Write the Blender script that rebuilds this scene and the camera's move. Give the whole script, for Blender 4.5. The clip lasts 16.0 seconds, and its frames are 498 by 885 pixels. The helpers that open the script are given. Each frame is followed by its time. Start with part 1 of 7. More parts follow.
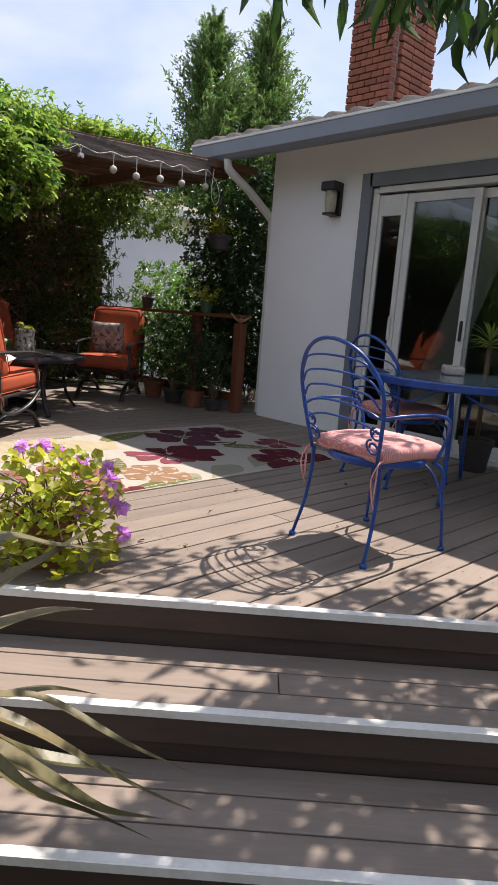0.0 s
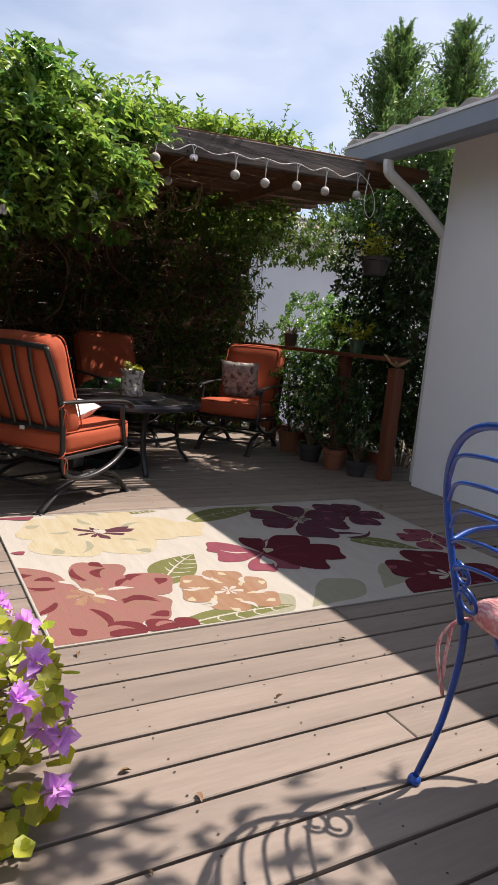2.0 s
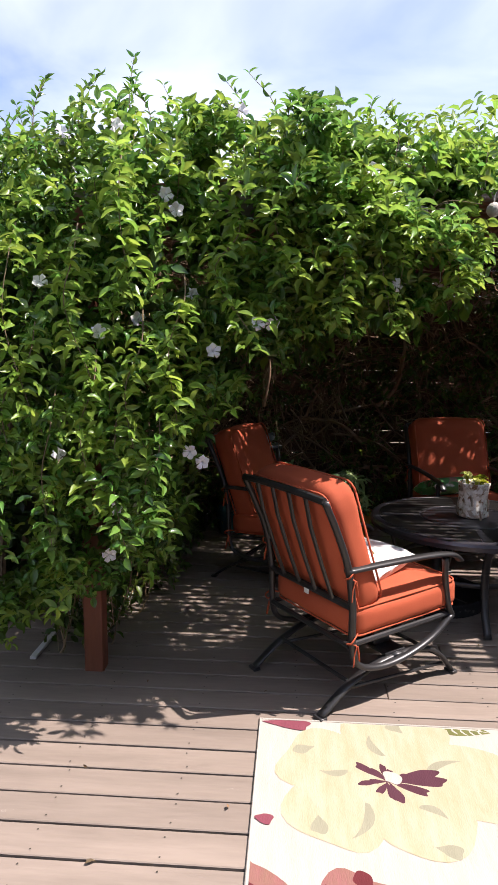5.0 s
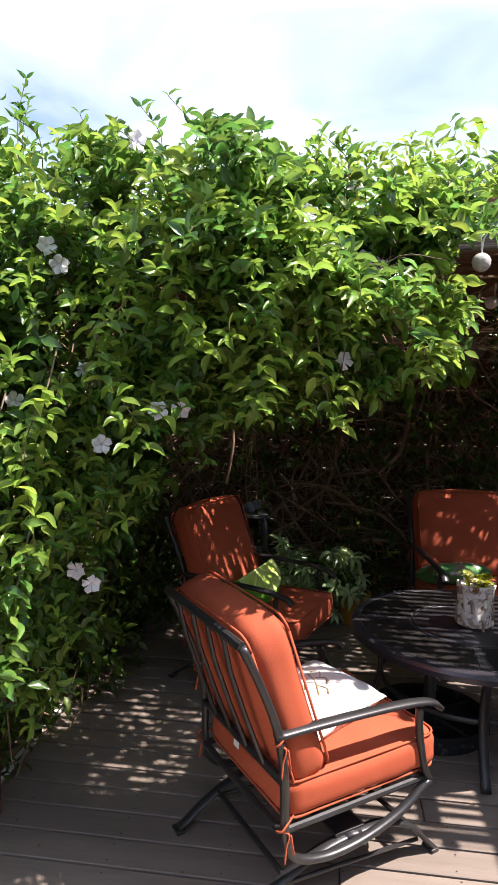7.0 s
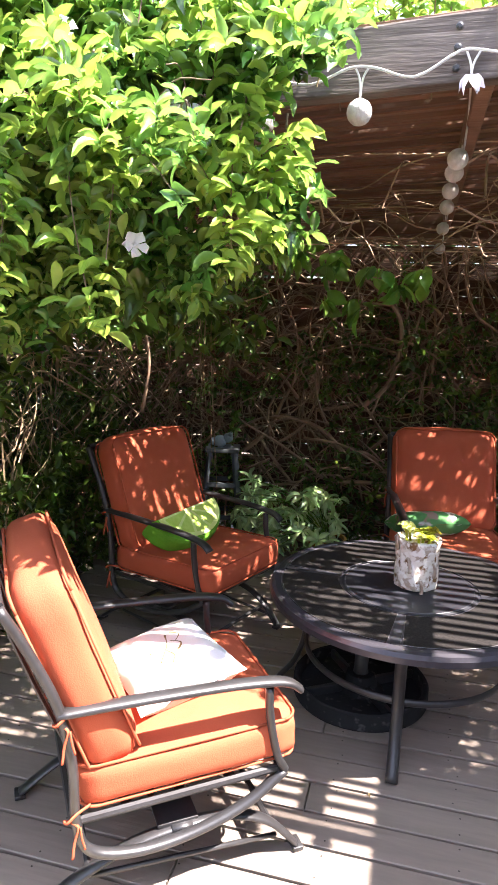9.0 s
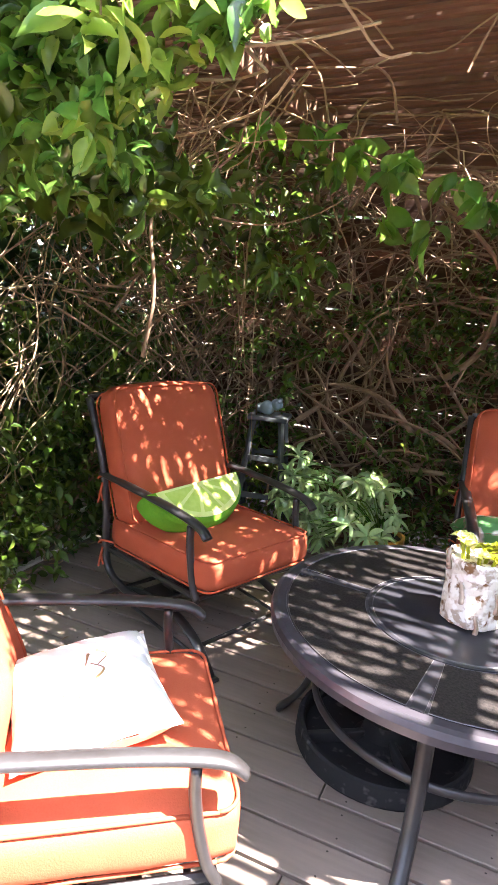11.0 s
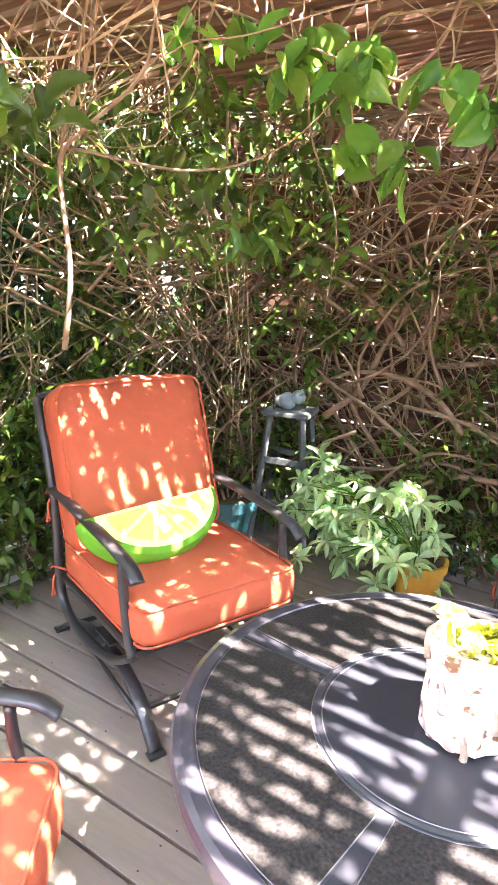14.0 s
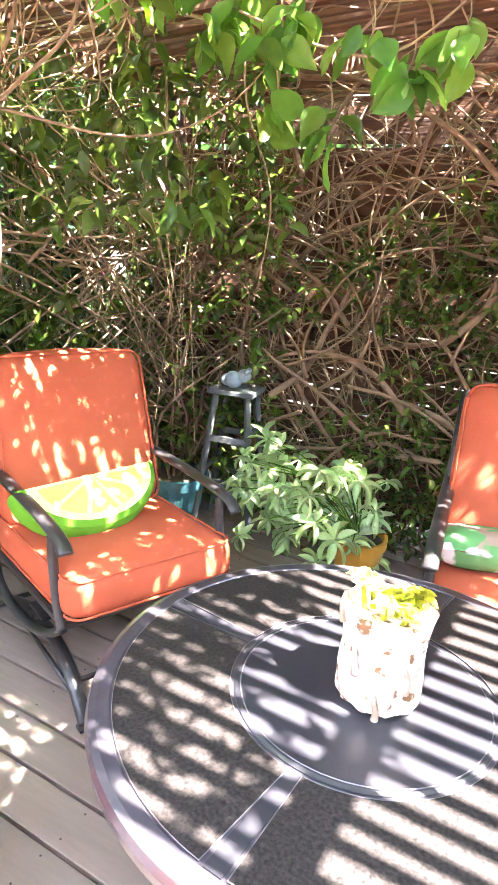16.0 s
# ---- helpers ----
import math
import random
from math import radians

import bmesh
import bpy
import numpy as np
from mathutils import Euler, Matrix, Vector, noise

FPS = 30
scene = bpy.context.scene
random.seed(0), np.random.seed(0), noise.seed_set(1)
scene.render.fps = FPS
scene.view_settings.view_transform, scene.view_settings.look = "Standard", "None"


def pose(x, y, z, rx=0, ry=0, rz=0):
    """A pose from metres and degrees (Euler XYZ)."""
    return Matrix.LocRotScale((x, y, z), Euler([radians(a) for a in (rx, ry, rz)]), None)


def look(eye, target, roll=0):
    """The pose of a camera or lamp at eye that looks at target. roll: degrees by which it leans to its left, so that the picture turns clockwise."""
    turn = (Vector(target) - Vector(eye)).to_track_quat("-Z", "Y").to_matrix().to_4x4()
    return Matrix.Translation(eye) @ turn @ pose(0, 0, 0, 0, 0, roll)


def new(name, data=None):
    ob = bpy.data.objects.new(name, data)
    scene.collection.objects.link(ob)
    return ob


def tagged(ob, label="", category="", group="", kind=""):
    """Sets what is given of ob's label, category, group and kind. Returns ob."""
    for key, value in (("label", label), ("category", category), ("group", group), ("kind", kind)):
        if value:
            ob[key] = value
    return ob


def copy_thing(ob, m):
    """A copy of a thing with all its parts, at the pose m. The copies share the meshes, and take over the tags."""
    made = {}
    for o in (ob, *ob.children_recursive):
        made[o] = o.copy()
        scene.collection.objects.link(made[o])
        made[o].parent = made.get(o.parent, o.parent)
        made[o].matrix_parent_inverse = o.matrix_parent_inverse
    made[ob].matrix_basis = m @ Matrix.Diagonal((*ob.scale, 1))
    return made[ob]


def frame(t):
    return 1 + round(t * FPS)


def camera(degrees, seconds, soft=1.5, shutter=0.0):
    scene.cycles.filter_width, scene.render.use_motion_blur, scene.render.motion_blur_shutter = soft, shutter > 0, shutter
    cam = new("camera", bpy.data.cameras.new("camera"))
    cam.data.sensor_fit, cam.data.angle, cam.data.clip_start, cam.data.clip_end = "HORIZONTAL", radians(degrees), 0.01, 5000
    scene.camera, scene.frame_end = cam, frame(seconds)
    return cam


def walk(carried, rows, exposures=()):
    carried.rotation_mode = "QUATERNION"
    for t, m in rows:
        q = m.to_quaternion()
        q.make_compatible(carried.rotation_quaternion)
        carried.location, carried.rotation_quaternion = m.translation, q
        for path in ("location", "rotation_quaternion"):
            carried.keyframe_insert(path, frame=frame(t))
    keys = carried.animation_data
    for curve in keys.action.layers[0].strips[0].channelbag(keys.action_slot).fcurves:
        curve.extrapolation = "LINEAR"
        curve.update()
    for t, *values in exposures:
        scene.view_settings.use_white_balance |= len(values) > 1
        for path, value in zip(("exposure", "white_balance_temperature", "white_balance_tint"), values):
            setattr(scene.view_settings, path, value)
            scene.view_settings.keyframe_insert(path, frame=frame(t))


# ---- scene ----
cam = camera(41.8, 16.0, soft=0.8)
PATH = [
    (0, (-1.595, -2.934, 1.014), (-0.209, -1.543, 0.635), 4.3),
    (0.5, (-1.273, -2.778, 1.084), (0.037, -1.306, 0.74), 6.0),
    (1, (-0.889, -2.518, 1.045), (0.239, -0.897, 0.73), 5.1),
    (1.5, (-0.634, -2.255, 1.034), (0.508, -0.645, 0.709), 7.5),
    (2, (-0.472, -2.051, 1.082), (0.49, -0.327, 0.762), 5.1),
    (2.4, (-0.275, -1.895, 1.141), (0.463, -0.058, 0.855), 5.5),
    (2.5, (-0.201, -1.798, 1.145), (0.515, 0.055, 0.917), 8.0),
    (3, (-0.073, -1.621, 1.248), (0.364, 0.309, 0.961), 3.3),
    (3.5, (0.04, -1.462, 1.315), (0.444, 0.477, 1.033), 5.7),
    (4, (0.082, -1.308, 1.43), (0.256, 0.671, 1.195), 3.5),
    (4.2, (0.089, -1.245, 1.424), (0.146, 0.735, 1.143), 2.6),
    (6.3, (0.16, -0.54, 1.688), (-0.078, 1.433, 1.461), 0.7),
    (6.5, (0.268, -0.482, 1.691), (-0.001, 1.489, 1.483), 1.1),
    (7, (0.477, -0.315, 1.694), (0.222, 1.66, 1.509), 1.3),
    (7.5, (0.626, -0.151, 1.682), (0.534, 1.836, 1.476), 3.4),
    (8, (0.783, -0.004, 1.681), (0.663, 1.98, 1.46), 3.0),
    (8.5, (0.989, 0.16, 1.661), (0.572, 2.099, 1.405), 3.7),
    (9, (1.133, 0.266, 1.621), (0.652, 2.168, 1.232), 1.9),
    (9.2, (1.165, 0.298, 1.608), (0.674, 2.193, 1.197), 2.1),
    (11.3, (1.278, 1.063, 1.455), (0.511, 2.845, 0.97), 5.4),
    (11.5, (1.31, 1.113, 1.45), (0.619, 2.925, 0.961), 5.9),
    (12, (1.276, 1.292, 1.454), (0.678, 3.135, 0.957), 10.3),
    (12.5, (1.24, 1.431, 1.44), (0.55, 3.215, 0.853), 7.2),
    (13, (1.271, 1.541, 1.437), (0.4, 3.217, 0.779), 4.5),
    (13.5, (1.363, 1.675, 1.461), (0.358, 3.281, 0.82), 3.4),
    (14, (1.416, 1.713, 1.465), (0.375, 3.323, 0.897), 2.6),
    (14.5, (1.433, 1.701, 1.456), (0.409, 3.32, 0.883), 4.4),
    (15, (1.442, 1.705, 1.452), (0.44, 3.336, 0.874), 4.6),
    (15.5, (1.479, 1.722, 1.433), (0.483, 3.355, 0.848), 4.3),
    (16, (1.5, 1.75, 1.427), (0.561, 3.411, 0.83), 4.2),
]
EXPOSURES = [(0, 0.68, 6800, 15), (1.5, 0.55, 6800, 15), (3, 0.82, 6600, 18), (3.5, 0.83, 6500, 19), (6.5, 1.28, 6500, 18), (7.2, 1.4, 6500, 18), (8.2, 2.2, 6400, 18), (9.2, 3.15, 6450, 18), (11.3, 4.1, 6500, 19), (12, 4.75, 6500, 18), (12.8, 5.4, 6550, 19), (15, 5.35, 6550, 20), (16, 5.5, 6550, 19)]
walk(cam, [(t, look(eye, target, roll)) for t, eye, target, roll in PATH], EXPOSURES)

# ---- light ----
SUN_WAY = Vector((0.585, -0.025, 1.0)).normalized()
world = bpy.data.worlds.new("sky")
scene.world = world
world.use_nodes = True
wn, wl = world.node_tree.nodes, world.node_tree.links
wn.clear()
w_out = wn.new("ShaderNodeOutputWorld")
w_bg = wn.new("ShaderNodeBackground")
w_sky = wn.new("ShaderNodeTexSky")
w_sky.sky_type, w_sky.sun_disc = "NISHITA", False
w_sky.sun_elevation = math.asin(SUN_WAY.z)
w_sky.sun_rotation = math.atan2(SUN_WAY.x, SUN_WAY.y)
w_sky.air_density, w_sky.dust_density, w_sky.ozone_density = 1.0, 0.6, 1.5
w_co = wn.new("ShaderNodeTexCoord")
w_map = wn.new("ShaderNodeMapping")
w_map.inputs["Scale"].default_value = (1.2, 1.2, 3.4)
w_noise = wn.new("ShaderNodeTexNoise")
w_noise.inputs["Scale"].default_value, w_noise.inputs["Detail"].default_value = 1.7, 6.0
w_noise.inputs["Distortion"].default_value = 0.6
w_ramp = wn.new("ShaderNodeValToRGB")
w_ramp.color_ramp.elements[0].position, w_ramp.color_ramp.elements[1].position = 0.28, 0.70
w_mix = wn.new("ShaderNodeMixRGB")
w_mix.inputs["Color2"].default_value = (5.6, 6.2, 7.3, 1)
wl.new(w_co.outputs["Generated"], w_map.inputs["Vector"])
wl.new(w_map.outputs["Vector"], w_noise.inputs["Vector"])
wl.new(w_noise.outputs["Fac"], w_ramp.inputs["Fac"])
wl.new(w_ramp.outputs["Color"], w_mix.inputs["Fac"])
wl.new(w_sky.outputs["Color"], w_mix.inputs["Color1"])
wl.new(w_mix.outputs["Color"], w_bg.inputs["Color"])
w_bg.inputs["Strength"].default_value = 0.105
wl.new(w_bg.outputs["Background"], w_out.inputs["Surface"])

sun = new("sun", bpy.data.lights.new("sun", "SUN"))
sun.data.energy, sun.data.angle, sun.data.color = 5.0, radians(0.53), (1.0, 0.95, 0.87)
sun.matrix_world = look(SUN_WAY * 30, (0, 0, 0))

# ---- materials ----


def mat(name, c1, c2=None, scale=6.0, rough=0.6, bump=0.15, metal=0.0, stretch=(1, 1, 1), fine=60.0, vary=0.0, island=0.0,
        glow=0.0, trans=0.0, spec=0.5, coat=0.0):
    """A surface with colour that varies at two scales, fine relief, and some variation from piece to piece."""
    m = bpy.data.materials.new(name)
    m.use_nodes = True
    n, l = m.node_tree.nodes, m.node_tree.links
    b = n["Principled BSDF"]
    c2 = c2 or tuple(v * 0.7 for v in c1)
    co, mp = n.new("ShaderNodeTexCoord"), n.new("ShaderNodeMapping")
    mp.inputs["Scale"].default_value = stretch
    l.new(co.outputs["Object"], mp.inputs["Vector"])
    big, small = n.new("ShaderNodeTexNoise"), n.new("ShaderNodeTexNoise")
    big.inputs["Scale"].default_value, big.inputs["Detail"].default_value = scale, 5
    small.inputs["Scale"].default_value, small.inputs["Detail"].default_value = fine, 4
    for t in (big, small):
        l.new(mp.outputs["Vector"], t.inputs["Vector"])
    add = n.new("ShaderNodeMath")
    add.operation = "MULTIPLY_ADD"
    add.inputs[1].default_value = 0.45
    l.new(small.outputs["Fac"], add.inputs[0])
    l.new(big.outputs["Fac"], add.inputs[2])
    ramp = n.new("ShaderNodeMapRange")
    ramp.inputs["From Min"].default_value, ramp.inputs["From Max"].default_value = 0.5, 0.95
    l.new(add.outputs[0], ramp.inputs["Value"])
    mix = n.new("ShaderNodeMixRGB")
    mix.inputs["Color1"].default_value, mix.inputs["Color2"].default_value = (*c1, 1), (*c2, 1)
    l.new(ramp.outputs["Result"], mix.inputs["Fac"])
    colour = mix.outputs["Color"]
    if vary or island:
        hsv = n.new("ShaderNodeHueSaturation")
        mr = n.new("ShaderNodeMapRange")
        amount = vary or island
        mr.inputs["To Min"].default_value, mr.inputs["To Max"].default_value = 1 - amount, 1 + amount
        if vary:
            l.new(n.new("ShaderNodeObjectInfo").outputs["Random"], mr.inputs["Value"])
        else:
            l.new(n.new("ShaderNodeNewGeometry").outputs["Random Per Island"], mr.inputs["Value"])
            hr = n.new("ShaderNodeMapRange")
            hr.inputs["To Min"].default_value, hr.inputs["To Max"].default_value = 0.48, 0.525
            wh = n.new("ShaderNodeTexWhiteNoise")
            wh.noise_dimensions = "1D"
            l.new(mr.inputs["Value"].links[0].from_socket, wh.inputs["W"])
            l.new(wh.outputs["Value"], hr.inputs["Value"])
            l.new(hr.outputs["Result"], hsv.inputs["Hue"])
        l.new(mr.outputs["Result"], hsv.inputs["Value"])
        l.new(colour, hsv.inputs["Color"])
        colour = hsv.outputs["Color"]
    l.new(colour, b.inputs["Base Color"])
    b.inputs["Roughness"].default_value, b.inputs["Metallic"].default_value = rough, metal
    b.inputs["Specular IOR Level"].default_value, b.inputs["Coat Weight"].default_value = spec, coat
    if bump:
        bp = n.new("ShaderNodeBump")
        bp.inputs["Strength"].default_value, bp.inputs["Distance"].default_value = bump, 0.01
        l.new(add.outputs[0], bp.inputs["Height"])
        l.new(bp.outputs["Normal"], b.inputs["Normal"])
    if trans:
        tr, ms = n.new("ShaderNodeBsdfTranslucent"), n.new("ShaderNodeMixShader")
        ms.inputs["Fac"].default_value = trans
        br = n.new("ShaderNodeHueSaturation")
        br.inputs["Value"].default_value, br.inputs["Saturation"].default_value, br.inputs["Hue"].default_value = 1.9, 1.0, 0.488
        l.new(colour, br.inputs["Color"])
        l.new(br.outputs["Color"], tr.inputs["Color"])
        l.new(b.outputs["BSDF"], ms.inputs[1])
        l.new(tr.outputs["BSDF"], ms.inputs[2])
        l.new(ms.outputs["Shader"], n["Material Output"].inputs["Surface"])
    return m


def blotch_mat(name, ground, spots, scale, lo, hi):
    """Cloth printed with loose motifs."""
    m = mat(name, ground, tuple(0.93 * v for v in ground), 6, 0.9, 0.2, fine=200, spec=0.15)
    n, l = m.node_tree.nodes, m.node_tree.links
    b = n["Principled BSDF"]
    src = b.inputs["Base Color"].links[0].from_socket
    co = n.new("ShaderNodeTexCoord")
    for i, c in enumerate(spots):
        t, r, mx = n.new("ShaderNodeTexNoise"), n.new("ShaderNodeValToRGB"), n.new("ShaderNodeMixRGB")
        t.inputs["Scale"].default_value, t.inputs["Detail"].default_value = scale * (1 + 0.3 * i), 2
        mp = n.new("ShaderNodeMapping")
        mp.inputs["Location"].default_value = (i * 3.1, i * 1.7, 0.4)
        r.color_ramp.elements[0].position, r.color_ramp.elements[1].position = lo, hi
        mx.inputs["Color2"].default_value = (*c, 1)
        l.new(co.outputs["Object"], mp.inputs["Vector"])
        l.new(mp.outputs["Vector"], t.inputs["Vector"])
        l.new(t.outputs["Fac"], r.inputs["Fac"])
        l.new(r.outputs["Color"], mx.inputs["Fac"])
        l.new(src, mx.inputs["Color1"])
        src = mx.outputs["Color"]
    l.new(src, b.inputs["Base Color"])
    return m


def glass_mat(name, tint=(0.9, 0.95, 0.95), least=0.06):
    m = bpy.data.materials.new(name)
    m.use_nodes = True
    n, l = m.node_tree.nodes, m.node_tree.links
    n.remove(n["Principled BSDF"])
    clear, gloss, ms, fr = (n.new("ShaderNodeBsdfTransparent"), n.new("ShaderNodeBsdfGlossy"), n.new("ShaderNodeMixShader"),
                            n.new("ShaderNodeFresnel"))
    clear.inputs["Color"].default_value, gloss.inputs["Roughness"].default_value = (*tint, 1), 0.02
    fr.inputs["IOR"].default_value = 1.55
    ad = n.new("ShaderNodeMath")
    ad.inputs[1].default_value = least
    l.new(fr.outputs["Fac"], ad.inputs[0])
    l.new(ad.outputs[0], ms.inputs["Fac"])
    l.new(clear.outputs[0], ms.inputs[1])
    l.new(gloss.outputs[0], ms.inputs[2])
    l.new(ms.outputs[0], n["Material Output"].inputs["Surface"])
    return m


M_DECK = mat("deck_paint", (0.242, 0.191, 0.156), (0.180, 0.141, 0.114), 2.2, 0.62, 0.25, stretch=(0.6, 5, 5), fine=14, vary=0.10)


def scuffed(m, colour, scale, lo, hi, amount):
    """Paint with small worn-through flecks."""
    n, l = m.node_tree.nodes, m.node_tree.links
    b = n["Principled BSDF"]
    co, mp, t, r, mx = (n.new("ShaderNodeTexCoord"), n.new("ShaderNodeMapping"), n.new("ShaderNodeTexNoise"), n.new("ShaderNodeMapRange"), n.new("ShaderNodeMixRGB"))
    mp.inputs["Scale"].default_value = (0.5, 1.6, 1)
    t.inputs["Scale"].default_value, t.inputs["Detail"].default_value, t.inputs["Roughness"].default_value = scale, 8, 0.7
    r.inputs["From Min"].default_value, r.inputs["From Max"].default_value, r.inputs["To Max"].default_value = lo, hi, amount
    mx.inputs["Color2"].default_value = (*colour, 1)
    l.new(co.outputs["Object"], mp.inputs["Vector"])
    l.new(mp.outputs["Vector"], t.inputs["Vector"])
    l.new(t.outputs["Fac"], r.inputs["Value"])
    l.new(r.outputs["Result"], mx.inputs["Fac"])
    l.new(b.inputs["Base Color"].links[0].from_socket, mx.inputs["Color1"])
    l.new(mx.outputs["Color"], b.inputs["Base Color"])
    return m


scuffed(M_DECK, (0.36, 0.32, 0.28), 9, 0.66, 0.70, 0.6)
scuffed(M_DECK, (0.085, 0.060, 0.045), 3.5, 0.60, 0.80, 0.4)
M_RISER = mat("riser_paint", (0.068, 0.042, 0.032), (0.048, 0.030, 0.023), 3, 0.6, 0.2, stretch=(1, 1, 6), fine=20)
M_NOSE = mat("white_nosing", (0.78, 0.77, 0.74), (0.60, 0.58, 0.54), 5, 0.5, 0.15)
# Near-black: shade below the boards painted in; screw heads share the colour.
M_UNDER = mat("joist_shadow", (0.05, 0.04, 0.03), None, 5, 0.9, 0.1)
M_STUCCO = mat("white_stucco", (0.88, 0.89, 0.92), (0.82, 0.83, 0.86), 1.4, 0.85, 0.35, fine=160)
M_GREY = mat("grey_trim", (0.20, 0.215, 0.25), (0.17, 0.18, 0.21), 3, 0.55, 0.08)
M_GUTTER = mat("gutter_paint", (0.22, 0.25, 0.30), (0.19, 0.21, 0.25), 2, 0.45, 0.05)
M_WHITE = mat("white_vinyl", (0.72, 0.72, 0.70), (0.62, 0.62, 0.60), 3, 0.4, 0.04)
M_TILE = mat("roof_tile", (0.30, 0.24, 0.20), (0.16, 0.14, 0.12), 8, 0.85, 0.4, vary=0.2)
M_BRICK = mat("chimney_brick", (0.33, 0.105, 0.06), (0.22, 0.07, 0.045), 9, 0.85, 0.4, vary=0.25)
M_MORTAR = mat("mortar", (0.32, 0.28, 0.25), None, 9, 0.9, 0.3)
M_BEAM = mat("weathered_beam", (0.170, 0.136, 0.116), (0.055, 0.040, 0.032), 3, 0.8, 0.6, stretch=(0.5, 7, 7), fine=18)
M_SLAT = mat("reddish_slat", (0.180, 0.090, 0.051), (0.114, 0.054, 0.030), 3, 0.8, 0.5, stretch=(0.4, 8, 8), fine=18, vary=0.22)
M_POST = mat("redwood_post", (0.192, 0.060, 0.028), (0.136, 0.040, 0.020), 3, 0.65, 0.3, stretch=(5, 5, 0.5), fine=16)
M_METAL = mat("dark_bronze_metal", (0.035, 0.034, 0.036), (0.022, 0.02, 0.02), 8, 0.38, 0.08, metal=0.2, spec=0.6)
M_ORANGE = mat("orange_fabric", (0.432, 0.092, 0.042), (0.368, 0.074, 0.034), 5, 0.85, 0.22, fine=260, spec=0.25)
M_VINE = mat("vine_wood", (0.36, 0.255, 0.145), (0.20, 0.135, 0.08), 14, 0.8, 0.4, island=0.35)
M_FENCE = mat("dark_fence_board", (0.160, 0.080, 0.045), (0.088, 0.044, 0.026), 3, 0.85, 0.5, stretch=(0.4, 8, 8), fine=18, vary=0.3)
M_STEM = mat("vine_bark", (0.200, 0.136, 0.080), (0.112, 0.074, 0.044), 12, 0.85, 0.4, island=0.35)
M_LEAF = mat("vine_leaf", (0.128, 0.240, 0.042), (0.066, 0.158, 0.030), 9, 0.26, 0.1, island=0.5, trans=0.34, spec=0.65)
M_LEAF_D = mat("dark_leaf", (0.030, 0.072, 0.014), (0.019, 0.051, 0.010), 9, 0.4, 0.1, island=0.4, trans=0.25)
M_YOUNG = mat("young_leaf", (0.205, 0.31, 0.046), (0.125, 0.22, 0.034), 9, 0.36, 0.1, island=0.3, trans=0.42)
# Darker copy of the vine leaf: shade within the vine is in its colour.
M_WALL_LEAF = mat("shaded_vine_leaf", (0.082, 0.135, 0.018), (0.045, 0.085, 0.012), 9, 0.36, 0.1, island=0.5, trans=0.4)
# Lit copy of the vine leaf: backlight put into its colour and translucency.
M_LIT_LEAF = mat("backlit_strand_leaf", (0.136, 0.264, 0.040), (0.088, 0.200, 0.028), 9, 0.32, 0.1, island=0.35, trans=0.55)
M_TREE = mat("tree_leaf", (0.133, 0.231, 0.066), (0.083, 0.166, 0.044), 9, 0.45, 0.1, island=0.35, trans=0.3)
M_SOIL = mat("garden_soil", (0.11, 0.085, 0.06), (0.07, 0.055, 0.035), 1.2, 0.95, 0.5, fine=20)
M_PETALW = mat("white_petal", (0.82, 0.80, 0.82), (0.70, 0.66, 0.74), 20, 0.5, 0.05, trans=0.2)
M_TABLE = mat("speckled_stone_top", (0.004, 0.004, 0.004), (0.032, 0.027, 0.025), 130, 0.55, 0.12, fine=420, spec=0.2)
M_RIM = mat("table_rim_metal", (0.075, 0.07, 0.085), (0.06, 0.055, 0.065), 6, 0.30, 0.05, metal=0.5)
M_INNER = mat("dark_metal_disc", (0.024, 0.024, 0.029), (0.016, 0.016, 0.020), 6, 0.34, 0.04, spec=0.5)
M_LINE = mat("pale_inlay", (0.10, 0.095, 0.10), None, 9, 0.4, 0.05)
M_BLACK = mat("black_plastic", (0.02, 0.02, 0.022), (0.035, 0.035, 0.036), 12, 0.5, 0.15)

# ---- shape helpers ----


def part(name, bm, material, parent=None, label="", smooth=False):
    me = bpy.data.meshes.new(name)
    if bm.faces:
        bmesh.ops.recalc_face_normals(bm, faces=bm.faces[:])
    bm.to_mesh(me)
    bm.free()
    if smooth:
        me.polygons.foreach_set("use_smooth", [True] * len(me.polygons))
    me.materials.append(material)
    ob = new(name, me)
    ob.parent = parent
    if label:
        tagged(ob, label)
    return ob


def thing(name, m, label, category, group="", kind=""):
    ob = new(name)
    ob.empty_display_size = 0.1
    ob.matrix_world = m
    return tagged(ob, label, category, group, kind)


def box(bm, size, centre=(0, 0, 0), turn=None, bevel=0.0):
    """A box, with worn edges where bevel is given."""
    got = bmesh.ops.create_cube(bm, size=1.0)
    m = Matrix.Translation(centre) @ (turn or Matrix()) @ Matrix.Diagonal((*size, 1))
    bmesh.ops.transform(bm, matrix=m, verts=got["verts"])
    if bevel:
        edges = list({e for v in got["verts"] for e in v.link_edges})
        bmesh.ops.bevel(bm, geom=edges, offset=bevel, segments=2, affect="EDGES", profile=0.5)
    return bm


def spline(points, steps=8):
    """A smooth line through the points."""
    p = [Vector(q) for q in points]
    p = [2 * p[0] - p[1]] + p + [2 * p[-1] - p[-2]]
    out = []
    for i in range(1, len(p) - 2):
        for k in range(steps):
            t = k / steps
            a, b, c, d = p[i - 1:i + 3]
            out.append(0.5 * (2 * b + (c - a) * t + (2 * a - 5 * b + 4 * c - d) * t * t + (3 * b - a - 3 * c + d) * t ** 3))
    return out + [p[-2]]


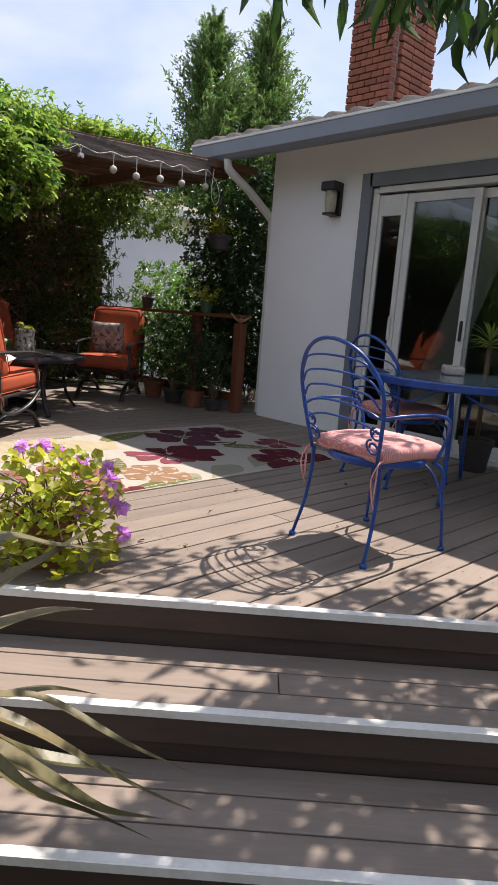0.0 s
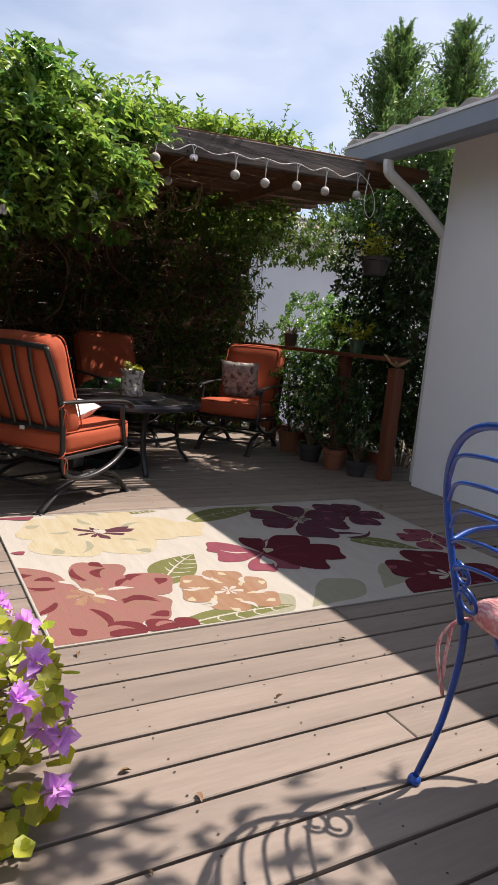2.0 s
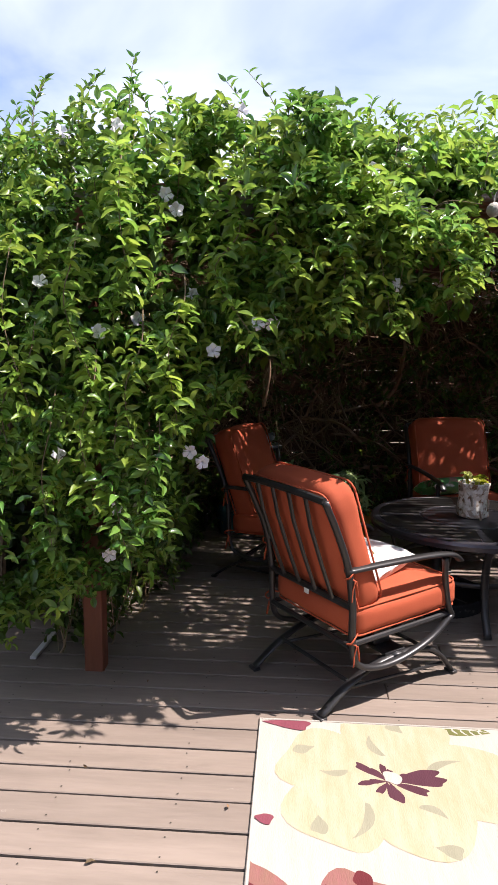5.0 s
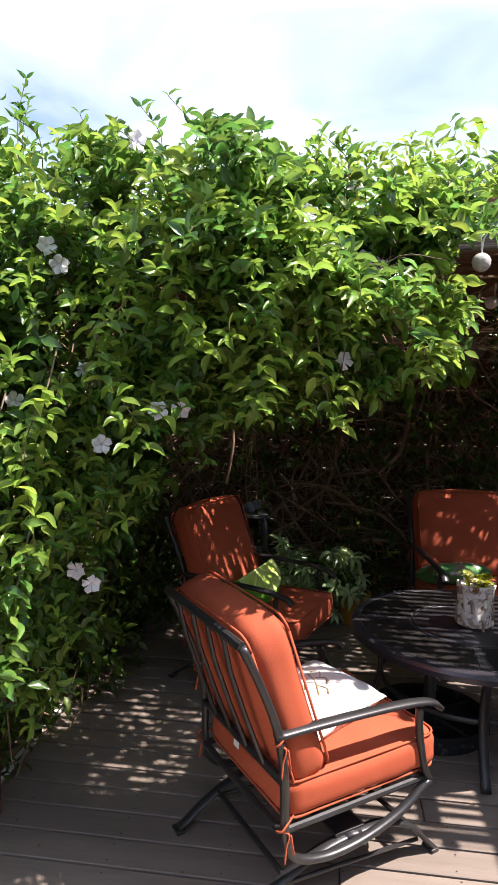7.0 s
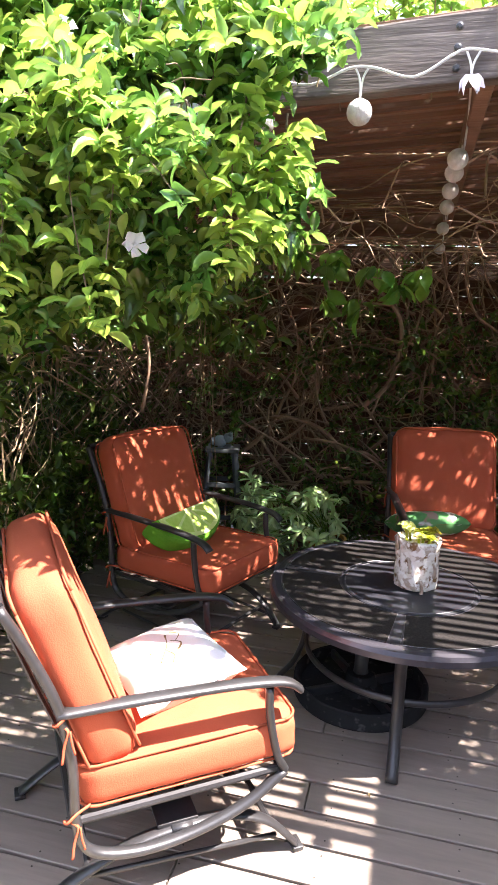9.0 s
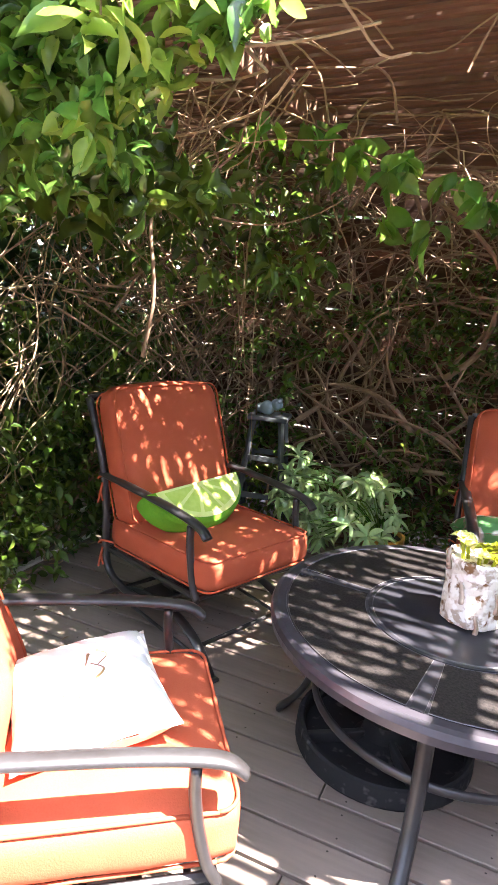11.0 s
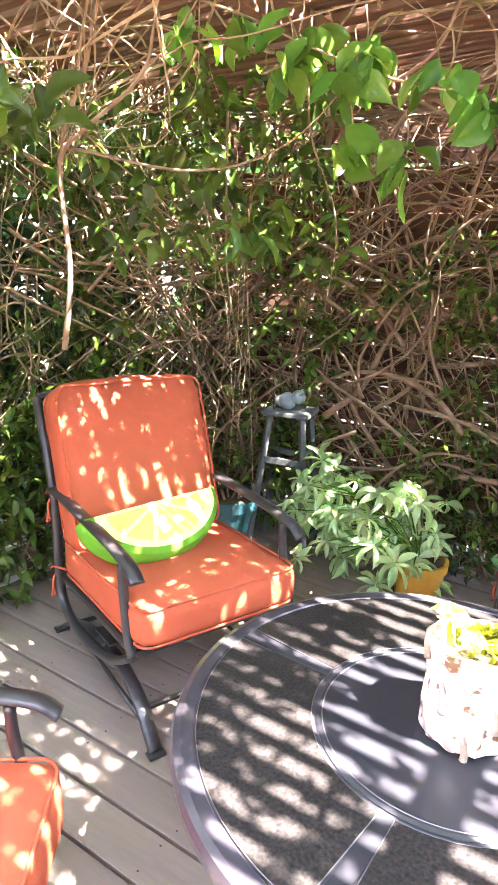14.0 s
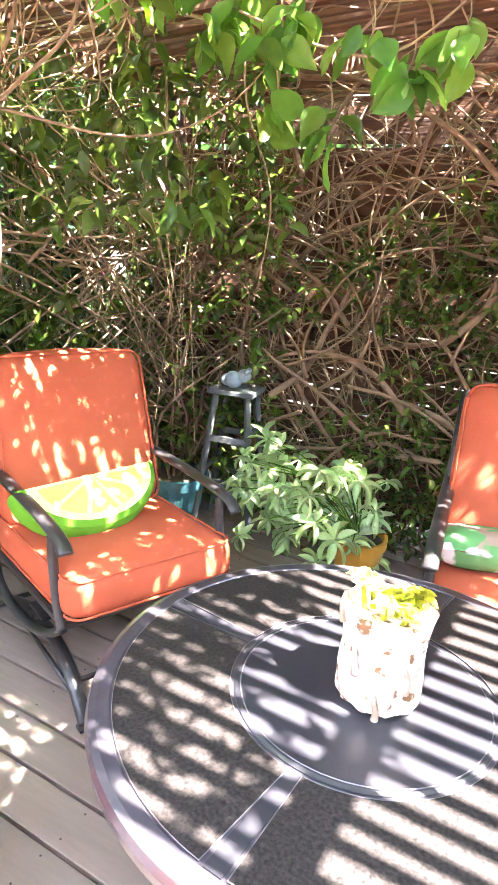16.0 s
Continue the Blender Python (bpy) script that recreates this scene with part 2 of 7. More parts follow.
def tube(bm, line, r, sides=8, flat=1.0, side=None, taper=1.0):
    """A round or oval bar along a line; side: the direction in which it is widened by flat."""
    line = [Vector(q) for q in line]
    rings = []
    last = None
    for i, q in enumerate(line):
        way = (line[min(i + 1, len(line) - 1)] - line[max(i - 1, 0)]).normalized()
        ref = Vector(side) if side else (last or (Vector((0, 0, 1)) if abs(way.z) < 0.9 else Vector((1, 0, 0))))
        u = (ref - way * ref.dot(way))
        u = u.normalized() if u.length > 1e-4 else way.orthogonal().normalized()
        v = way.cross(u)
        last = u
        rr = r * (1 + (taper - 1) * i / max(1, len(line) - 1))
        rings.append([bm.verts.new(q + u * (rr * flat * math.cos(a)) + v * (rr * math.sin(a)))
                      for a in (2 * math.pi * k / sides for k in range(sides))])
    for a, b in zip(rings, rings[1:]):
        for k in range(sides):
            bm.faces.new((a[k], a[(k + 1) % sides], b[(k + 1) % sides], b[k]))
    bm.faces.new(rings[0][::-1])
    bm.faces.new(rings[-1])
    return bm


def lathe(bm, profile, sides=40, centre=(0, 0, 0)):
    """A turned shape from (radius, height) pairs."""
    c = Vector(centre)
    rings = []
    for r, z in profile:
        rings.append([bm.verts.new(c + Vector((r * math.cos(a), r * math.sin(a), z)))
                      for a in (2 * math.pi * k / sides for k in range(sides))])
    for a, b in zip(rings, rings[1:]):
        for k in range(sides):
            bm.faces.new((a[k], a[(k + 1) % sides], b[(k + 1) % sides], b[k]))
    bm.faces.new(rings[0][::-1])
    bm.faces.new(rings[-1])
    return bm


def cushion(bm, w, d, h, r=0.035, puff=0.02, m=None, cuts=9):
    """A stuffed cushion: a box with round edges and full faces."""
    got = bmesh.ops.create_cube(bm, size=2.0)
    edges = list({e for v in got["verts"] for e in v.link_edges})
    bmesh.ops.subdivide_edges(bm, edges=edges, cuts=cuts, use_grid_fill=True)
    half = Vector((w / 2, d / 2, h / 2))
    for v in bm.verts:
        u = v.co.copy()
        p = Vector((u.x * half.x, u.y * half.y, u.z * half.z))
        core = Vector([max(-a + r, min(a - r, q)) for q, a in zip(p, half)])
        off = p - core
        if off.length > 1e-6:
            p = core + off.normalized() * r
        p.z += puff * u.z * (1 - u.x ** 2) * (1 - u.y ** 2)
        p.x += puff * 0.4 * u.x * (1 - u.z ** 2) * (1 - u.y ** 2)
        p.y += puff * 0.4 * u.y * (1 - u.z ** 2) * (1 - u.x ** 2)
        p += Vector(noise.noise_vector(p * 9)) * 0.004
        v.co = p
    if m:
        bmesh.ops.transform(bm, matrix=m, verts=bm.verts[:])
    return bm


def mesh_from(name, verts, faces, material, parent=None, smooth=False, kind="", label=""):
    me = bpy.data.meshes.new(name)
    me.from_pydata(verts, [], faces)
    if smooth:
        me.polygons.foreach_set("use_smooth", [True] * len(me.polygons))
    me.materials.append(material)
    ob = new(name, me)
    ob.parent = parent
    return tagged(ob, label, kind=kind)


LEAF = np.array([(0, 0, 0), (-0.8, 0.28, 0.10), (0, 0.3, -0.02), (0.8, 0.28, 0.10), (-0.72, 0.62, 0.07), (0, 0.62, -0.03),
                 (0.72, 0.62, 0.07), (0, 1.0, -0.16)])
FINE = np.array([(0, 0, 0)] + [(x * w, y, z) for y, w, lift in ((0.10, 0.42, 0.03), (0.26, 0.82, 0.07), (0.45, 0.98, 0.09), (0.64, 0.84, 0.06), (0.82, 0.48, 0.0))
                 for x, z in ((-1, lift), (0, lift - 0.09 - 0.10 * y * y), (1, lift))] + [(0, 1.0, -0.18)])
FINE_FACES = [(0, 2, 1), (0, 3, 2)] + [(3 * i + j + 1, 3 * i + j + 2, 3 * i + j + 5, 3 * i + j + 4) for i in range(4) for j in range(2)] + [(13, 14, 16), (14, 15, 16)]
LEAF_FACES = [(0, 2, 1), (0, 3, 2), (1, 2, 5, 4), (2, 3, 6, 5), (4, 5, 7), (5, 6, 7)]


def leaf_mesh(name, base, way, size, width, material, parent=None, rng=None, kind="stuff", label="", fine=False):
    """Many leaves in one mesh: where each starts, which way it points, how long and how wide it is."""
    base, way = np.asarray(base, float), np.asarray(way, float)
    way /= np.linalg.norm(way, axis=1, keepdims=True) + 1e-9
    k = len(base)
    up = np.array([0, 0, 1.0]) + rng.normal(0, 0.55, (k, 3))
    x = np.cross(way, up)
    x /= np.linalg.norm(x, axis=1, keepdims=True) + 1e-9
    z = np.cross(x, way)
    size = np.broadcast_to(size, (k,)).astype(float)
    w = np.broadcast_to(width, (k,)) * size
    bend = rng.uniform(0.6, 2.0, k)
    shape, shape_faces = (FINE, FINE_FACES) if fine else (LEAF, LEAF_FACES)
    v = (base[:, None] + x[:, None] * (shape[None, :, 0] * w[:, None])[..., None] + way[:, None] * (shape[None, :, 1] * size[:, None])[..., None]
         + z[:, None] * (shape[None, :, 2] * (size * bend)[:, None])[..., None]).reshape(-1, 3)
    faces = [tuple(i * len(shape) + q for q in f) for i in range(k) for f in shape_faces]
    return mesh_from(name, v.tolist(), faces, material, parent, True, kind, label)


def sprigs(points, outward, rng, leaves=(4, 8), size=(0.05, 0.085), spread=0.9, length=0.07):
    """Shoots at the points, each with leaves set round it. Returns base, way and size of every leaf."""
    base, ways, sizes = [], [], []
    for p, o in zip(points, outward):
        d = o + rng.normal(0, 0.45, 3)
        d /= np.linalg.norm(d) + 1e-9
        a = np.cross(d, rng.normal(0, 1, 3))
        a /= np.linalg.norm(a) + 1e-9
        b = np.cross(d, a)
        n = rng.integers(*leaves)
        s = rng.uniform(*size)
        for k in range(n):
            t = 2.4 * k + rng.uniform(0, 0.6)
            radial = a * math.cos(t) + b * math.sin(t)
            base.append(p + d * length * k / n)
            ways.append(d * rng.uniform(0.2, 0.7) + radial * spread + np.array([0, 0, -0.1]))
            sizes.append(s * rng.uniform(0.7, 1.15))
    return np.array(base), np.array(ways), np.array(sizes)

# ---- ground, deck and steps ----


def prism(bm, corners, z0, z1):
    lo = [bm.verts.new((x, y, z0)) for x, y in corners]
    hi = [bm.verts.new((x, y, z1)) for x, y in corners]
    bm.faces.new(lo[::-1])
    bm.faces.new(hi)
    for i in range(len(corners)):
        j = (i + 1) % len(corners)
        bm.faces.new((lo[i], lo[j], hi[j], hi[i]))
    return bm


bm = bmesh.new()
bmesh.ops.create_grid(bm, x_segments=60, y_segments=60, size=1.0)
for v in bm.verts:
    far = max(abs(v.co.x), abs(v.co.y))
    v.co *= 6 + 900 * far ** 4
    v.co.z = -0.53 + 0.03 * noise.noise(v.co * 0.7)
tagged(part("ground", bm, M_SOIL), "bare brown garden soil round the deck", "ground", kind="structure")

deck = thing("deck", Matrix(), "brown-painted timber deck with worn boards", "deck", kind="structure")
PITCH, GAP, FIRST, EDGE = 0.1425, 0.0105, 0.025, -1.46
# One solid slab stands for the joists and fills the gaps with painted shade.
bm = bmesh.new()
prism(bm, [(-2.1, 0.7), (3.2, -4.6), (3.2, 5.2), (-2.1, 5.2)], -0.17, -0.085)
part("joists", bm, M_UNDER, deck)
rng = np.random.default_rng(4)
for k in range(-34, 36):
    y0, y1 = FIRST + k * PITCH + GAP / 2, FIRST + (k + 1) * PITCH - GAP / 2
    a0, a1 = max(EDGE - y0, -2.2), max(EDGE - y1, -2.2)
    if a0 > 3.15:
        continue
    right = 3.245 if y1 < 1.85 else 4.4
    cuts = sorted(q for q in ([0.844] if k == -6 else [rng.uniform(0.2, 2.6)] if rng.random() < 0.22 else []) if q > a0 + 0.5)
    ends = [None, *cuts, None]
    for i in range(len(ends) - 1):
        lo = (a0, a1) if ends[i] is None else (ends[i] + 0.002,) * 2
        hi = (right,) * 2 if ends[i + 1] is None else (ends[i + 1] - 0.002,) * 2
        bm = bmesh.new()
        prism(bm, [(lo[0], y0), (hi[0], y0), (hi[1], y1), (lo[1], y1)], -0.038, rng.uniform(-0.0015, 0.0015))
        bmesh.ops.bevel(bm, geom=[e for e in bm.edges if min(v.co.z for v in e.verts) > -0.01], offset=0.003, segments=1, affect="EDGES")
        part("board", bm, M_DECK, deck)

verts, faces = [], []
for k in range(-30, 32):
    for y in (FIRST + k * PITCH + 0.03, FIRST + (k + 1) * PITCH - 0.03):
        for j in range(-3, 8):
            x, yy = 0.15 + 0.41 * j + rng.normal(0, 0.006), y + rng.normal(0, 0.004)
            if x < EDGE - y + 0.05 or x > 3.2:
                continue
            n0 = len(verts)
            verts += [(x + 0.0035 * math.cos(a), yy + 0.0035 * math.sin(a), 0.0022) for a in np.linspace(0, 5.24, 6)]
            faces.append(tuple(range(n0, n0 + 6)))
mesh_from("screw_heads", verts, faces, M_UNDER, deck, kind="stuff")

STEP = Matrix.Rotation(radians(-45), 4, "Z")  # x along the step, -y out from the deck
steps = thing("steps", STEP, "two wide timber steps with white-painted nosings", "steps", kind="structure")
OUT = [1.032, 1.414, 1.802]
for i, (n0, n1) in enumerate([(0.9, OUT[0]), (OUT[0], OUT[1]), (OUT[1], OUT[2])]):
    z = -0.172 * i
    if i:
        wide = (n1 - n0) / 3
        for k in range(3):
            for x0, x1 in ((-3.2, 5.0),) if k != 1 else ((-3.2, 2.1 - i), (2.103 - i, 5.0)):
                bm = bmesh.new()
                box(bm, (x1 - x0, wide - 0.006, 0.036), ((x0 + x1) / 2, -(n0 + (k + 0.5) * wide), z - 0.018), bevel=0.003)
                part("tread_board", bm, M_DECK, steps)
        # Backing block below the treads, in the same painted shade.
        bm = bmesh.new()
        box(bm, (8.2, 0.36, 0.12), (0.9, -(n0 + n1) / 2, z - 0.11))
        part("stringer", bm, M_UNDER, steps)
    bm = bmesh.new()
    box(bm, (8.2, 0.034, 0.013), (0.9, -(n1 + 0.003), z + 0.0045), bevel=0.004)
    box(bm, (8.2, 0.006, 0.026), (0.9, -(n1 + 0.022), z - 0.002))
    part("nosing", bm, M_NOSE, steps, "white-painted nosing")
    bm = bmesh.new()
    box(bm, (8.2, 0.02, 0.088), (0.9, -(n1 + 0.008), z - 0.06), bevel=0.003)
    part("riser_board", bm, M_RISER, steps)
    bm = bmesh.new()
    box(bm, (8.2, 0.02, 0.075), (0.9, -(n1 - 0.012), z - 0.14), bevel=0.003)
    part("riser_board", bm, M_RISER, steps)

for x, y0, y1 in ((-0.86, 2.0, 4.9), (-1.13, 1.95, 4.9)):
    bm = bmesh.new()
    box(bm, (0.03, y1 - y0, 0.016), (x, (y0 + y1) / 2, 0.009), bevel=0.003)
    tagged(part("edge_trim", bm, M_NOSE), "white-painted strip along the deck edge", "trim", kind="structure")

# ---- house ----
WALL_X, CORNER_Y = 3.25, 1.85
D0, D1, DTOP = -1.98, 0.725, 2.27
walls = []
for y0, y1, z0, z1 in ((D1, CORNER_Y, -0.5, 2.72), (D0, D1, DTOP, 2.72), (-7.0, D0, -0.5, 2.72), (D0, D1, -0.5, -0.0)):
    walls.append(box(bmesh.new(), (0.16, y1 - y0, z1 - z0), (WALL_X + 0.08, (y0 + y1) / 2, (z0 + z1) / 2)))
walls.append(box(bmesh.new(), (5.0, 0.16, 3.16), (WALL_X + 2.66, CORNER_Y - 0.08, 1.08)))
house = thing("house", Matrix(), "white stucco single-storey house with a tiled roof", "house")
for bm in walls:
    part("wall", bm, M_STUCCO, house)
# Plain box behind the glass; the room's dimness is put into its colour.
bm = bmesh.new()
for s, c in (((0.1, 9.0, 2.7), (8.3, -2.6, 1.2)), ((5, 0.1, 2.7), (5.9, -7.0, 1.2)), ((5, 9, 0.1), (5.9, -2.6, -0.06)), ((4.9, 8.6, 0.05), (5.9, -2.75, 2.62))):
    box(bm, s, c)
part("inner_room", bm, mat("room_shade_tone", (0.13, 0.12, 0.105), None, 2, 0.8, 0.05), house)

SLOPE = math.tan(radians(17))
EAVE_X, EAVE_Z = 2.665, 2.605
verts, faces = [], []
xs = []
rows = 13
for r in range(rows):
    xs += [(EAVE_X + r * 0.36, 0.028), (EAVE_X + (r + 1) * 0.36 - 0.004, 0.0)]
ny = 300
for x, lift in xs:
    for j in range(ny + 1):
        y = -7.0 + 9.42 * j / ny
        verts.append((x, y, EAVE_Z + (x - EAVE_X) * SLOPE + lift + 0.022 * math.cos(2 * math.pi * y / 0.235)))
for i in range(len(xs) - 1):
    for j in range(ny):
        a = i * (ny + 1) + j
        faces.append((a, a + 1, a + ny + 2, a + ny + 1))
n0 = len(verts)
for j in range(ny + 1):
    verts.append((EAVE_X, -7.0 + 9.42 * j / ny, EAVE_Z - 0.02))
for j in range(ny):
    faces.append((n0 + j, n0 + j + 1, j + 1, j))
mesh_from("roof", verts, faces, M_TILE, house, True, label="weathered wavy roof tiles")
bm = bmesh.new()
prism(bm, [(2.755, -7.0), (8.3, -7.0), (8.3, 2.40), (2.755, 2.40)], 2.0, 2.03)
for v in bm.verts:
    v.co.z = (2.515 if v.co.z < 2.01 else 2.57) + (max(0, v.co.x - 2.755)) * SLOPE
part("soffit", bm, M_STUCCO, house)
bm = bmesh.new()
prof = [(2.640, 2.585), (2.647, 2.47), (2.685, 2.435), (2.755, 2.435), (2.755, 2.585)]
lo = [bm.verts.new((x, -7.0, z)) for x, z in prof]
hi = [bm.verts.new((x, 2.41, z)) for x, z in prof]
bm.faces.new(lo)
bm.faces.new(hi[::-1])
for i in range(5):
    bm.faces.new((lo[i], lo[(i + 1) % 5], hi[(i + 1) % 5], hi[i]))
gutter = part("gutter", bm, M_GUTTER, house, "slate-blue painted gutter")
bm = bmesh.new()
box(bm, (0.012, 9.41, 0.022), (2.638, -2.295, 2.59), bevel=0.003)
part("gutter_lip", bm, M_WHITE, gutter)
bm = bmesh.new()
tube(bm, spline([(2.715, 1.95, 2.44), (2.72, 1.95, 2.39), (2.755, 1.95, 2.34), (2.97, 1.93, 2.22), (3.20, 1.92, 2.07), (3.28, 1.905, 2.0), (3.32, 1.90, 1.88), (3.32, 1.90, 0.02)], 5),
     0.035, 8, 1.2)
part("downspout", bm, M_WHITE, house, "white-painted downspout")

bm = bmesh.new()
box(bm, (0.66, 0.52, 2.8), (4.69, 1.66, 4.0))
chimney = part("chimney", bm, M_MORTAR, house, "red brick chimney")
bm = bmesh.new()
box(bm, (0.2, 0.095, 0.057), bevel=0.006)
bmesh.ops.recalc_face_normals(bm, faces=bm.faces[:])
brick_mesh = bpy.data.meshes.new("brick")
bm.to_mesh(brick_mesh)
bm.free()
brick_mesh.materials.append(M_BRICK)
for r in range(34):
    z = 3.1 + r * 0.0675
    spans = [(0, 1), (1, 1), (2, 1), (3, 0.5)] if r % 2 == 0 else [(0, 0.5), (0.5, 1), (1.5, 1), (2.5, 1)]
    for k, q in spans:
        ob = new("brick", brick_mesh)
        ob.parent = chimney
        ob.matrix_local = pose(4.41 - 0.03, 1.395 + 0.154 * (k + q / 2), z, 0, 0, 90) @ Matrix.Diagonal((0.735 * q, 1, 1, 1))
    for k, q in [(0, 1), (1, 1), (2, 1)]:
        ob = new("brick", brick_mesh)
        ob.parent = chimney
        ob.matrix_local = pose(4.545 + 0.205 * k + (0.02 if r % 2 else 0.0), 1.40, z)

# sliding door
door = thing("door_1", pose(WALL_X, 0, 0), "white vinyl sliding glass door with grey trim", "door", kind="structure")
bm = bmesh.new()
box(bm, (0.03, 0.11, DTOP + 0.05), (-0.013, D1 - 0.03, DTOP / 2), bevel=0.003)
box(bm, (0.03, 0.11, DTOP + 0.05), (-0.013, D0 + 0.03, DTOP / 2), bevel=0.003)
box(bm, (0.03, D1 - D0 - 0.115, 0.11), (-0.013, (D0 + D1) / 2, DTOP - 0.03), bevel=0.003)
part("trim", bm, M_GREY, door, "blue-grey painted trim")
bm = bmesh.new()
for y in (D1 - 0.115, D0 + 0.115):
    box(bm, (0.12, 0.05, 2.16), (0.06, y, 1.09), bevel=0.003)
    box(bm, (0.05, 0.014, 2.1), (0.02, y - 0.035 if y > 0 else y + 0.035, 1.07))
box(bm, (0.12, D1 - D0 - 0.29, 0.05), (0.06, (D0 + D1) / 2, 2.155), bevel=0.003)
box(bm, (0.12, D1 - D0 - 0.29, 0.04), (0.06, (D0 + D1) / 2, 0.03), bevel=0.003)
part("door_frame", bm, M_WHITE, door)
M_GLASS = glass_mat("window_glass", (0.50, 0.55, 0.55), 0.02)


def door_leaf(name, y0, y1, x, rail, top, z1=2.12):
    """A framed glass leaf between two places along the wall."""
    bm = bmesh.new()
    for y in (y0 + rail / 2, y1 - rail / 2):
        box(bm, (0.035, rail, z1 - 0.06), (x, y, 0.05 + (z1 - 0.06) / 2), bevel=0.003)
    box(bm, (0.034, y1 - y0 - 2 * rail, top), (x, (y0 + y1) / 2, z1 - 0.01 - top / 2), bevel=0.003)
    box(bm, (0.034, y1 - y0 - 2 * rail, 0.09), (x, (y0 + y1) / 2, 0.10), bevel=0.003)
    leaf = part(name, bm, M_WHITE, door)
    bm = bmesh.new()
    box(bm, (0.006, y1 - y0 - 2 * rail + 0.01, z1 - top - 0.15), (x + 0.004, (y0 + y1) / 2, 0.145 + (z1 - top - 0.15) / 2))
    pane = part("pane", bm, M_GLASS, leaf)
    pane.visible_shadow = False
    return leaf


door_leaf("pet_door_panel", 0.30, 0.58, 0.03, 0.045, 0.17)
sliding = door_leaf("sliding_leaf", -0.36, 0.30, 0.045, 0.065, 0.07)
fixed = door_leaf("fixed_leaf", -1.82, -0.30, 0.09, 0.07, 0.07)
bm = bmesh.new()
box(bm, (0.02, 0.022, 0.16), (0.018, -0.33, 1.02), bevel=0.006)
part("handle", bm, M_BLACK, sliding, "black recessed handle")
bm = bmesh.new()
box(bm, (0.015, 0.03, 0.2), (0.005, 0.335, 1.0), bevel=0.004)
part("latch", bm, M_WHITE, sliding)

# wall lamp
lamp = thing("wall_lamp", pose(WALL_X, 1.035, 2.10), "black wall lantern with a frosted glass jar", "lamp")
bm = bmesh.new()
box(bm, (0.02, 0.13, 0.28), (-0.008, 0, 0), bevel=0.004)
box(bm, (0.13, 0.15, 0.075), (-0.085, 0, 0.105), bevel=0.006)
box(bm, (0.10, 0.10, 0.02), (-0.085, 0, -0.13), bevel=0.004)
box(bm, (0.015, 0.015, 0.2), (-0.03, -0.065, -0.02))
box(bm, (0.015, 0.015, 0.2), (-0.03, 0.065, -0.02))
part("bracket", bm, M_BLACK, lamp)
bm = bmesh.new()
lathe(bm, [(0.03, -0.125), (0.045, -0.11), (0.052, -0.06), (0.055, 0.0), (0.052, 0.07)], 20, (-0.085, 0, 0))
part("glass_jar", bm, mat("frosted_glass", (0.55, 0.52, 0.42), (0.40, 0.37, 0.28), 20, 0.25, 0.05), lamp, "frosted yellowish glass jar", smooth=True)

# ---- pergola ----
LEANZ = 0.062


def roof_z(x):
    return 2.235 + LEANZ * (x - 1.0)


pergola = thing("pergola", Matrix(), "weathered timber pergola with a slatted roof", "pergola", kind="structure")
TILT_ROOF = Matrix.Rotation(-math.atan(LEANZ), 4, "Y")


def plank(name, size, centre, material, turn=None, bevel=0.006, cuts=0, parent=pergola, rough=0.004):
    bm = bmesh.new()
    box(bm, size, bevel=bevel)
    if cuts:
        bmesh.ops.subdivide_edges(bm, edges=[e for e in bm.edges if e.calc_length() > 0.6], cuts=cuts)
        for v in bm.verts:
            v.co += Vector(noise.noise_vector(v.co * 3.1 + Vector(centre))) * rough
    bmesh.ops.transform(bm, matrix=Matrix.Translation(centre) @ (turn or Matrix()), verts=bm.verts[:])
    return part(name, bm, material, parent)


for x0, x1, y in ((-1.0, 2.56, 2.03), (-1.0, 2.95, 4.85)):
    plank("beam", ((x1 - x0), 0.055, 0.15), ((x0 + x1) / 2, y, roof_z((x0 + x1) / 2)), M_BEAM if y < 3 else M_SLAT, TILT_ROOF, cuts=24)
for x in (-0.85, 0.2, 1.24, 2.25):
    plank("rafter", (0.045, 2.75, 0.10), (x, 3.44, roof_z(x) - 0.015), M_SLAT, cuts=10)
for x, y, m in ((-0.8, 1.905, M_POST), (-0.85, 4.82, M_BEAM), (3.0, 4.82, M_BEAM)):
    plank("post", (0.09, 0.09, 2.25 + LEANZ * (x - 1)), (x, y, (2.25 + LEANZ * (x - 1)) / 2 - 0.03), m, cuts=8, bevel=0.008)
slat_bm = bmesh.new()
box(slat_bm, (4.3, 0.034, 0.068), bevel=0.003)
slat_mesh = bpy.data.meshes.new("slat")
slat_bm.to_mesh(slat_mesh)
slat_bm.free()
slat_mesh.materials.append(M_SLAT)
rng = np.random.default_rng(7)
for k in range(42):
    ob = new("slat", slat_mesh)
    ob.parent = pergola
    ob.matrix_local = (Matrix.Translation((1.05 + rng.uniform(-0.1, 0.1), 2.085 + 0.0655 * k, roof_z(1.05) + 0.070 + rng.uniform(-0.004, 0.004)))
                       @ TILT_ROOF @ pose(0, 0, 0, rng.uniform(-4, 4), 0, rng.uniform(-0.25, 0.25)))
for dz in (-0.045, 0.0, 0.045):
    bm = bmesh.new()
    lathe(bm, [(0.009, 0.0), (0.0085, 0.003), (0.004, 0.005), (0.0001, 0.005)], 12)
    bmesh.ops.transform(bm, matrix=pose(1.165 + 0.006 * dz, 2.001, roof_z(1.165) + dz, 90, 0, 0), verts=bm.verts[:])
    part("bolt", bm, M_METAL, pergola)
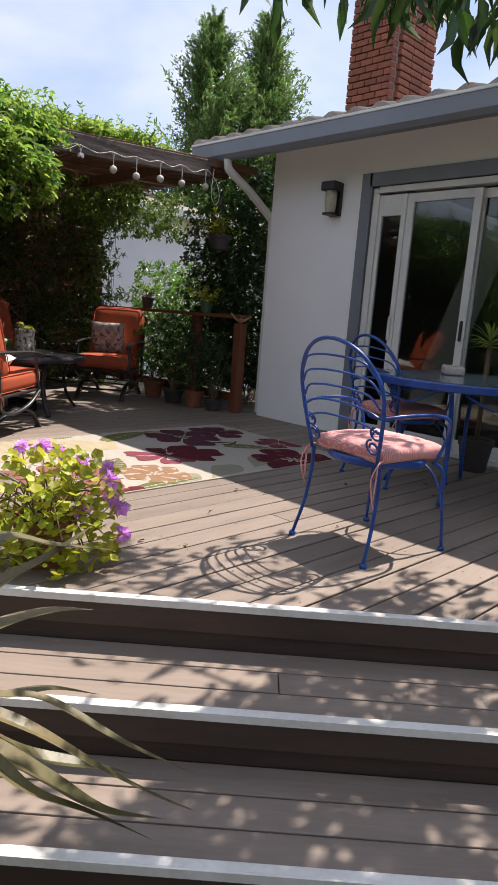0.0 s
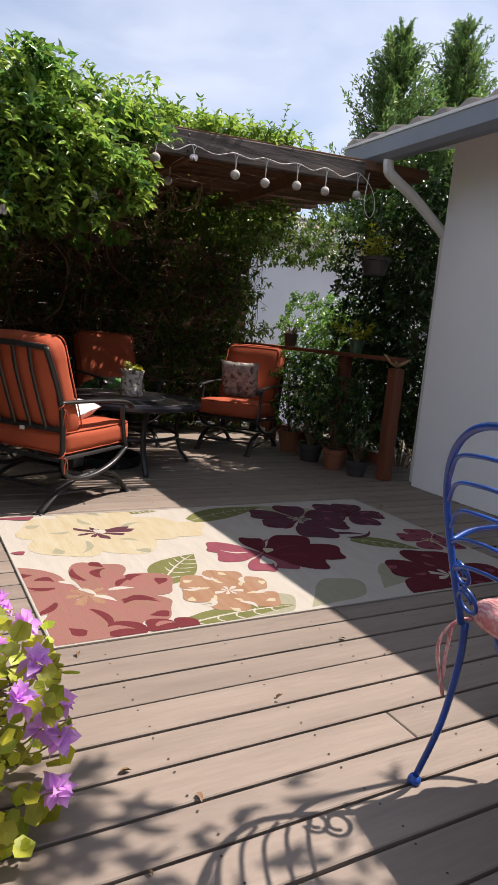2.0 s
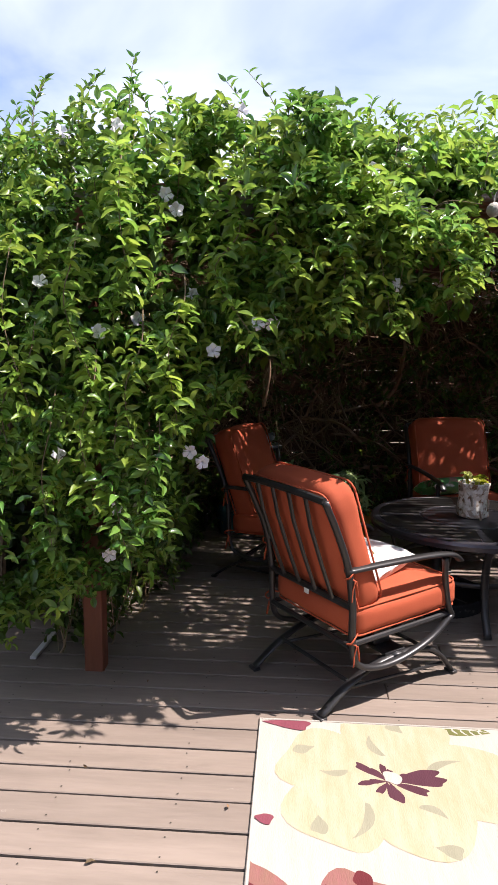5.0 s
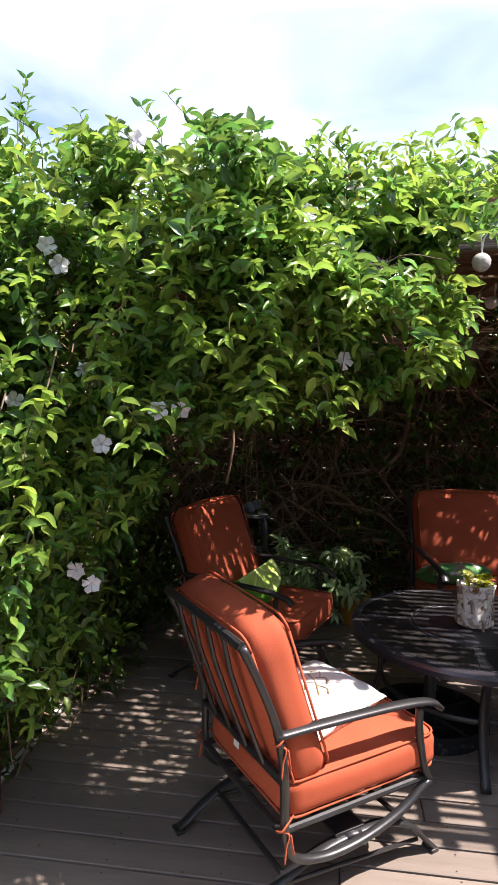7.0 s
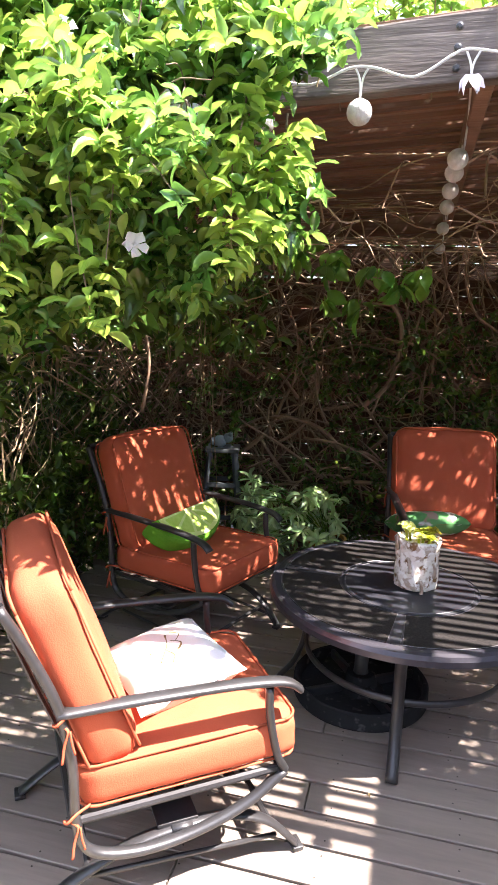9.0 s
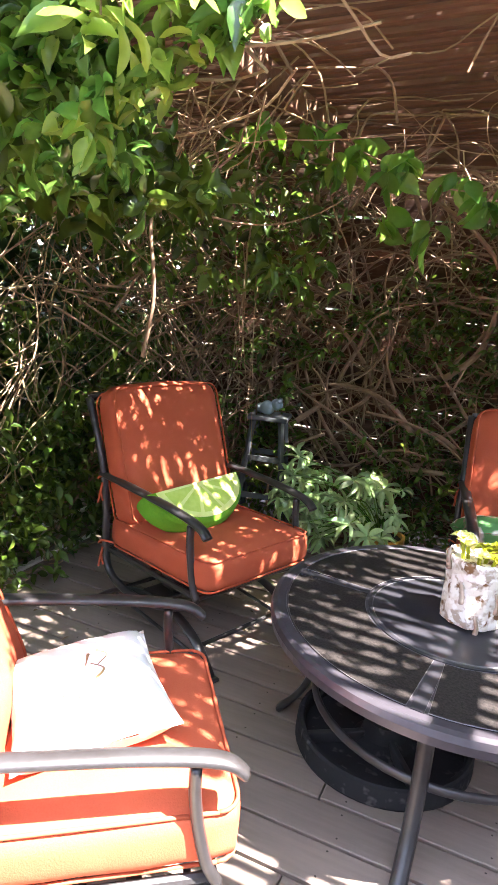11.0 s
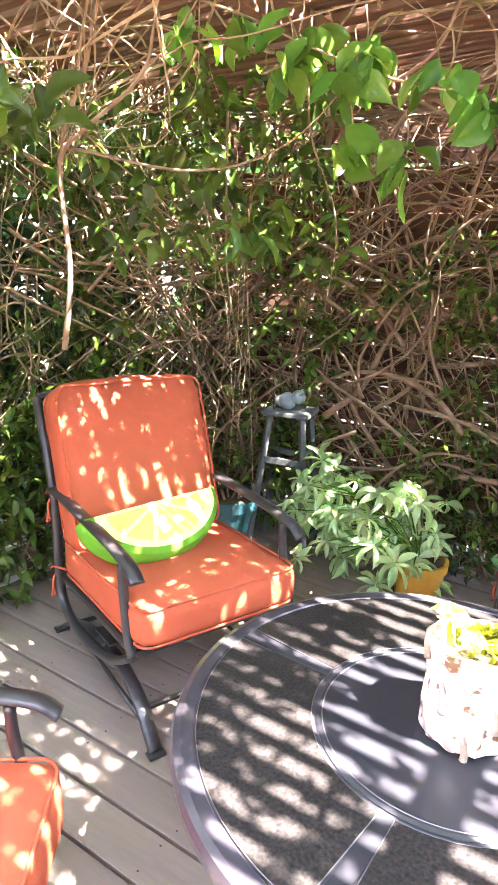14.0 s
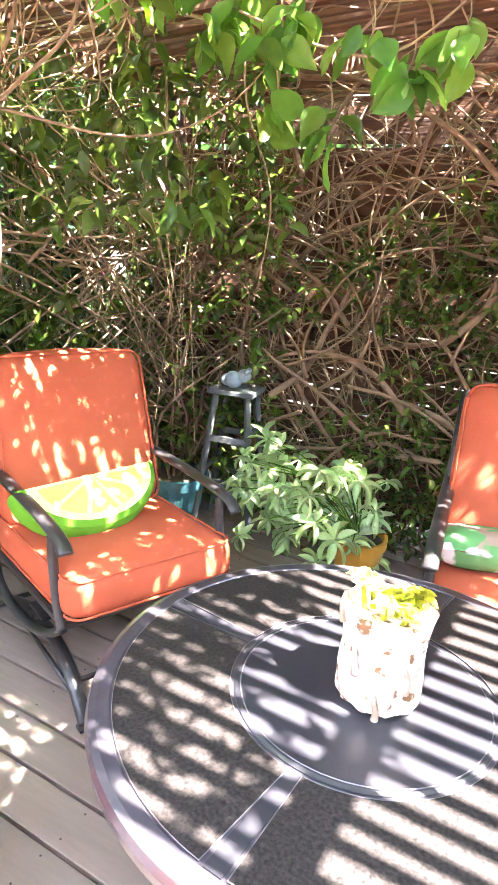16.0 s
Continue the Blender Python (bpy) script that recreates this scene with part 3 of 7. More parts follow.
fence = thing("back_fence", Matrix(), "reddish-brown fence of horizontal slats", "fence", kind="structure")
for k in range(22):
    plank("fence_slat", (4.25, 0.018, rng.uniform(0.100, 0.112)), (1.1, 4.93 + rng.uniform(-0.012, 0.012), 0.10 + 0.108 * k), M_FENCE, pose(0, 0, 0, rng.uniform(-6, 6), rng.uniform(-0.5, 0.5), 0), 0.003, parent=fence)
for x in (-0.35, 0.55, 1.55, 2.5):
    plank("fence_post", (0.07, 0.05, 2.2), (x, 4.97, 1.1), M_BEAM, parent=fence)

# ---- lounge chairs ----


def rounded_loop(w, d, r, z, n=5):
    pts = []
    for cx, cy, a0 in ((w - r, d - r, 0), (r - w, d - r, 90), (r - w, r - d, 180), (w - r, r - d, 270)):
        for k in range(n):
            a = radians(a0 + 90 * k / (n - 1))
            pts.append(Vector((cx + r * math.cos(a), cy + r * math.sin(a), z)))
    return pts + [pts[0]]


BACK = pose(0, -0.268, 0.705, 20, 0, 0)
SEAT = pose(0, 0.04, 0.402, 2, 0, 0)


def lounge_chair(m, label):
    chair = thing("lounge_chair", m, label, "chair", "lounge chairs round the low table")
    for s in (-1, 1):
        x = 0.292 * s
        bm = bmesh.new()
        tube(bm, spline([(x, -0.45, 0.928), (x, -0.385, 0.80), (x, -0.322, 0.645), (x, -0.292, 0.48), (x, -0.285, 0.31), (x, -0.25, 0.215), (x, -0.13, 0.175), (x, 0.03, 0.185),
                         (x, 0.19, 0.235), (x, 0.31, 0.315)], 6), 0.0135, 8, 1.35, (1, 0, 0))
        part("side_frame", bm, M_METAL, chair, smooth=True)
        bm = bmesh.new()
        tube(bm, spline([(x, 0.31, 0.315), (x, 0.285, 0.365), (x, 0.264, 0.45), (x, 0.252, 0.53), (x, 0.25, 0.59)], 5), 0.0125, 8, 1.3, (1, 0, 0))
        part("arm_post", bm, M_METAL, chair, smooth=True)
        bm = bmesh.new()
        tube(bm, spline([(x, -0.325, 0.628), (x, -0.2, 0.628), (x, 0.0, 0.624), (x, 0.15, 0.618), (x, 0.26, 0.607), (x, 0.315, 0.592), (x, 0.345, 0.568)], 5),
             0.012, 8, 2.0, (1, 0, 0))
        part("armrest", bm, M_METAL, chair, smooth=True)
        bm = bmesh.new()
        xi = 0.25 * s
        tube(bm, spline([(xi, -0.41, 0.012), (xi, -0.28, 0.10), (xi, -0.12, 0.165), (xi, 0.04, 0.185)], 5), 0.010, 8, 2.4, (1, 0, 0))
        tube(bm, spline([(xi, -0.02, 0.185), (xi, 0.15, 0.175), (xi, 0.27, 0.125), (xi, 0.345, 0.05), (xi, 0.375, 0.012)], 5), 0.010, 8, 2.4, (1, 0, 0))
        tube(bm, [(xi, -0.25, 0.095), (xi, 0.31, 0.06)], 0.008, 6)
        box(bm, (0.055, 0.035, 0.014), (xi, -0.41, 0.007), bevel=0.003)
        box(bm, (0.055, 0.035, 0.014), (xi, 0.378, 0.007), bevel=0.003)
        part("base_leg", bm, M_METAL, chair, smooth=True)
    bm = bmesh.new()
    tube(bm, [(-0.25, -0.25, 0.115), (0.25, -0.25, 0.115)], 0.010, 6)
    tube(bm, [(-0.25, 0.29, 0.105), (0.25, 0.29, 0.105)], 0.010, 6)
    box(bm, (0.51, 0.12, 0.012), (0, 0.0, 0.195), bevel=0.003)
    for x in (-0.15, 0.15):
        box(bm, (0.05, 0.09, 0.10), (x, 0.0, 0.25), bevel=0.008)
    part("spring_base", bm, M_METAL, chair)
    bm = bmesh.new()
    tube(bm, [(-0.28, 0.302, 0.318), (0.28, 0.302, 0.318)], 0.013, 8)
    tube(bm, [(-0.28, -0.29, 0.30), (0.28, -0.29, 0.30)], 0.013, 8)
    for s in (-1, 1):
        tube(bm, [(0.282 * s, 0.305, 0.32), (0.282 * s, -0.285, 0.305)], 0.012, 8)
    for y in (-0.15, 0.0, 0.15):
        box(bm, (0.55, 0.03, 0.006), (0, y, 0.309))
    part("seat_frame", bm, M_METAL, chair)
    bm = bmesh.new()
    tube(bm, spline([(-0.29, -0.45, 0.928), (-0.15, -0.457, 0.936), (0, -0.459, 0.938), (0.15, -0.457, 0.936), (0.29, -0.45, 0.928)], 4), 0.014, 8, 1.2, (0, 0, 1))
    part("top_rail", bm, M_METAL, chair)
    bm = bmesh.new()
    tube(bm, [(-0.29, -0.292, 0.47), (0.29, -0.292, 0.47)], 0.014, 8, 1.2, (0, 0, 1))
    part("back_rail", bm, M_METAL, chair)
    bm = bmesh.new()
    box(bm, (0.035, 0.003, 0.022), (0.01, -0.311, 0.455))
    part("care_tag", bm, M_NOSE, chair, "small white sewn tag")
    for k in range(4):
        x = -0.174 + 0.116 * k
        bm = bmesh.new()
        tube(bm, [(x, -0.298, 0.47), (x, -0.368, 0.645), (x, -0.425, 0.80), (x, -0.457, 0.932)], 0.007, 6, 2.0, (1, 0, 0))
        part("back_slat", bm, M_METAL, chair)
    bm = bmesh.new()
    cushion(bm, 0.575, 0.635, 0.138, 0.042, 0.018, SEAT)
    seat = part("seat_cushion", bm, M_ORANGE, chair, "burnt-orange seat cushion", smooth=True)
    bm = bmesh.new()
    for z in (-0.059, 0.059):
        tube(bm, [SEAT @ q for q in rounded_loop(0.281, 0.312, 0.045, z)], 0.0045, 6)
    part("piping", bm, M_ORANGE, seat, smooth=True)
    bm = bmesh.new()
    cushion(bm, 0.572, 0.155, 0.58, 0.055, 0.02, BACK)
    back = part("back_cushion", bm, M_ORANGE, chair, "burnt-orange back cushion", smooth=True)
    bm = bmesh.new()
    turn = pose(0, 0, 0, 90, 0, 0)
    for z in (-0.068, 0.068):
        tube(bm, [BACK @ (turn @ q) for q in rounded_loop(0.279, 0.282, 0.05, z)], 0.0045, 6)
    part("piping", bm, M_ORANGE, back, smooth=True)
    for s in (-1, 1):
        for z, y in ((0.61, -0.312), (0.33, -0.292)):
            bm = bmesh.new()
            x = 0.30 * s
            tube(bm, spline([(x - 0.02 * s, y + 0.045, z + 0.012), (x + 0.008 * s, y + 0.008, z + 0.016), (x + 0.014 * s, y - 0.018, z), (x - 0.01 * s, y - 0.02, z - 0.012),
                             (x + 0.012 * s, y + 0.01, z - 0.018), (x + 0.014 * s, y, z - 0.06), (x + 0.018 * s, y - 0.006, z - 0.105)], 5), 0.003, 6, 1.6)
            tube(bm, spline([(x + 0.015 * s, y + 0.015, z - 0.02), (x + 0.02 * s, y + 0.018, z - 0.05), (x + 0.016 * s, y + 0.026, z - 0.085)], 5), 0.003, 6, 1.6)
            part("tie", bm, M_ORANGE, back if z > 0.5 else seat, smooth=True)
    return chair


def chair_pose(x, y, heading):
    """A chair at a place, facing heading degrees from the x axis."""
    return pose(x, y, 0.002, 0, 0, heading - 90)


CHAIR_N = chair_pose(0.43, 1.988, 36)
CHAIR_L = chair_pose(0.086, 3.298, -21)
CHAIR_R = chair_pose(1.375, 3.85, -80)
CHAIR_E = chair_pose(2.49, 3.50, 221)
near = lounge_chair(CHAIR_N, "dark metal lounge chair with burnt-orange cushions beside the rug")
for m, text in ((CHAIR_L, "dark metal spring lounge chair with burnt-orange cushions by the vine"),
                (CHAIR_R, "dark metal lounge chair with burnt-orange cushions by the slatted fence"),
                (CHAIR_E, "dark metal lounge chair with burnt-orange cushions by the railing")):
    tagged(copy_thing(near, m), text)

# ---- low table ----
TX, TY, TH, TR = 1.17, 2.905, 0.53, 0.575
table = thing("low_table", pose(TX, TY, 0), "round dark metal table with speckled inlaid top", "table")
bm = bmesh.new()
lathe(bm, [(0.26, TH - 0.03), (TR - 0.06, TH - 0.032), (TR - 0.02, TH - 0.05), (TR - 0.004, TH - 0.045), (TR, TH - 0.02), (TR - 0.006, TH - 0.004),
           (TR - 0.02, TH + 0.001), (TR - 0.045, TH + 0.001), (TR - 0.048, TH - 0.003), (0.26, TH - 0.003)], 96)
part("rim", bm, M_RIM, table, "grey metal rim", smooth=False)
bm = bmesh.new()
for k in range(4):
    a0, a1 = radians(-94 + 90 * k + 3.0), radians(-94 + 90 * (k + 1) - 3.0)
    r0, r1 = 0.285, TR - 0.052
    pts = [(r1 * math.cos(a0 + (a1 - a0) * i / 20), r1 * math.sin(a0 + (a1 - a0) * i / 20)) for i in range(21)]
    pts += [(r0 * math.cos(a1 + (a0 - a1) * i / 12), r0 * math.sin(a1 + (a0 - a1) * i / 12)) for i in range(13)]
    bm = bmesh.new()
    prism(bm, pts, TH - 0.004, TH + 0.0015)
    part("stone_panel", bm, M_TABLE, table)
    bm = bmesh.new()
    tube(bm, [Vector((x, y, TH + 0.0008)) for x, y in pts + [pts[0]]], 0.0012, 4)
    part("inlay", bm, M_LINE, table)
    bm = bmesh.new()
    mid = radians(-94 + 90 * k)
    c, s_ = math.cos(mid), math.sin(mid)
    box(bm, (TR - 0.05 - 0.285, 0.034, 0.004), ((0.285 + TR - 0.05) / 2 * c, (0.285 + TR - 0.05) / 2 * s_, TH - 0.0015), Matrix.Rotation(mid, 4, "Z"))
    part("spoke", bm, M_INNER, table)
bm = bmesh.new()
lathe(bm, [(0.0001, TH - 0.02), (0.272, TH - 0.02), (0.275, TH), (0.268, TH + 0.003), (0.0001, TH + 0.003)], 72)
disc = part("centre_disc", bm, M_INNER, table, "smooth dark centre disc")
bm = bmesh.new()
tube(bm, [Vector((0.262 * math.cos(a), 0.262 * math.sin(a), TH + 0.003)) for a in np.linspace(0, 2 * math.pi, 73)], 0.0013, 4)
part("inlay", bm, M_LINE, disc)
bm = bmesh.new()
lathe(bm, [(0.0001, TH + 0.003), (0.036, TH + 0.003), (0.038, TH + 0.006), (0.03, TH + 0.008), (0.0001, TH + 0.008)], 24)
part("umbrella_hole_cap", bm, M_BLACK, disc)
for k in range(4):
    a = radians(-91 + 90 * k)
    c, s_ = math.cos(a), math.sin(a)
    bm = bmesh.new()
    tube(bm, spline([(0.50 * c, 0.50 * s_, TH - 0.04), (0.44 * c, 0.44 * s_, 0.40), (0.42 * c, 0.42 * s_, 0.27), (0.46 * c, 0.46 * s_, 0.12), (0.54 * c, 0.54 * s_, 0.008)], 5),
         0.013, 8, 1.7, (-s_, c, 0))
    part("leg", bm, M_METAL, table, smooth=True)
bm = bmesh.new()
tube(bm, [Vector((0.41 * math.cos(a), 0.41 * math.sin(a), 0.25)) for a in np.linspace(0, 2 * math.pi, 49)], 0.010, 6, 1.6, (0, 0, 1))
part("stretcher_ring", bm, M_METAL, table, smooth=True)

M_DUSTY = blotch_mat("dusty_black_plastic", (0.022, 0.022, 0.024), ((0.075, 0.072, 0.070),), 26, 0.60, 0.72)
base = thing("parasol_stand", pose(1.0, 2.92, 0.002), "round black parasol stand on the deck under the table", "parasol stand")
bm = bmesh.new()
lathe(bm, [(0.0001, 0.0), (0.286, 0.0), (0.292, 0.012), (0.290, 0.070), (0.284, 0.078), (0.272, 0.078), (0.266, 0.070), (0.262, 0.030), (0.10, 0.026), (0.075, 0.05), (0.06, 0.10), (0.0001, 0.10)], 48)
part("base_dish", bm, M_DUSTY, base)
bm = bmesh.new()
lathe(bm, [(0.0001, 0.09), (0.034, 0.09), (0.030, 0.12), (0.027, 0.36), (0.0001, 0.36)], 20)
part("pole_socket", bm, M_BLACK, base, smooth=True)
for k in range(4):
    bm = bmesh.new()
    box(bm, (0.20, 0.020, 0.04), (0.165 * math.cos(k * math.pi / 2 + 0.6), 0.165 * math.sin(k * math.pi / 2 + 0.6), 0.045), Matrix.Rotation(k * math.pi / 2 + 0.6, 4, "Z"), 0.004)
    part("rib", bm, M_BLACK, base)

# ---- climbing vine ----
LOW = np.array([(-1.5, 0.22), (-0.9, 0.34), (-0.6, 0.48), (-0.42, 0.62), (-0.3, 1.12), (0.1, 1.56), (0.5, 1.60), (0.74, 1.72), (0.93, 1.84)])
HIGH = np.array([(-1.5, 2.30), (-0.9, 2.40), (-0.3, 2.43), (0.06, 2.40), (0.42, 2.33), (0.74, 2.25), (1.05, 2.22)])


def front_points(n, rng, y0=1.60, y1=1.95, edge=0.0):
    pts, out = [], []
    while len(pts) < n:
        x = rng.uniform(-1.5, 0.93)
        lo, hi = np.interp(x, LOW[:, 0], LOW[:, 1]), np.interp(x, HIGH[:, 0], HIGH[:, 1])
        z = rng.uniform(lo + edge, hi)
        q = (z - lo) / (hi - lo + 1e-6)
        if noise.noise(Vector((x * 5.5, z * 5.5, 9.0 + y0))) < rng.uniform(-0.42, 0.22) + np.interp(x, (0.2, 0.6, 0.93), (0, 0.1, 0.3)) * (1.2 - q):
            continue
        bulge = 0.46 * noise.noise(Vector((x * 3.2, z * 3.2, 3.0))) + 0.10 * (1 - abs(2 * q - 1.2)) - 0.22 * max(0, 0.45 - q) * (x > -0.3)
        y = y0 + (y1 - y0) * rng.uniform(0, 1) ** 1.7 - bulge * 0.8 + np.interp(x, (-0.7, -0.2, 0.4), (0.06, 0.10, 0.20))
        if x > 0.45:
            y = min(y, 1.84)
        pts.append((x, y, z))
        out.append((0.1, -0.8, 0.45 + 0.9 * max(0, q - 0.7)))
    return np.array(pts), np.array(out)


BLOOMS = [(0.60, 1.77, 2.05), (0.55, 1.77, 2.075), (0.50, 1.69, 1.763), (-0.30, 1.66, 1.72), (-0.39, 1.60, 2.085), (-0.35, 1.60, 2.03), (-0.507, 1.62, 1.62), (-0.85, 1.5, 1.75), (-0.2, 1.55, 1.50),
          (-0.3, 1.60, 1.10), (-0.25, 1.60, 1.06), (-0.62, 1.55, 0.68), (-0.8, 1.5, 1.1), (-0.55, 1.5, 2.3), (-0.75, 1.5, 2.28), (-0.1, 1.55, 2.36)]


def round_blooms(b, w, s):
    """Leaves that leave the blossoms open to view from the deck."""
    keep = np.ones(len(b), bool)
    for x, y, z in BLOOMS:
        for lean in (0.0, 0.18, 0.36):
            keep &= ((b[:, 0] - x - lean * (y - b[:, 1])) ** 2 + (b[:, 2] - z) ** 2 > 0.05 ** 2) | (b[:, 1] > y + 0.02)
    return b[keep], w[keep], s[keep]


vine = thing("vine", Matrix(), "dense flowering evergreen vine over the pergola", "vine")
rng = np.random.default_rng(11)
p, o = front_points(2300, rng)
b, w, s = round_blooms(*sprigs(p, o, rng, (4, 8), (0.04, 0.07)))
leaf_mesh("leaves", b, w, s, 0.25, M_LEAF, vine, rng, fine=True)
p, o = front_points(620, rng, 1.55, 1.72)
b, w, s = round_blooms(*sprigs(p, o, rng, (5, 8), (0.035, 0.065)))
leaf_mesh("young_leaves", b, w, s, 0.23, M_YOUNG, vine, rng, fine=True)
# Inner layer takes the darker leaf, so gaps in the front read as shade.
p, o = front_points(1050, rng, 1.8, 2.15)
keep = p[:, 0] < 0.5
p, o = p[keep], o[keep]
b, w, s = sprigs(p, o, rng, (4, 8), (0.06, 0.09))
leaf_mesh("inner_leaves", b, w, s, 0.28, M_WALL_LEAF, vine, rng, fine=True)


def roof_points(n, rng, x0, x1, y0, y1, thick):
    x, y = rng.uniform(x0, x1, n), rng.uniform(y0, y1, n)
    z = np.array([roof_z(a) for a in x]) + 0.11 + rng.uniform(0, 1, n) * thick
    return np.stack([x, y, z], 1), np.tile((0.1, -0.1, 1.0), (n, 1))


# Counts shape the dapples below; the 2.70-3.30 zone is added to block sun.
base_, way_, size_ = [], [], []
for n, x0, x1, y0, y1, t in ((2500, -1.4, 0.9, 3.2, 4.9, 0.16), (850, -1.4, 0.9, 1.85, 3.2, 0.16), (1700, 0.7, 1.6, 2.3, 4.9, 0.13), (980, 1.5, 2.02, 2.36, 4.9, 0.09), (110, 1.3, 2.0, 2.1, 2.38, 0.06), (80, 2.02, 2.4, 2.36, 3.6, 0.07), (640, 2.70, 3.30, 2.36, 3.3, 0.07), (500, 1.9, 3.2, 3.5, 4.9, 0.1),
                             (100, 0.7, 1.6, 2.0, 2.3, 0.09), (22, 1.6, 2.05, 2.05, 2.3, 0.05)):
    p, o = roof_points(n, rng, x0, x1, y0, y1, t)
    b, w, s = sprigs(p, o, rng, (4, 8), (0.038, 0.066), 1.0)
    base_.append(b), way_.append(w), size_.append(s)
leaf_mesh("roof_leaves", np.concatenate(base_), np.concatenate(way_), np.concatenate(size_), 0.24, M_YOUNG, vine, rng)

# sunlit sprays that stand out of the mass
bm = bmesh.new()
base_, way_, size_ = [], [], []
p, o = front_points(210, rng, 1.52, 1.62, 0.06)
for q in p[p[:, 0] < 0.7]:
    reach = rng.uniform(0.08, 0.26)
    a = rng.normal(0, 0.5)
    q = Vector(q) + Vector((0, 0.05, 0))
    tip = q + Vector((reach * math.sin(a) + 0.05, -reach * math.cos(a), rng.uniform(-0.12, 0.06)))
    line = spline([q, q.lerp(tip, 0.5) + Vector((0, 0, 0.05)), tip], 4)
    tube(bm, line, 0.002, 4, taper=0.5)
    for i, c in enumerate(line[2:]):
        for k in range(2 if i < 6 else 4):
            t = 2.4 * (2 * i + k) + rng.uniform(0, 0.5)
            base_.append(c)
            way_.append((0.9 * math.cos(t), -0.45 + 0.9 * math.sin(t) * 0.5, 0.5 * math.sin(t) + 0.12))
            size_.append(rng.uniform(0.042, 0.068))
tagged(part("spray_wood", bm, M_STEM, vine), kind="stuff")
base_, way_, size_ = round_blooms(np.array(base_), np.array(way_), np.array(size_))
half = len(base_) * 2 // 5
leaf_mesh("spray_leaves", base_[:half], way_[:half], np.array(size_[:half]), 0.2, M_LEAF, vine, rng, fine=True)
leaf_mesh("spray_leaves", base_[half:], way_[half:], np.array(size_[half:]), 0.2, M_YOUNG, vine, rng, fine=True)

# leafy streamers that hang in front of the mass and catch the sun
for x, y, z0, z1 in ((0.40, 1.56, 2.12, 1.60), (0.47, 1.58, 2.05, 1.72), (0.72, 1.68, 2.10, 1.74), (0.80, 1.72, 2.02, 1.78), (0.10, 1.50, 2.15, 1.78), (-0.12, 1.46, 2.0, 1.55), (-0.30, 1.46, 1.75, 1.25), (-0.52, 1.44, 2.15, 1.72),
                     (-0.62, 1.42, 1.45, 0.95), (-0.78, 1.42, 1.3, 0.78), (-0.90, 1.40, 1.9, 1.3), (-0.40, 1.48, 1.2, 0.85), (-1.10, 1.40, 1.5, 0.8), (0.25, 1.52, 1.95, 1.62),
                     (-0.95, 1.40, 1.3, 0.80), (-0.68, 1.42, 1.9, 1.4), (-0.45, 1.44, 1.6, 1.1), (-1.2, 1.40, 2.0, 1.3), (-0.55, 1.42, 1.2, 0.80), (-0.85, 1.42, 1.55, 1.05)):
    y -= 0.12 * (x < -0.2)
    base_, way_, size_ = [], [], []
    line = spline([(x, y + 0.12, z0 + 0.05), (x + 0.02, y, z0 - 0.08), (x + rng.normal(0, 0.03), y - 0.03, (z0 + z1) / 2), (x + rng.normal(0.02, 0.04), y - 0.04, z1)], 5)
    bent_line = bmesh.new()
    tube(bent_line, line, 0.0028, 5, taper=0.5)
    part("streamer", bent_line, M_STEM, vine)
    for i, q in enumerate(line[2:]):
        for k in range(5 if i < 11 else 8):
            t = 2.4 * (3 * i + k) + rng.uniform(0, 0.5)
            base_.append(q + Vector(rng.normal(0, 0.022, 3)))
            way_.append((0.9 * math.cos(t) + 0.15, -0.35 + 0.6 * math.sin(t), 0.25 * math.sin(2 * t) - 0.25))
            size_.append(rng.uniform(0.042, 0.072))
    b, w, s = round_blooms(np.array(base_), np.array(way_), np.array(size_))
    leaf_mesh("streamer_leaves", b, w, s, 0.22, M_YOUNG if z1 > 0.9 else M_LEAF, vine, rng, fine=True)

# upright shoots against the sky
bm = bmesh.new()
base_, way_, size_ = [], [], []
for k in range(60):
    x = rng.uniform(-1.3, 2.3)
    y = rng.uniform(1.7, 2.2) if x < 0.9 else rng.uniform(2.05, 2.5)
    z = np.interp(x, HIGH[:, 0], HIGH[:, 1]) if x < 0.9 else roof_z(x) + 0.12
    top = rng.uniform(0.06, 0.20) * (1.5 if rng.random() < 0.2 else 1)
    tip = Vector((x + rng.normal(0, 0.05), y + rng.normal(0, 0.04), z + top))
    line = spline([(x, y, z - 0.1), (x + rng.normal(0, 0.02), y, z + top * 0.4), tip], 4)
    tube(bm, line, 0.0022, 4, taper=0.5)
    for i, q in enumerate(line[2:]):
        for a in (0, 2.6):
            t = a + i * 1.1
            base_.append(q)
            way_.append((math.cos(t), math.sin(t), 0.9))
            size_.append(rng.uniform(0.03, 0.055))
tagged(part("shoot_wood", bm, M_STEM, vine), kind="stuff")
leaf_mesh("shoot_leaves", base_, way_, np.array(size_), 0.2, M_LEAF, vine, rng)

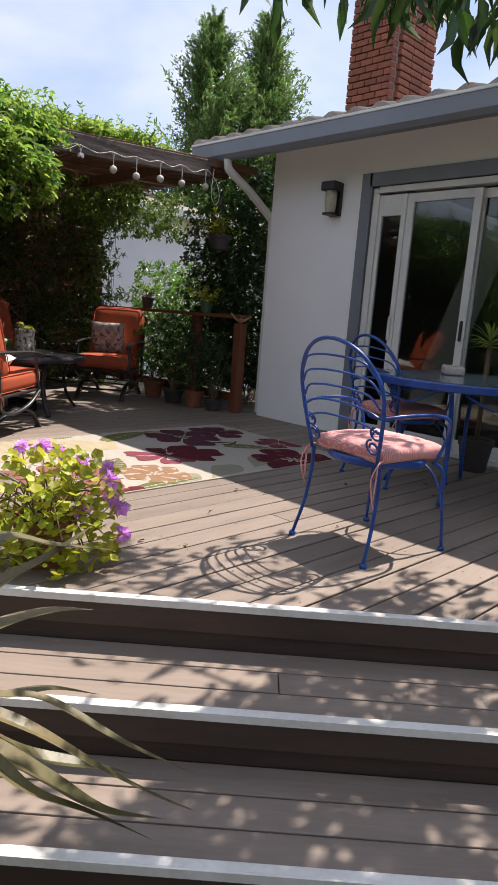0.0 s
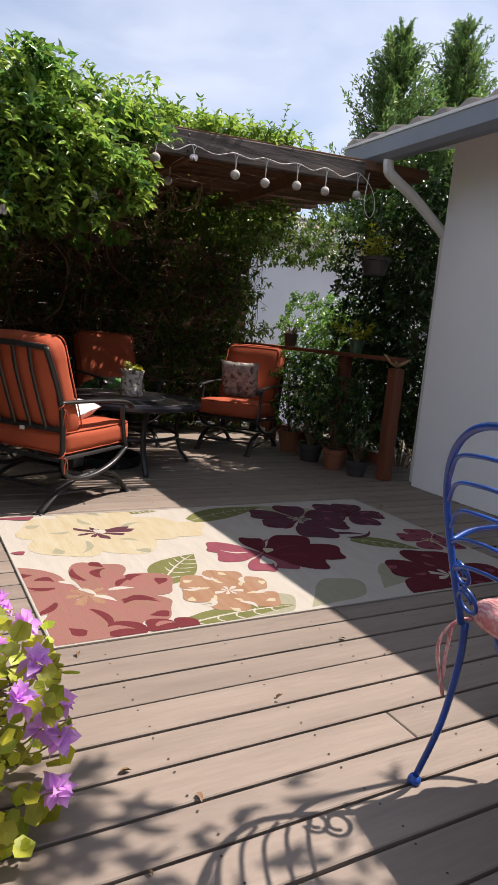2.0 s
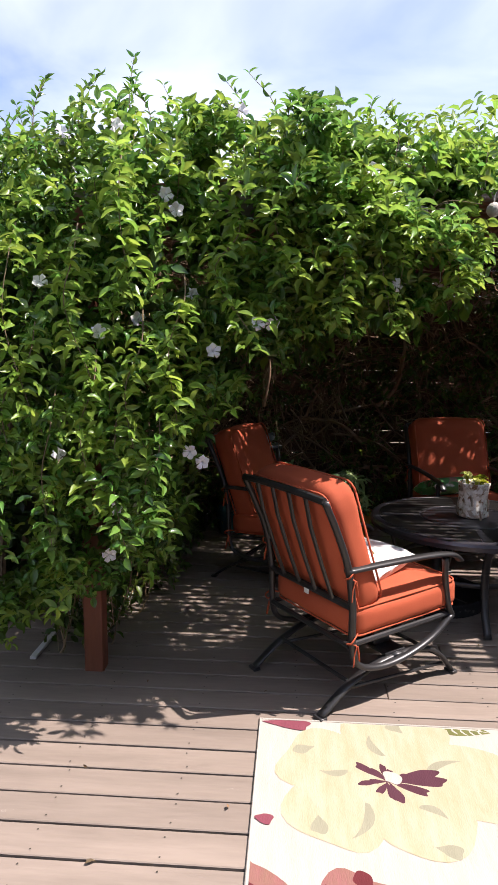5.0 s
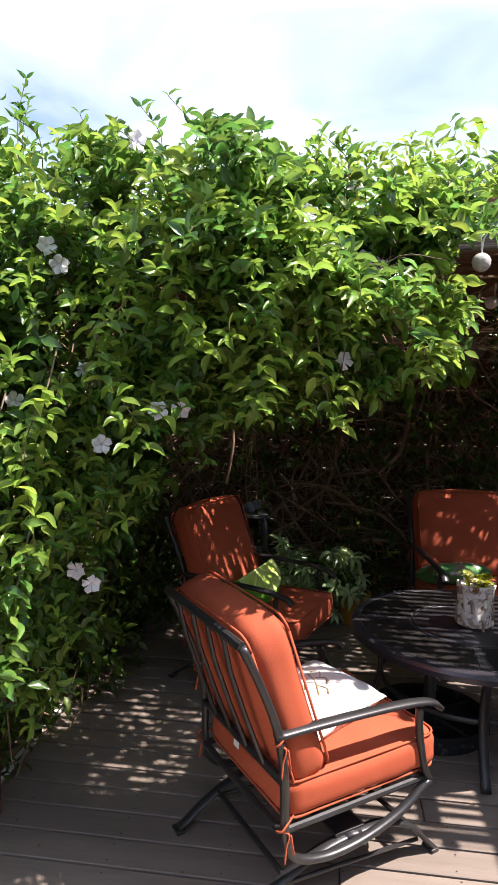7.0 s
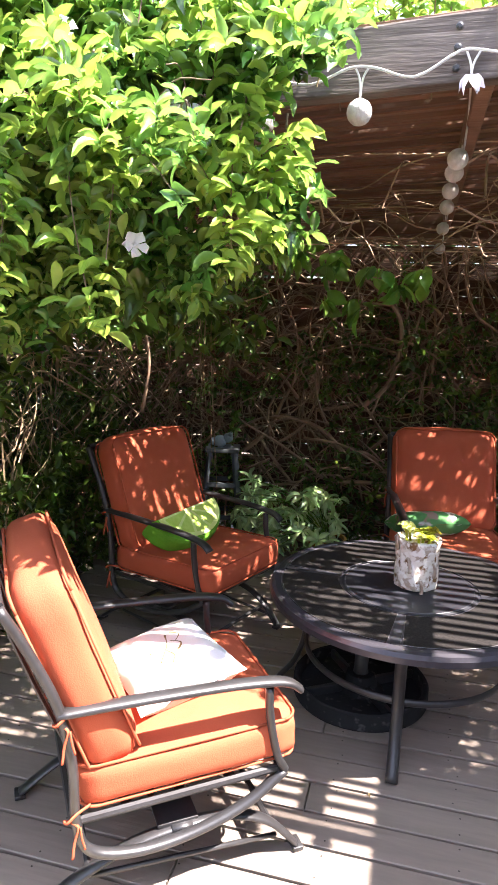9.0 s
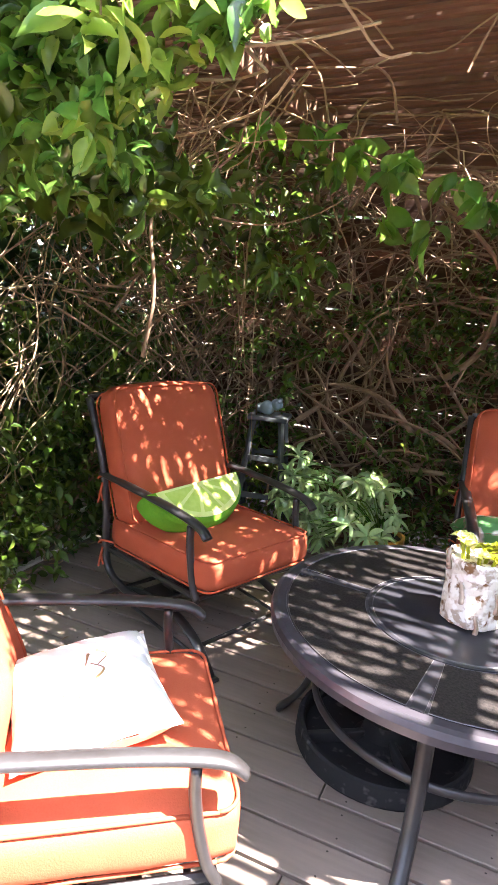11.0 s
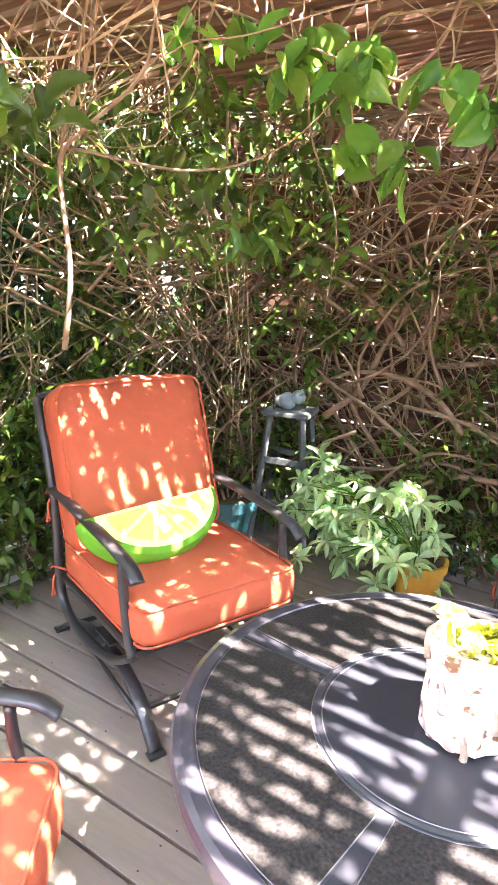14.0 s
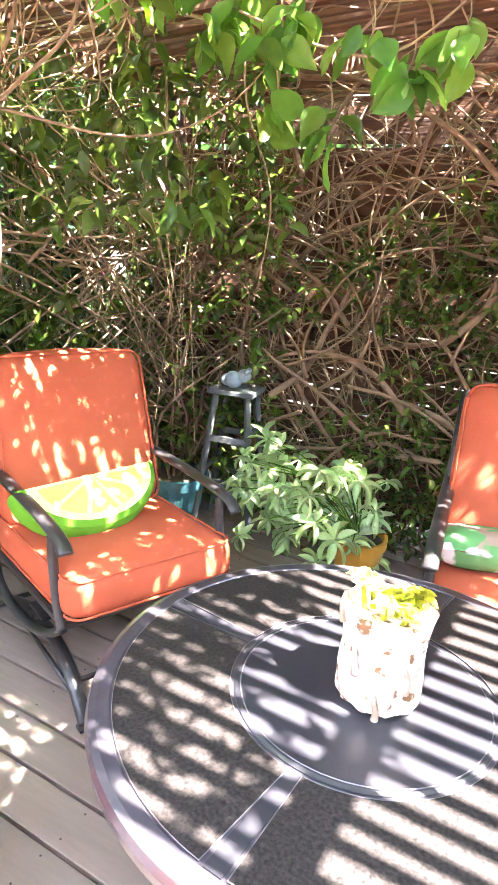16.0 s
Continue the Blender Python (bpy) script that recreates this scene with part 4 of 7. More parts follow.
# stems on the back and side walls


def tangle(n, rng, plane, span, zs, depth, r=(0.002, 0.010), wander=0.16):
    verts_bm = bmesh.new()
    for k in range(n):
        a, z = rng.uniform(*span), rng.uniform(*zs)
        turn = rng.uniform(0, 2 * math.pi) if rng.random() < 0.6 else rng.choice([0.2, 1.4, 1.7, 2.9]) + rng.normal(0, 0.2)
        bendy = rng.normal(0, 0.35)
        d = rng.uniform(*depth)
        pts = []
        for i in range(rng.integers(5, 11)):
            pts.append((a, d, z) if plane == "y" else (d, a, z))
            turn += bendy + rng.normal(0, 0.25)
            a += wander * math.cos(turn)
            z += wander * math.sin(turn)
            z = min(max(z, zs[0] - 0.08), zs[1] + 0.05)
            a = min(max(a, span[0]), span[1])
            d = min(max(d + rng.normal(0, 0.03), depth[0]), depth[1])
        tube(verts_bm, spline(pts, 3), rng.uniform(*r) ** 1.0, 4, taper=0.6)
    return verts_bm


tagged(part("stem_thicket", tangle(640, rng, "y", (-0.95, 3.2), (0.05, 2.0), (4.58, 4.88), (0.002, 0.006)), M_VINE, vine), kind="stuff")
tagged(part("stem_thicket", tangle(420, rng, "x", (2.0, 4.85), (0.1, 2.2), (-1.02, -0.74), (0.002, 0.006)), M_VINE, vine), kind="stuff")
tagged(part("hanging_thicket", tangle(110, rng, "y", (-0.9, 1.6), (1.98, 2.14), (2.3, 4.5), (0.002, 0.0055), 0.13), M_VINE, vine), kind="stuff")


def bent_stem(name, points, r, rng, jitter=0.0, taper=0.3, sides=6):
    """One woody stem of its own along a smooth line."""
    pts = [Vector(q) + Vector(rng.normal(0, jitter, 3)) for q in points]
    bm = bmesh.new()
    tube(bm, spline(pts, 5), r, sides, taper=taper)
    return part(name, bm, M_VINE, vine, smooth=True)


# woody stems on the fence that can be told apart: long arcs that rise, sag and cross
for k in range(150):
    x, z, d = rng.uniform(-0.8, 2.2), rng.uniform(0.1, 1.9), rng.uniform(4.50, 4.80)
    turn = rng.choice([0.25, 0.9, 1.5, 2.2, 2.9]) + rng.normal(0, 0.25)
    bend = rng.choice([-1, 1]) * rng.uniform(0.08, 0.42)
    pts = []
    for i in range(rng.integers(6, 11)):
        pts.append((x, d, z))
        turn += bend + rng.normal(0, 0.18)
        x, z = x + 0.21 * math.cos(turn), min(max(z + 0.21 * math.sin(turn), 0.03), 2.1)
        d = min(max(d + rng.normal(0, 0.02), 4.45), 4.84)
    bent_stem("stem", pts, rng.uniform(0.006, 0.010) if k % 3 else rng.uniform(0.010, 0.017), rng)
# stems that round the corner from the fence to the side of the pergola
for k in range(70):
    z0, z1 = rng.uniform(0.2, 2.0), rng.uniform(0.2, 2.0)
    y, x = rng.uniform(3.3, 4.3), rng.uniform(-0.5, 0.4)
    bent_stem("stem", [(-0.72, y, z0), (-0.66, (y + 4.5) / 2, (2 * z0 + z1) / 3 + rng.normal(0, 0.12)), (-0.42, 4.42, (z0 + 2 * z1) / 3 + rng.normal(0, 0.12)), (x, 4.62, z1)],
              rng.uniform(0.003, 0.009), rng, 0.03)
# a fan of thin stems that gathers under the roof, and the bundle that falls from it
for k in range(34):
    a = rng.uniform(-0.75, 0.5)
    bent_stem("stem", [(a, rng.uniform(2.7, 3.6), rng.uniform(1.98, 2.14)), (0.5 * a - 0.05, 3.1 + rng.normal(0, 0.1), 1.88 + rng.normal(0, 0.05)), (-0.06 + rng.normal(0, 0.03), 3.02 + rng.normal(0, 0.05), 1.68 + rng.normal(0, 0.05))],
              rng.uniform(0.002, 0.0045), rng, 0.015, sides=5)
for k in range(16):
    x = rng.uniform(-0.55, 0.15)
    bent_stem("stem", [(x, 3.55 + rng.normal(0, 0.15), 1.75 + rng.normal(0, 0.12)), (x - 0.04, 3.75 + rng.normal(0, 0.1), 1.4), (x + rng.normal(0, 0.08), 3.9 + rng.normal(0, 0.12), rng.uniform(0.5, 1.1))],
              rng.uniform(0.002, 0.005), rng, 0.08, sides=5)


def wall_leaves(n, plane, span, zs, depth, rng, way, dens=None):
    pts = []
    while len(pts) < n:
        a, z, d = rng.uniform(*span), rng.uniform(*zs), rng.uniform(*depth)
        if noise.noise(Vector((a * 1.9, z * 1.9, 7.0 if plane == "y" else 1.0))) + (dens(a, z) if dens else 0) < rng.uniform(-0.25, 0.35):
            continue
        pts.append((a, d, z) if plane == "y" else (d, a, z))
    return np.array(pts), np.tile(way, (n, 1))


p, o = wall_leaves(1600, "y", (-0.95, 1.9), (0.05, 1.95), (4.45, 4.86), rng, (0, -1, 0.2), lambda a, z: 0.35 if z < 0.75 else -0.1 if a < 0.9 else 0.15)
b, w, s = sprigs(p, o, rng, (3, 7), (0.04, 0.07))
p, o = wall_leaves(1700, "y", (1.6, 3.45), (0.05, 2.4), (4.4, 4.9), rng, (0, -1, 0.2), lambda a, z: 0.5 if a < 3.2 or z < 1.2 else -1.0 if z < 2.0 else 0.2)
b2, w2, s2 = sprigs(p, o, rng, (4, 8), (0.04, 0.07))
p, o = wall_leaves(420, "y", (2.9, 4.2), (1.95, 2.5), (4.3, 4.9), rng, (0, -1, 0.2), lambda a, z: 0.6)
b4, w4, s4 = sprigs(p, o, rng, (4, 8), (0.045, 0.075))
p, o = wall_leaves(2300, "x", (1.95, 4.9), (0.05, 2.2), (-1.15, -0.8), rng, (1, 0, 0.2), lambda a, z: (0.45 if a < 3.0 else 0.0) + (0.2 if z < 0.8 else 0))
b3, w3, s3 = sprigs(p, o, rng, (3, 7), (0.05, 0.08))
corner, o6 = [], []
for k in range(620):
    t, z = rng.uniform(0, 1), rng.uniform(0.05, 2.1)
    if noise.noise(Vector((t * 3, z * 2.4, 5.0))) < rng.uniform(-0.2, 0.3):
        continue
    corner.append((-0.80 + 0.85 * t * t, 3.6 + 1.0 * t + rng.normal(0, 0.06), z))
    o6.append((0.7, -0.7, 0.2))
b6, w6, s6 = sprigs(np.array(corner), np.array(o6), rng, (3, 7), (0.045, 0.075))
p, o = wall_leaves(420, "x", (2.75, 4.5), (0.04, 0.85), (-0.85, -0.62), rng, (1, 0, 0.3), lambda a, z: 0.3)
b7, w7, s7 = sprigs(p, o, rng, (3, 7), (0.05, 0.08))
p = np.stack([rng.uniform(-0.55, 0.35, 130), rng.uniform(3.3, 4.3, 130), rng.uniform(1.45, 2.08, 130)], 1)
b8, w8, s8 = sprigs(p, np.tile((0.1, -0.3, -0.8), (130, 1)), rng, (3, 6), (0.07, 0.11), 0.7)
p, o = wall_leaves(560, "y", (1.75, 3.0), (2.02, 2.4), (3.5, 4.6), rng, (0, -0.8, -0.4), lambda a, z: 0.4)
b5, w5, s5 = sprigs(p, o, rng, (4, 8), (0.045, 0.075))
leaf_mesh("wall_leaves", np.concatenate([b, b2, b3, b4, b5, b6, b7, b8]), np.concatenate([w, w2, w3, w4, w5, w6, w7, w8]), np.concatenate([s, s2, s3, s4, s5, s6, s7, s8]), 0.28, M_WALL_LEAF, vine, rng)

# trumpet flowers


def flower(m):
    bm = bmesh.new()
    c = bm.verts.new((0, 0, -0.02))
    for k in range(5):
        a = 2 * math.pi * k / 5
        q = [bm.verts.new((0.75 * r * math.cos(a + d), 0.75 * r * math.sin(a + d), z)) for r, d, z in ((0.009, -0.62, 0), (0.030, -0.60, 0.010), (0.042, -0.25, -0.002), (0.040, 0.15, 0.012), (0.034, 0.60, 0.002), (0.009, 0.62, 0))]
        bm.faces.new(q)
        bm.faces.new((c, q[0], q[5]))
    bmesh.ops.transform(bm, matrix=m, verts=bm.verts[:])
    return part("flower", bm, M_PETALW, vine)


for x, y, z in BLOOMS + [tuple(q) for q in front_points(5, rng, 1.44, 1.50, 0.08)[0]]:
    flower(pose(x, y - 0.02, z, 90 + rng.uniform(-35, 25), rng.uniform(-30, 30), rng.uniform(0, 70)))

# ---- rug ----
RW, RD = 2.41, 1.52
rug = thing("rug", Matrix(), "cream outdoor rug woven with large red and yellow flowers", "rug")


def woven(name, c1, c2):
    k = 0.84
    return mat(name, tuple(k * v for v in c1), tuple(k * v for v in c2), 5, 0.95, 0.35, stretch=(5, 1, 1), fine=70, spec=0.1)


R_CREAM = woven("rug_cream", (0.47, 0.43, 0.38), (0.42, 0.385, 0.335))
R_YELLOW = woven("rug_straw", (0.42, 0.345, 0.215), (0.46, 0.41, 0.30))
R_ROSE = woven("rug_rose", (0.285, 0.120, 0.112), (0.25, 0.135, 0.10))
R_TAN = woven("rug_tan", (0.28, 0.15, 0.085), (0.32, 0.20, 0.135))
R_MAROON = woven("rug_maroon", (0.115, 0.02, 0.028), (0.09, 0.016, 0.023))
R_PURPLE = woven("rug_plum", (0.10, 0.038, 0.052), (0.08, 0.03, 0.042))
R_PINK = woven("rug_pink", (0.23, 0.065, 0.085), (0.20, 0.055, 0.075))
R_GREEN = woven("rug_olive", (0.165, 0.165, 0.062), (0.135, 0.14, 0.052))
R_SAGE = woven("rug_sage", (0.31, 0.295, 0.21), (0.28, 0.265, 0.19))
R_RED = woven("rug_dark_red", (0.15, 0.032, 0.036), (0.125, 0.026, 0.03))
bm = bmesh.new()
bmesh.ops.create_grid(bm, x_segments=40, y_segments=26, size=0.5)
for v in bm.verts:
    v.co = Vector(((v.co.x + 0.5) * RW, (v.co.y + 0.5) * RD, 0.007))
bmesh.ops.solidify(bm, geom=bm.faces[:], thickness=0.006)
part("field", bm, R_CREAM, rug)
bm = bmesh.new()
tube(bm, [Vector((x, y, 0.006)) for x, y in ((0, 0), (RW, 0), (RW, RD), (0, RD), (0, 0))], 0.0055, 6)
part("binding", bm, R_CREAM, rug)
LAYER = [0.0073]


def patch(name, pts, material):
    """A flat woven shape in the rug, kept inside its border."""
    LAYER[0] += 0.000009
    bm = bmesh.new()
    out = []
    for x, y in pts:
        q = (min(max(x, 0.008), RW - 0.008), min(max(y, 0.008), RD - 0.008))
        if not out or (abs(q[0] - out[-1][0]) + abs(q[1] - out[-1][1])) > 1e-4:
            out.append(q)
    vs = [bm.verts.new((x, y, LAYER[0])) for x, y in out]
    if len(vs) > 2:
        f = bm.faces.new(vs)
        if f.normal.z < 0:
            f.normal_flip()
        bmesh.ops.triangulate(bm, faces=[f])
    return part(name, bm, material, rug)


def petal(cx, cy, a, r, wide, material, r0=0.0, name="woven_petal"):
    pts = []
    for k in range(25):
        t = k / 24 * 2 - 1
        rr = r0 + (r - r0) * (1 - abs(t) ** 2.6)
        aa = a + wide * 0.5 * math.sin(t * math.pi / 2) * (1.0 if rr > r * 0.4 else 0.9)
        wob = 1 + 0.05 * math.sin(9 * t + 4 * a)
        pts.append((cx + rr * wob * math.cos(aa), cy + rr * wob * math.sin(aa)))
    pts.append((cx + r0 * math.cos(a), cy + r0 * math.sin(a)))
    return patch(name, pts, material)


def stroke(x0, y0, x1, y1, w, material, bow=0.2):
    a = math.atan2(y1 - y0, x1 - x0)
    nx, ny = -math.sin(a), math.cos(a)
    length = math.hypot(x1 - x0, y1 - y0)
    up, dn = [], []
    for k in range(9):
        t = k / 8
        h = bow * length * 4 * t * (1 - t)
        ww = w * math.sin(math.pi * (0.08 + 0.92 * t) ** 0.8) + 0.001
        px, py = x0 + (x1 - x0) * t + nx * h, y0 + (y1 - y0) * t + ny * h
        up.append((px + nx * ww, py + ny * ww))
        dn.append((px - nx * ww, py - ny * ww))
    return patch("woven_stroke", up + dn[::-1], material)


def bloom(cx, cy, r, n, a0, main, edge, heart, seed, wide=1.25):
    rg = np.random.default_rng(seed)
    for k in range(n):
        a = a0 + 2 * math.pi * k / n + rg.normal(0, 0.08)
        rr = r * rg.uniform(0.86, 1.12)
        petal(cx, cy, a, rr, 2 * math.pi / n * wide, main)
    for k in range(n):
        a = a0 + 2 * math.pi * k / n
        q = rg.uniform(0.45, 0.85)
        stroke(cx + r * 0.35 * math.cos(a + 0.2), cy + r * 0.35 * math.sin(a + 0.2), cx + r * q * math.cos(a + 0.35), cy + r * q * math.sin(a + 0.35), r * 0.04, edge, 0.15)
        petal(cx + r * 0.75 * math.cos(a - 0.1), cy + r * 0.75 * math.sin(a - 0.1), a + 0.9, r * 0.2, 1.2, edge)
    for k in range(7):
        a = a0 + 0.4 + k * 0.9
        petal(cx, cy, a, r * rg.uniform(0.14, 0.30), 0.6, heart)


def woven_leaf(x0, y0, x1, y1, w, material, vein):
    stroke(x0, y0, x1, y1, w, material, 0.05)
    stroke(x0, y0, x1, y1, 0.004, vein, 0.05)
    for k in range(1, 6):
        t = k / 6.5
        mx, my = x0 + (x1 - x0) * t, y0 + (y1 - y0) * t
        a = math.atan2(y1 - y0, x1 - x0)
        for s in (-1, 1):
            ll = w * 0.8 * math.sin(math.pi * t) ** 0.6
            stroke(mx, my, mx + ll * math.cos(a + s * 0.9), my + ll * math.sin(a + s * 0.9), 0.0035, vein, 0.08 * s)


petal(0.62, 0.0, 0.35, 0.42, 0.8, R_SAGE)
petal(1.05, 0.02, 0.5, 0.42, 0.9, R_SAGE)
petal(1.55, 1.5, -0.7, 0.45, 1.0, R_SAGE)
petal(1.5, 0.1, 0.6, 0.4, 0.9, R_SAGE)
woven_leaf(0.56, 0.44, 0.83, 0.74, 0.11, R_GREEN, R_CREAM)
woven_leaf(1.04, 1.27, 1.62, 1.46, 0.10, R_GREEN, R_SAGE)
woven_leaf(0.70, 1.51, 0.92, 1.49, 0.05, R_GREEN, R_CREAM)
woven_leaf(0.46, 0.02, 1.0, 0.06, 0.06, R_GREEN, R_CREAM)
woven_leaf(1.80, 0.75, 2.1, 0.5, 0.08, R_GREEN, R_SAGE)
woven_leaf(2.0, 0.05, 2.3, 0.12, 0.07, R_GREEN, R_SAGE)
bloom(0.47, 1.16, 0.42, 5, 0.1, R_YELLOW, R_SAGE, R_PURPLE, 1, 1.3)
petal(0.47, 1.16, -0.05, 0.60, 0.75, R_YELLOW)
for a, r in ((2.4, 0.13), (0.3, 0.2), (-0.4, 0.15), (0.05, 0.21), (3.4, 0.1), (1.6, 0.09), (-1.4, 0.1)):
    petal(0.46, 1.165, a, r, 0.45, R_PURPLE)
petal(0.46, 1.165, 0.6, 0.06, 2.5, R_CREAM)
petal(0.0, 0.0, 0.75, 0.42, 1.57, R_ROSE)
bloom(0.22, 0.40, 0.41, 6, 0.15, R_ROSE, R_RED, R_TAN, 2, 1.12)
for x0, y0, x1, y1 in ((0.20, 0.46, 0.25, 0.38), (0.24, 0.38, 0.31, 0.30), (0.14, 0.56, 0.2, 0.5), (0.31, 0.42, 0.42, 0.41)):
    stroke(x0, y0, x1, y1, 0.014, R_CREAM, 0.1)
for x0, y0, x1, y1 in ((0.31, 0.56, 0.37, 0.66), (0.33, 0.28, 0.47, 0.27), (0.42, 0.5, 0.5, 0.54), (0.05, 0.60, 0.12, 0.56)):
    stroke(x0, y0, x1, y1, 0.022, R_RED, 0.3)
for x, r in ((0.2, 0.09), (0.34, 0.075), (0.45, 0.06)):
    petal(x, 0.02, 0.3, r * 1.6, 2.4, R_RED)
stroke(0.18, 0.05, 0.30, 0.05, 0.018, R_ROSE, 0.25)
stroke(0.38, 0.05, 0.46, 0.055, 0.014, R_ROSE, 0.2)
bloom(0.79, 0.275, 0.235, 6, 0.2, R_TAN, R_YELLOW, R_CREAM, 3, 1.3)
for k in range(6):
    a = 0.5 + k * 1.05
    stroke(0.79 + 0.12 * math.cos(a), 0.275 + 0.12 * math.sin(a), 0.79 + 0.2 * math.cos(a + 0.2), 0.275 + 0.2 * math.sin(a + 0.2), 0.012, R_CREAM, 0.2)
for a, r, m in ((2.5, 0.3, R_PINK), (3.2, 0.26, R_PINK), (-2.1, 0.26, R_PINK), (-1.4, 0.24, R_PINK), (1.4, 0.25, R_MAROON), (0.5, 0.40, R_MAROON), (-0.15, 0.45, R_MAROON), (-0.8, 0.34, R_MAROON)):
    petal(1.18, 0.66, a, r, 0.95, m)
for a, r in ((2.7, 0.22), (-1.8, 0.2), (0.2, 0.3), (0.9, 0.26), (-0.5, 0.26)):
    stroke(1.18 + 0.08 * math.cos(a), 0.66 + 0.08 * math.sin(a), 1.18 + r * math.cos(a), 0.66 + r * math.sin(a), 0.008, R_RED if abs(a) < 1.5 else R_CREAM, 0.15)
petal(1.16, 0.63, -1.9, 0.12, 0.9, R_CREAM)
petal(1.2, 0.66, 0.9, 0.08, 1.2, R_YELLOW)
bloom(1.72, 1.16, 0.33, 6, 0.3, R_PURPLE, R_MAROON, R_SAGE, 5, 1.1)
bloom(2.12, 1.20, 0.27, 5, 0.9, R_PURPLE, R_PINK, R_MAROON, 6, 1.1)
bloom(1.95, 0.14, 0.34, 5, 1.2, R_MAROON, R_PINK, R_CREAM, 7, 1.15)
bloom(2.28, 0.62, 0.2, 5, 0.2, R_PINK, R_MAROON, R_YELLOW, 8, 1.1)
petal(0.0, 1.5, -0.1, 0.2, 0.6, R_PINK)
petal(0.0, 0.95, -0.2, 0.07, 1.2, R_PINK)
stroke(1.72, 0.86, 1.95, 0.80, 0.02, R_PURPLE, 0.1)
stroke(1.80, 0.78, 2.02, 0.86, 0.015, R_PURPLE, -0.2)

# ---- blue wrought-iron dining set ----
M_BLUE = mat("blue_enamel", (0.005, 0.072, 0.37), (0.004, 0.036, 0.19), 14, 0.32, 0.08, spec=0.6)


def pink_fabric():
    m = mat("pink_knit", (0.58, 0.15, 0.165), (0.64, 0.28, 0.27), 10, 0.95, 0.5, fine=140, spec=0.1)
    n, l = m.node_tree.nodes, m.node_tree.links
    wave = n.new("ShaderNodeTexWave")
    wave.wave_type, wave.bands_direction = "BANDS", "Y"
    wave.inputs["Scale"].default_value, wave.inputs["Distortion"].default_value, wave.inputs["Detail"].default_value = 30, 9.0, 2.5
    co = n.new("ShaderNodeTexCoord")
    l.new(co.outputs["Object"], wave.inputs["Vector"])
    mx = n.new("ShaderNodeMixRGB")
    mx.inputs["Color2"].default_value = (0.70, 0.44, 0.41, 1)
    l.new(wave.outputs["Fac"], mx.inputs["Fac"])
    b = n["Principled BSDF"]
    l.new(b.inputs["Base Color"].links[0].from_socket, mx.inputs["Color1"])
    l.new(mx.outputs["Color"], b.inputs["Base Color"])
    return m


M_PINK = pink_fabric()


def scroll(bm, p, u, v, r, turns=1.25, bar=0.0055, flip=1):
    """A curled bar end in the plane of u and v that starts at p and heads along u."""
    pts = []
    for k in range(int(16 * turns) + 1):
        t = k / 16 * 2 * math.pi
        rr = r * (1 - 0.55 * k / (16 * turns))
        c = Vector(p) + Vector(v) * (r * flip)
        pts.append(c + Vector(u) * (rr * math.sin(t)) - Vector(v) * (flip * rr * math.cos(t)))
    tube(bm, pts, bar, 6)


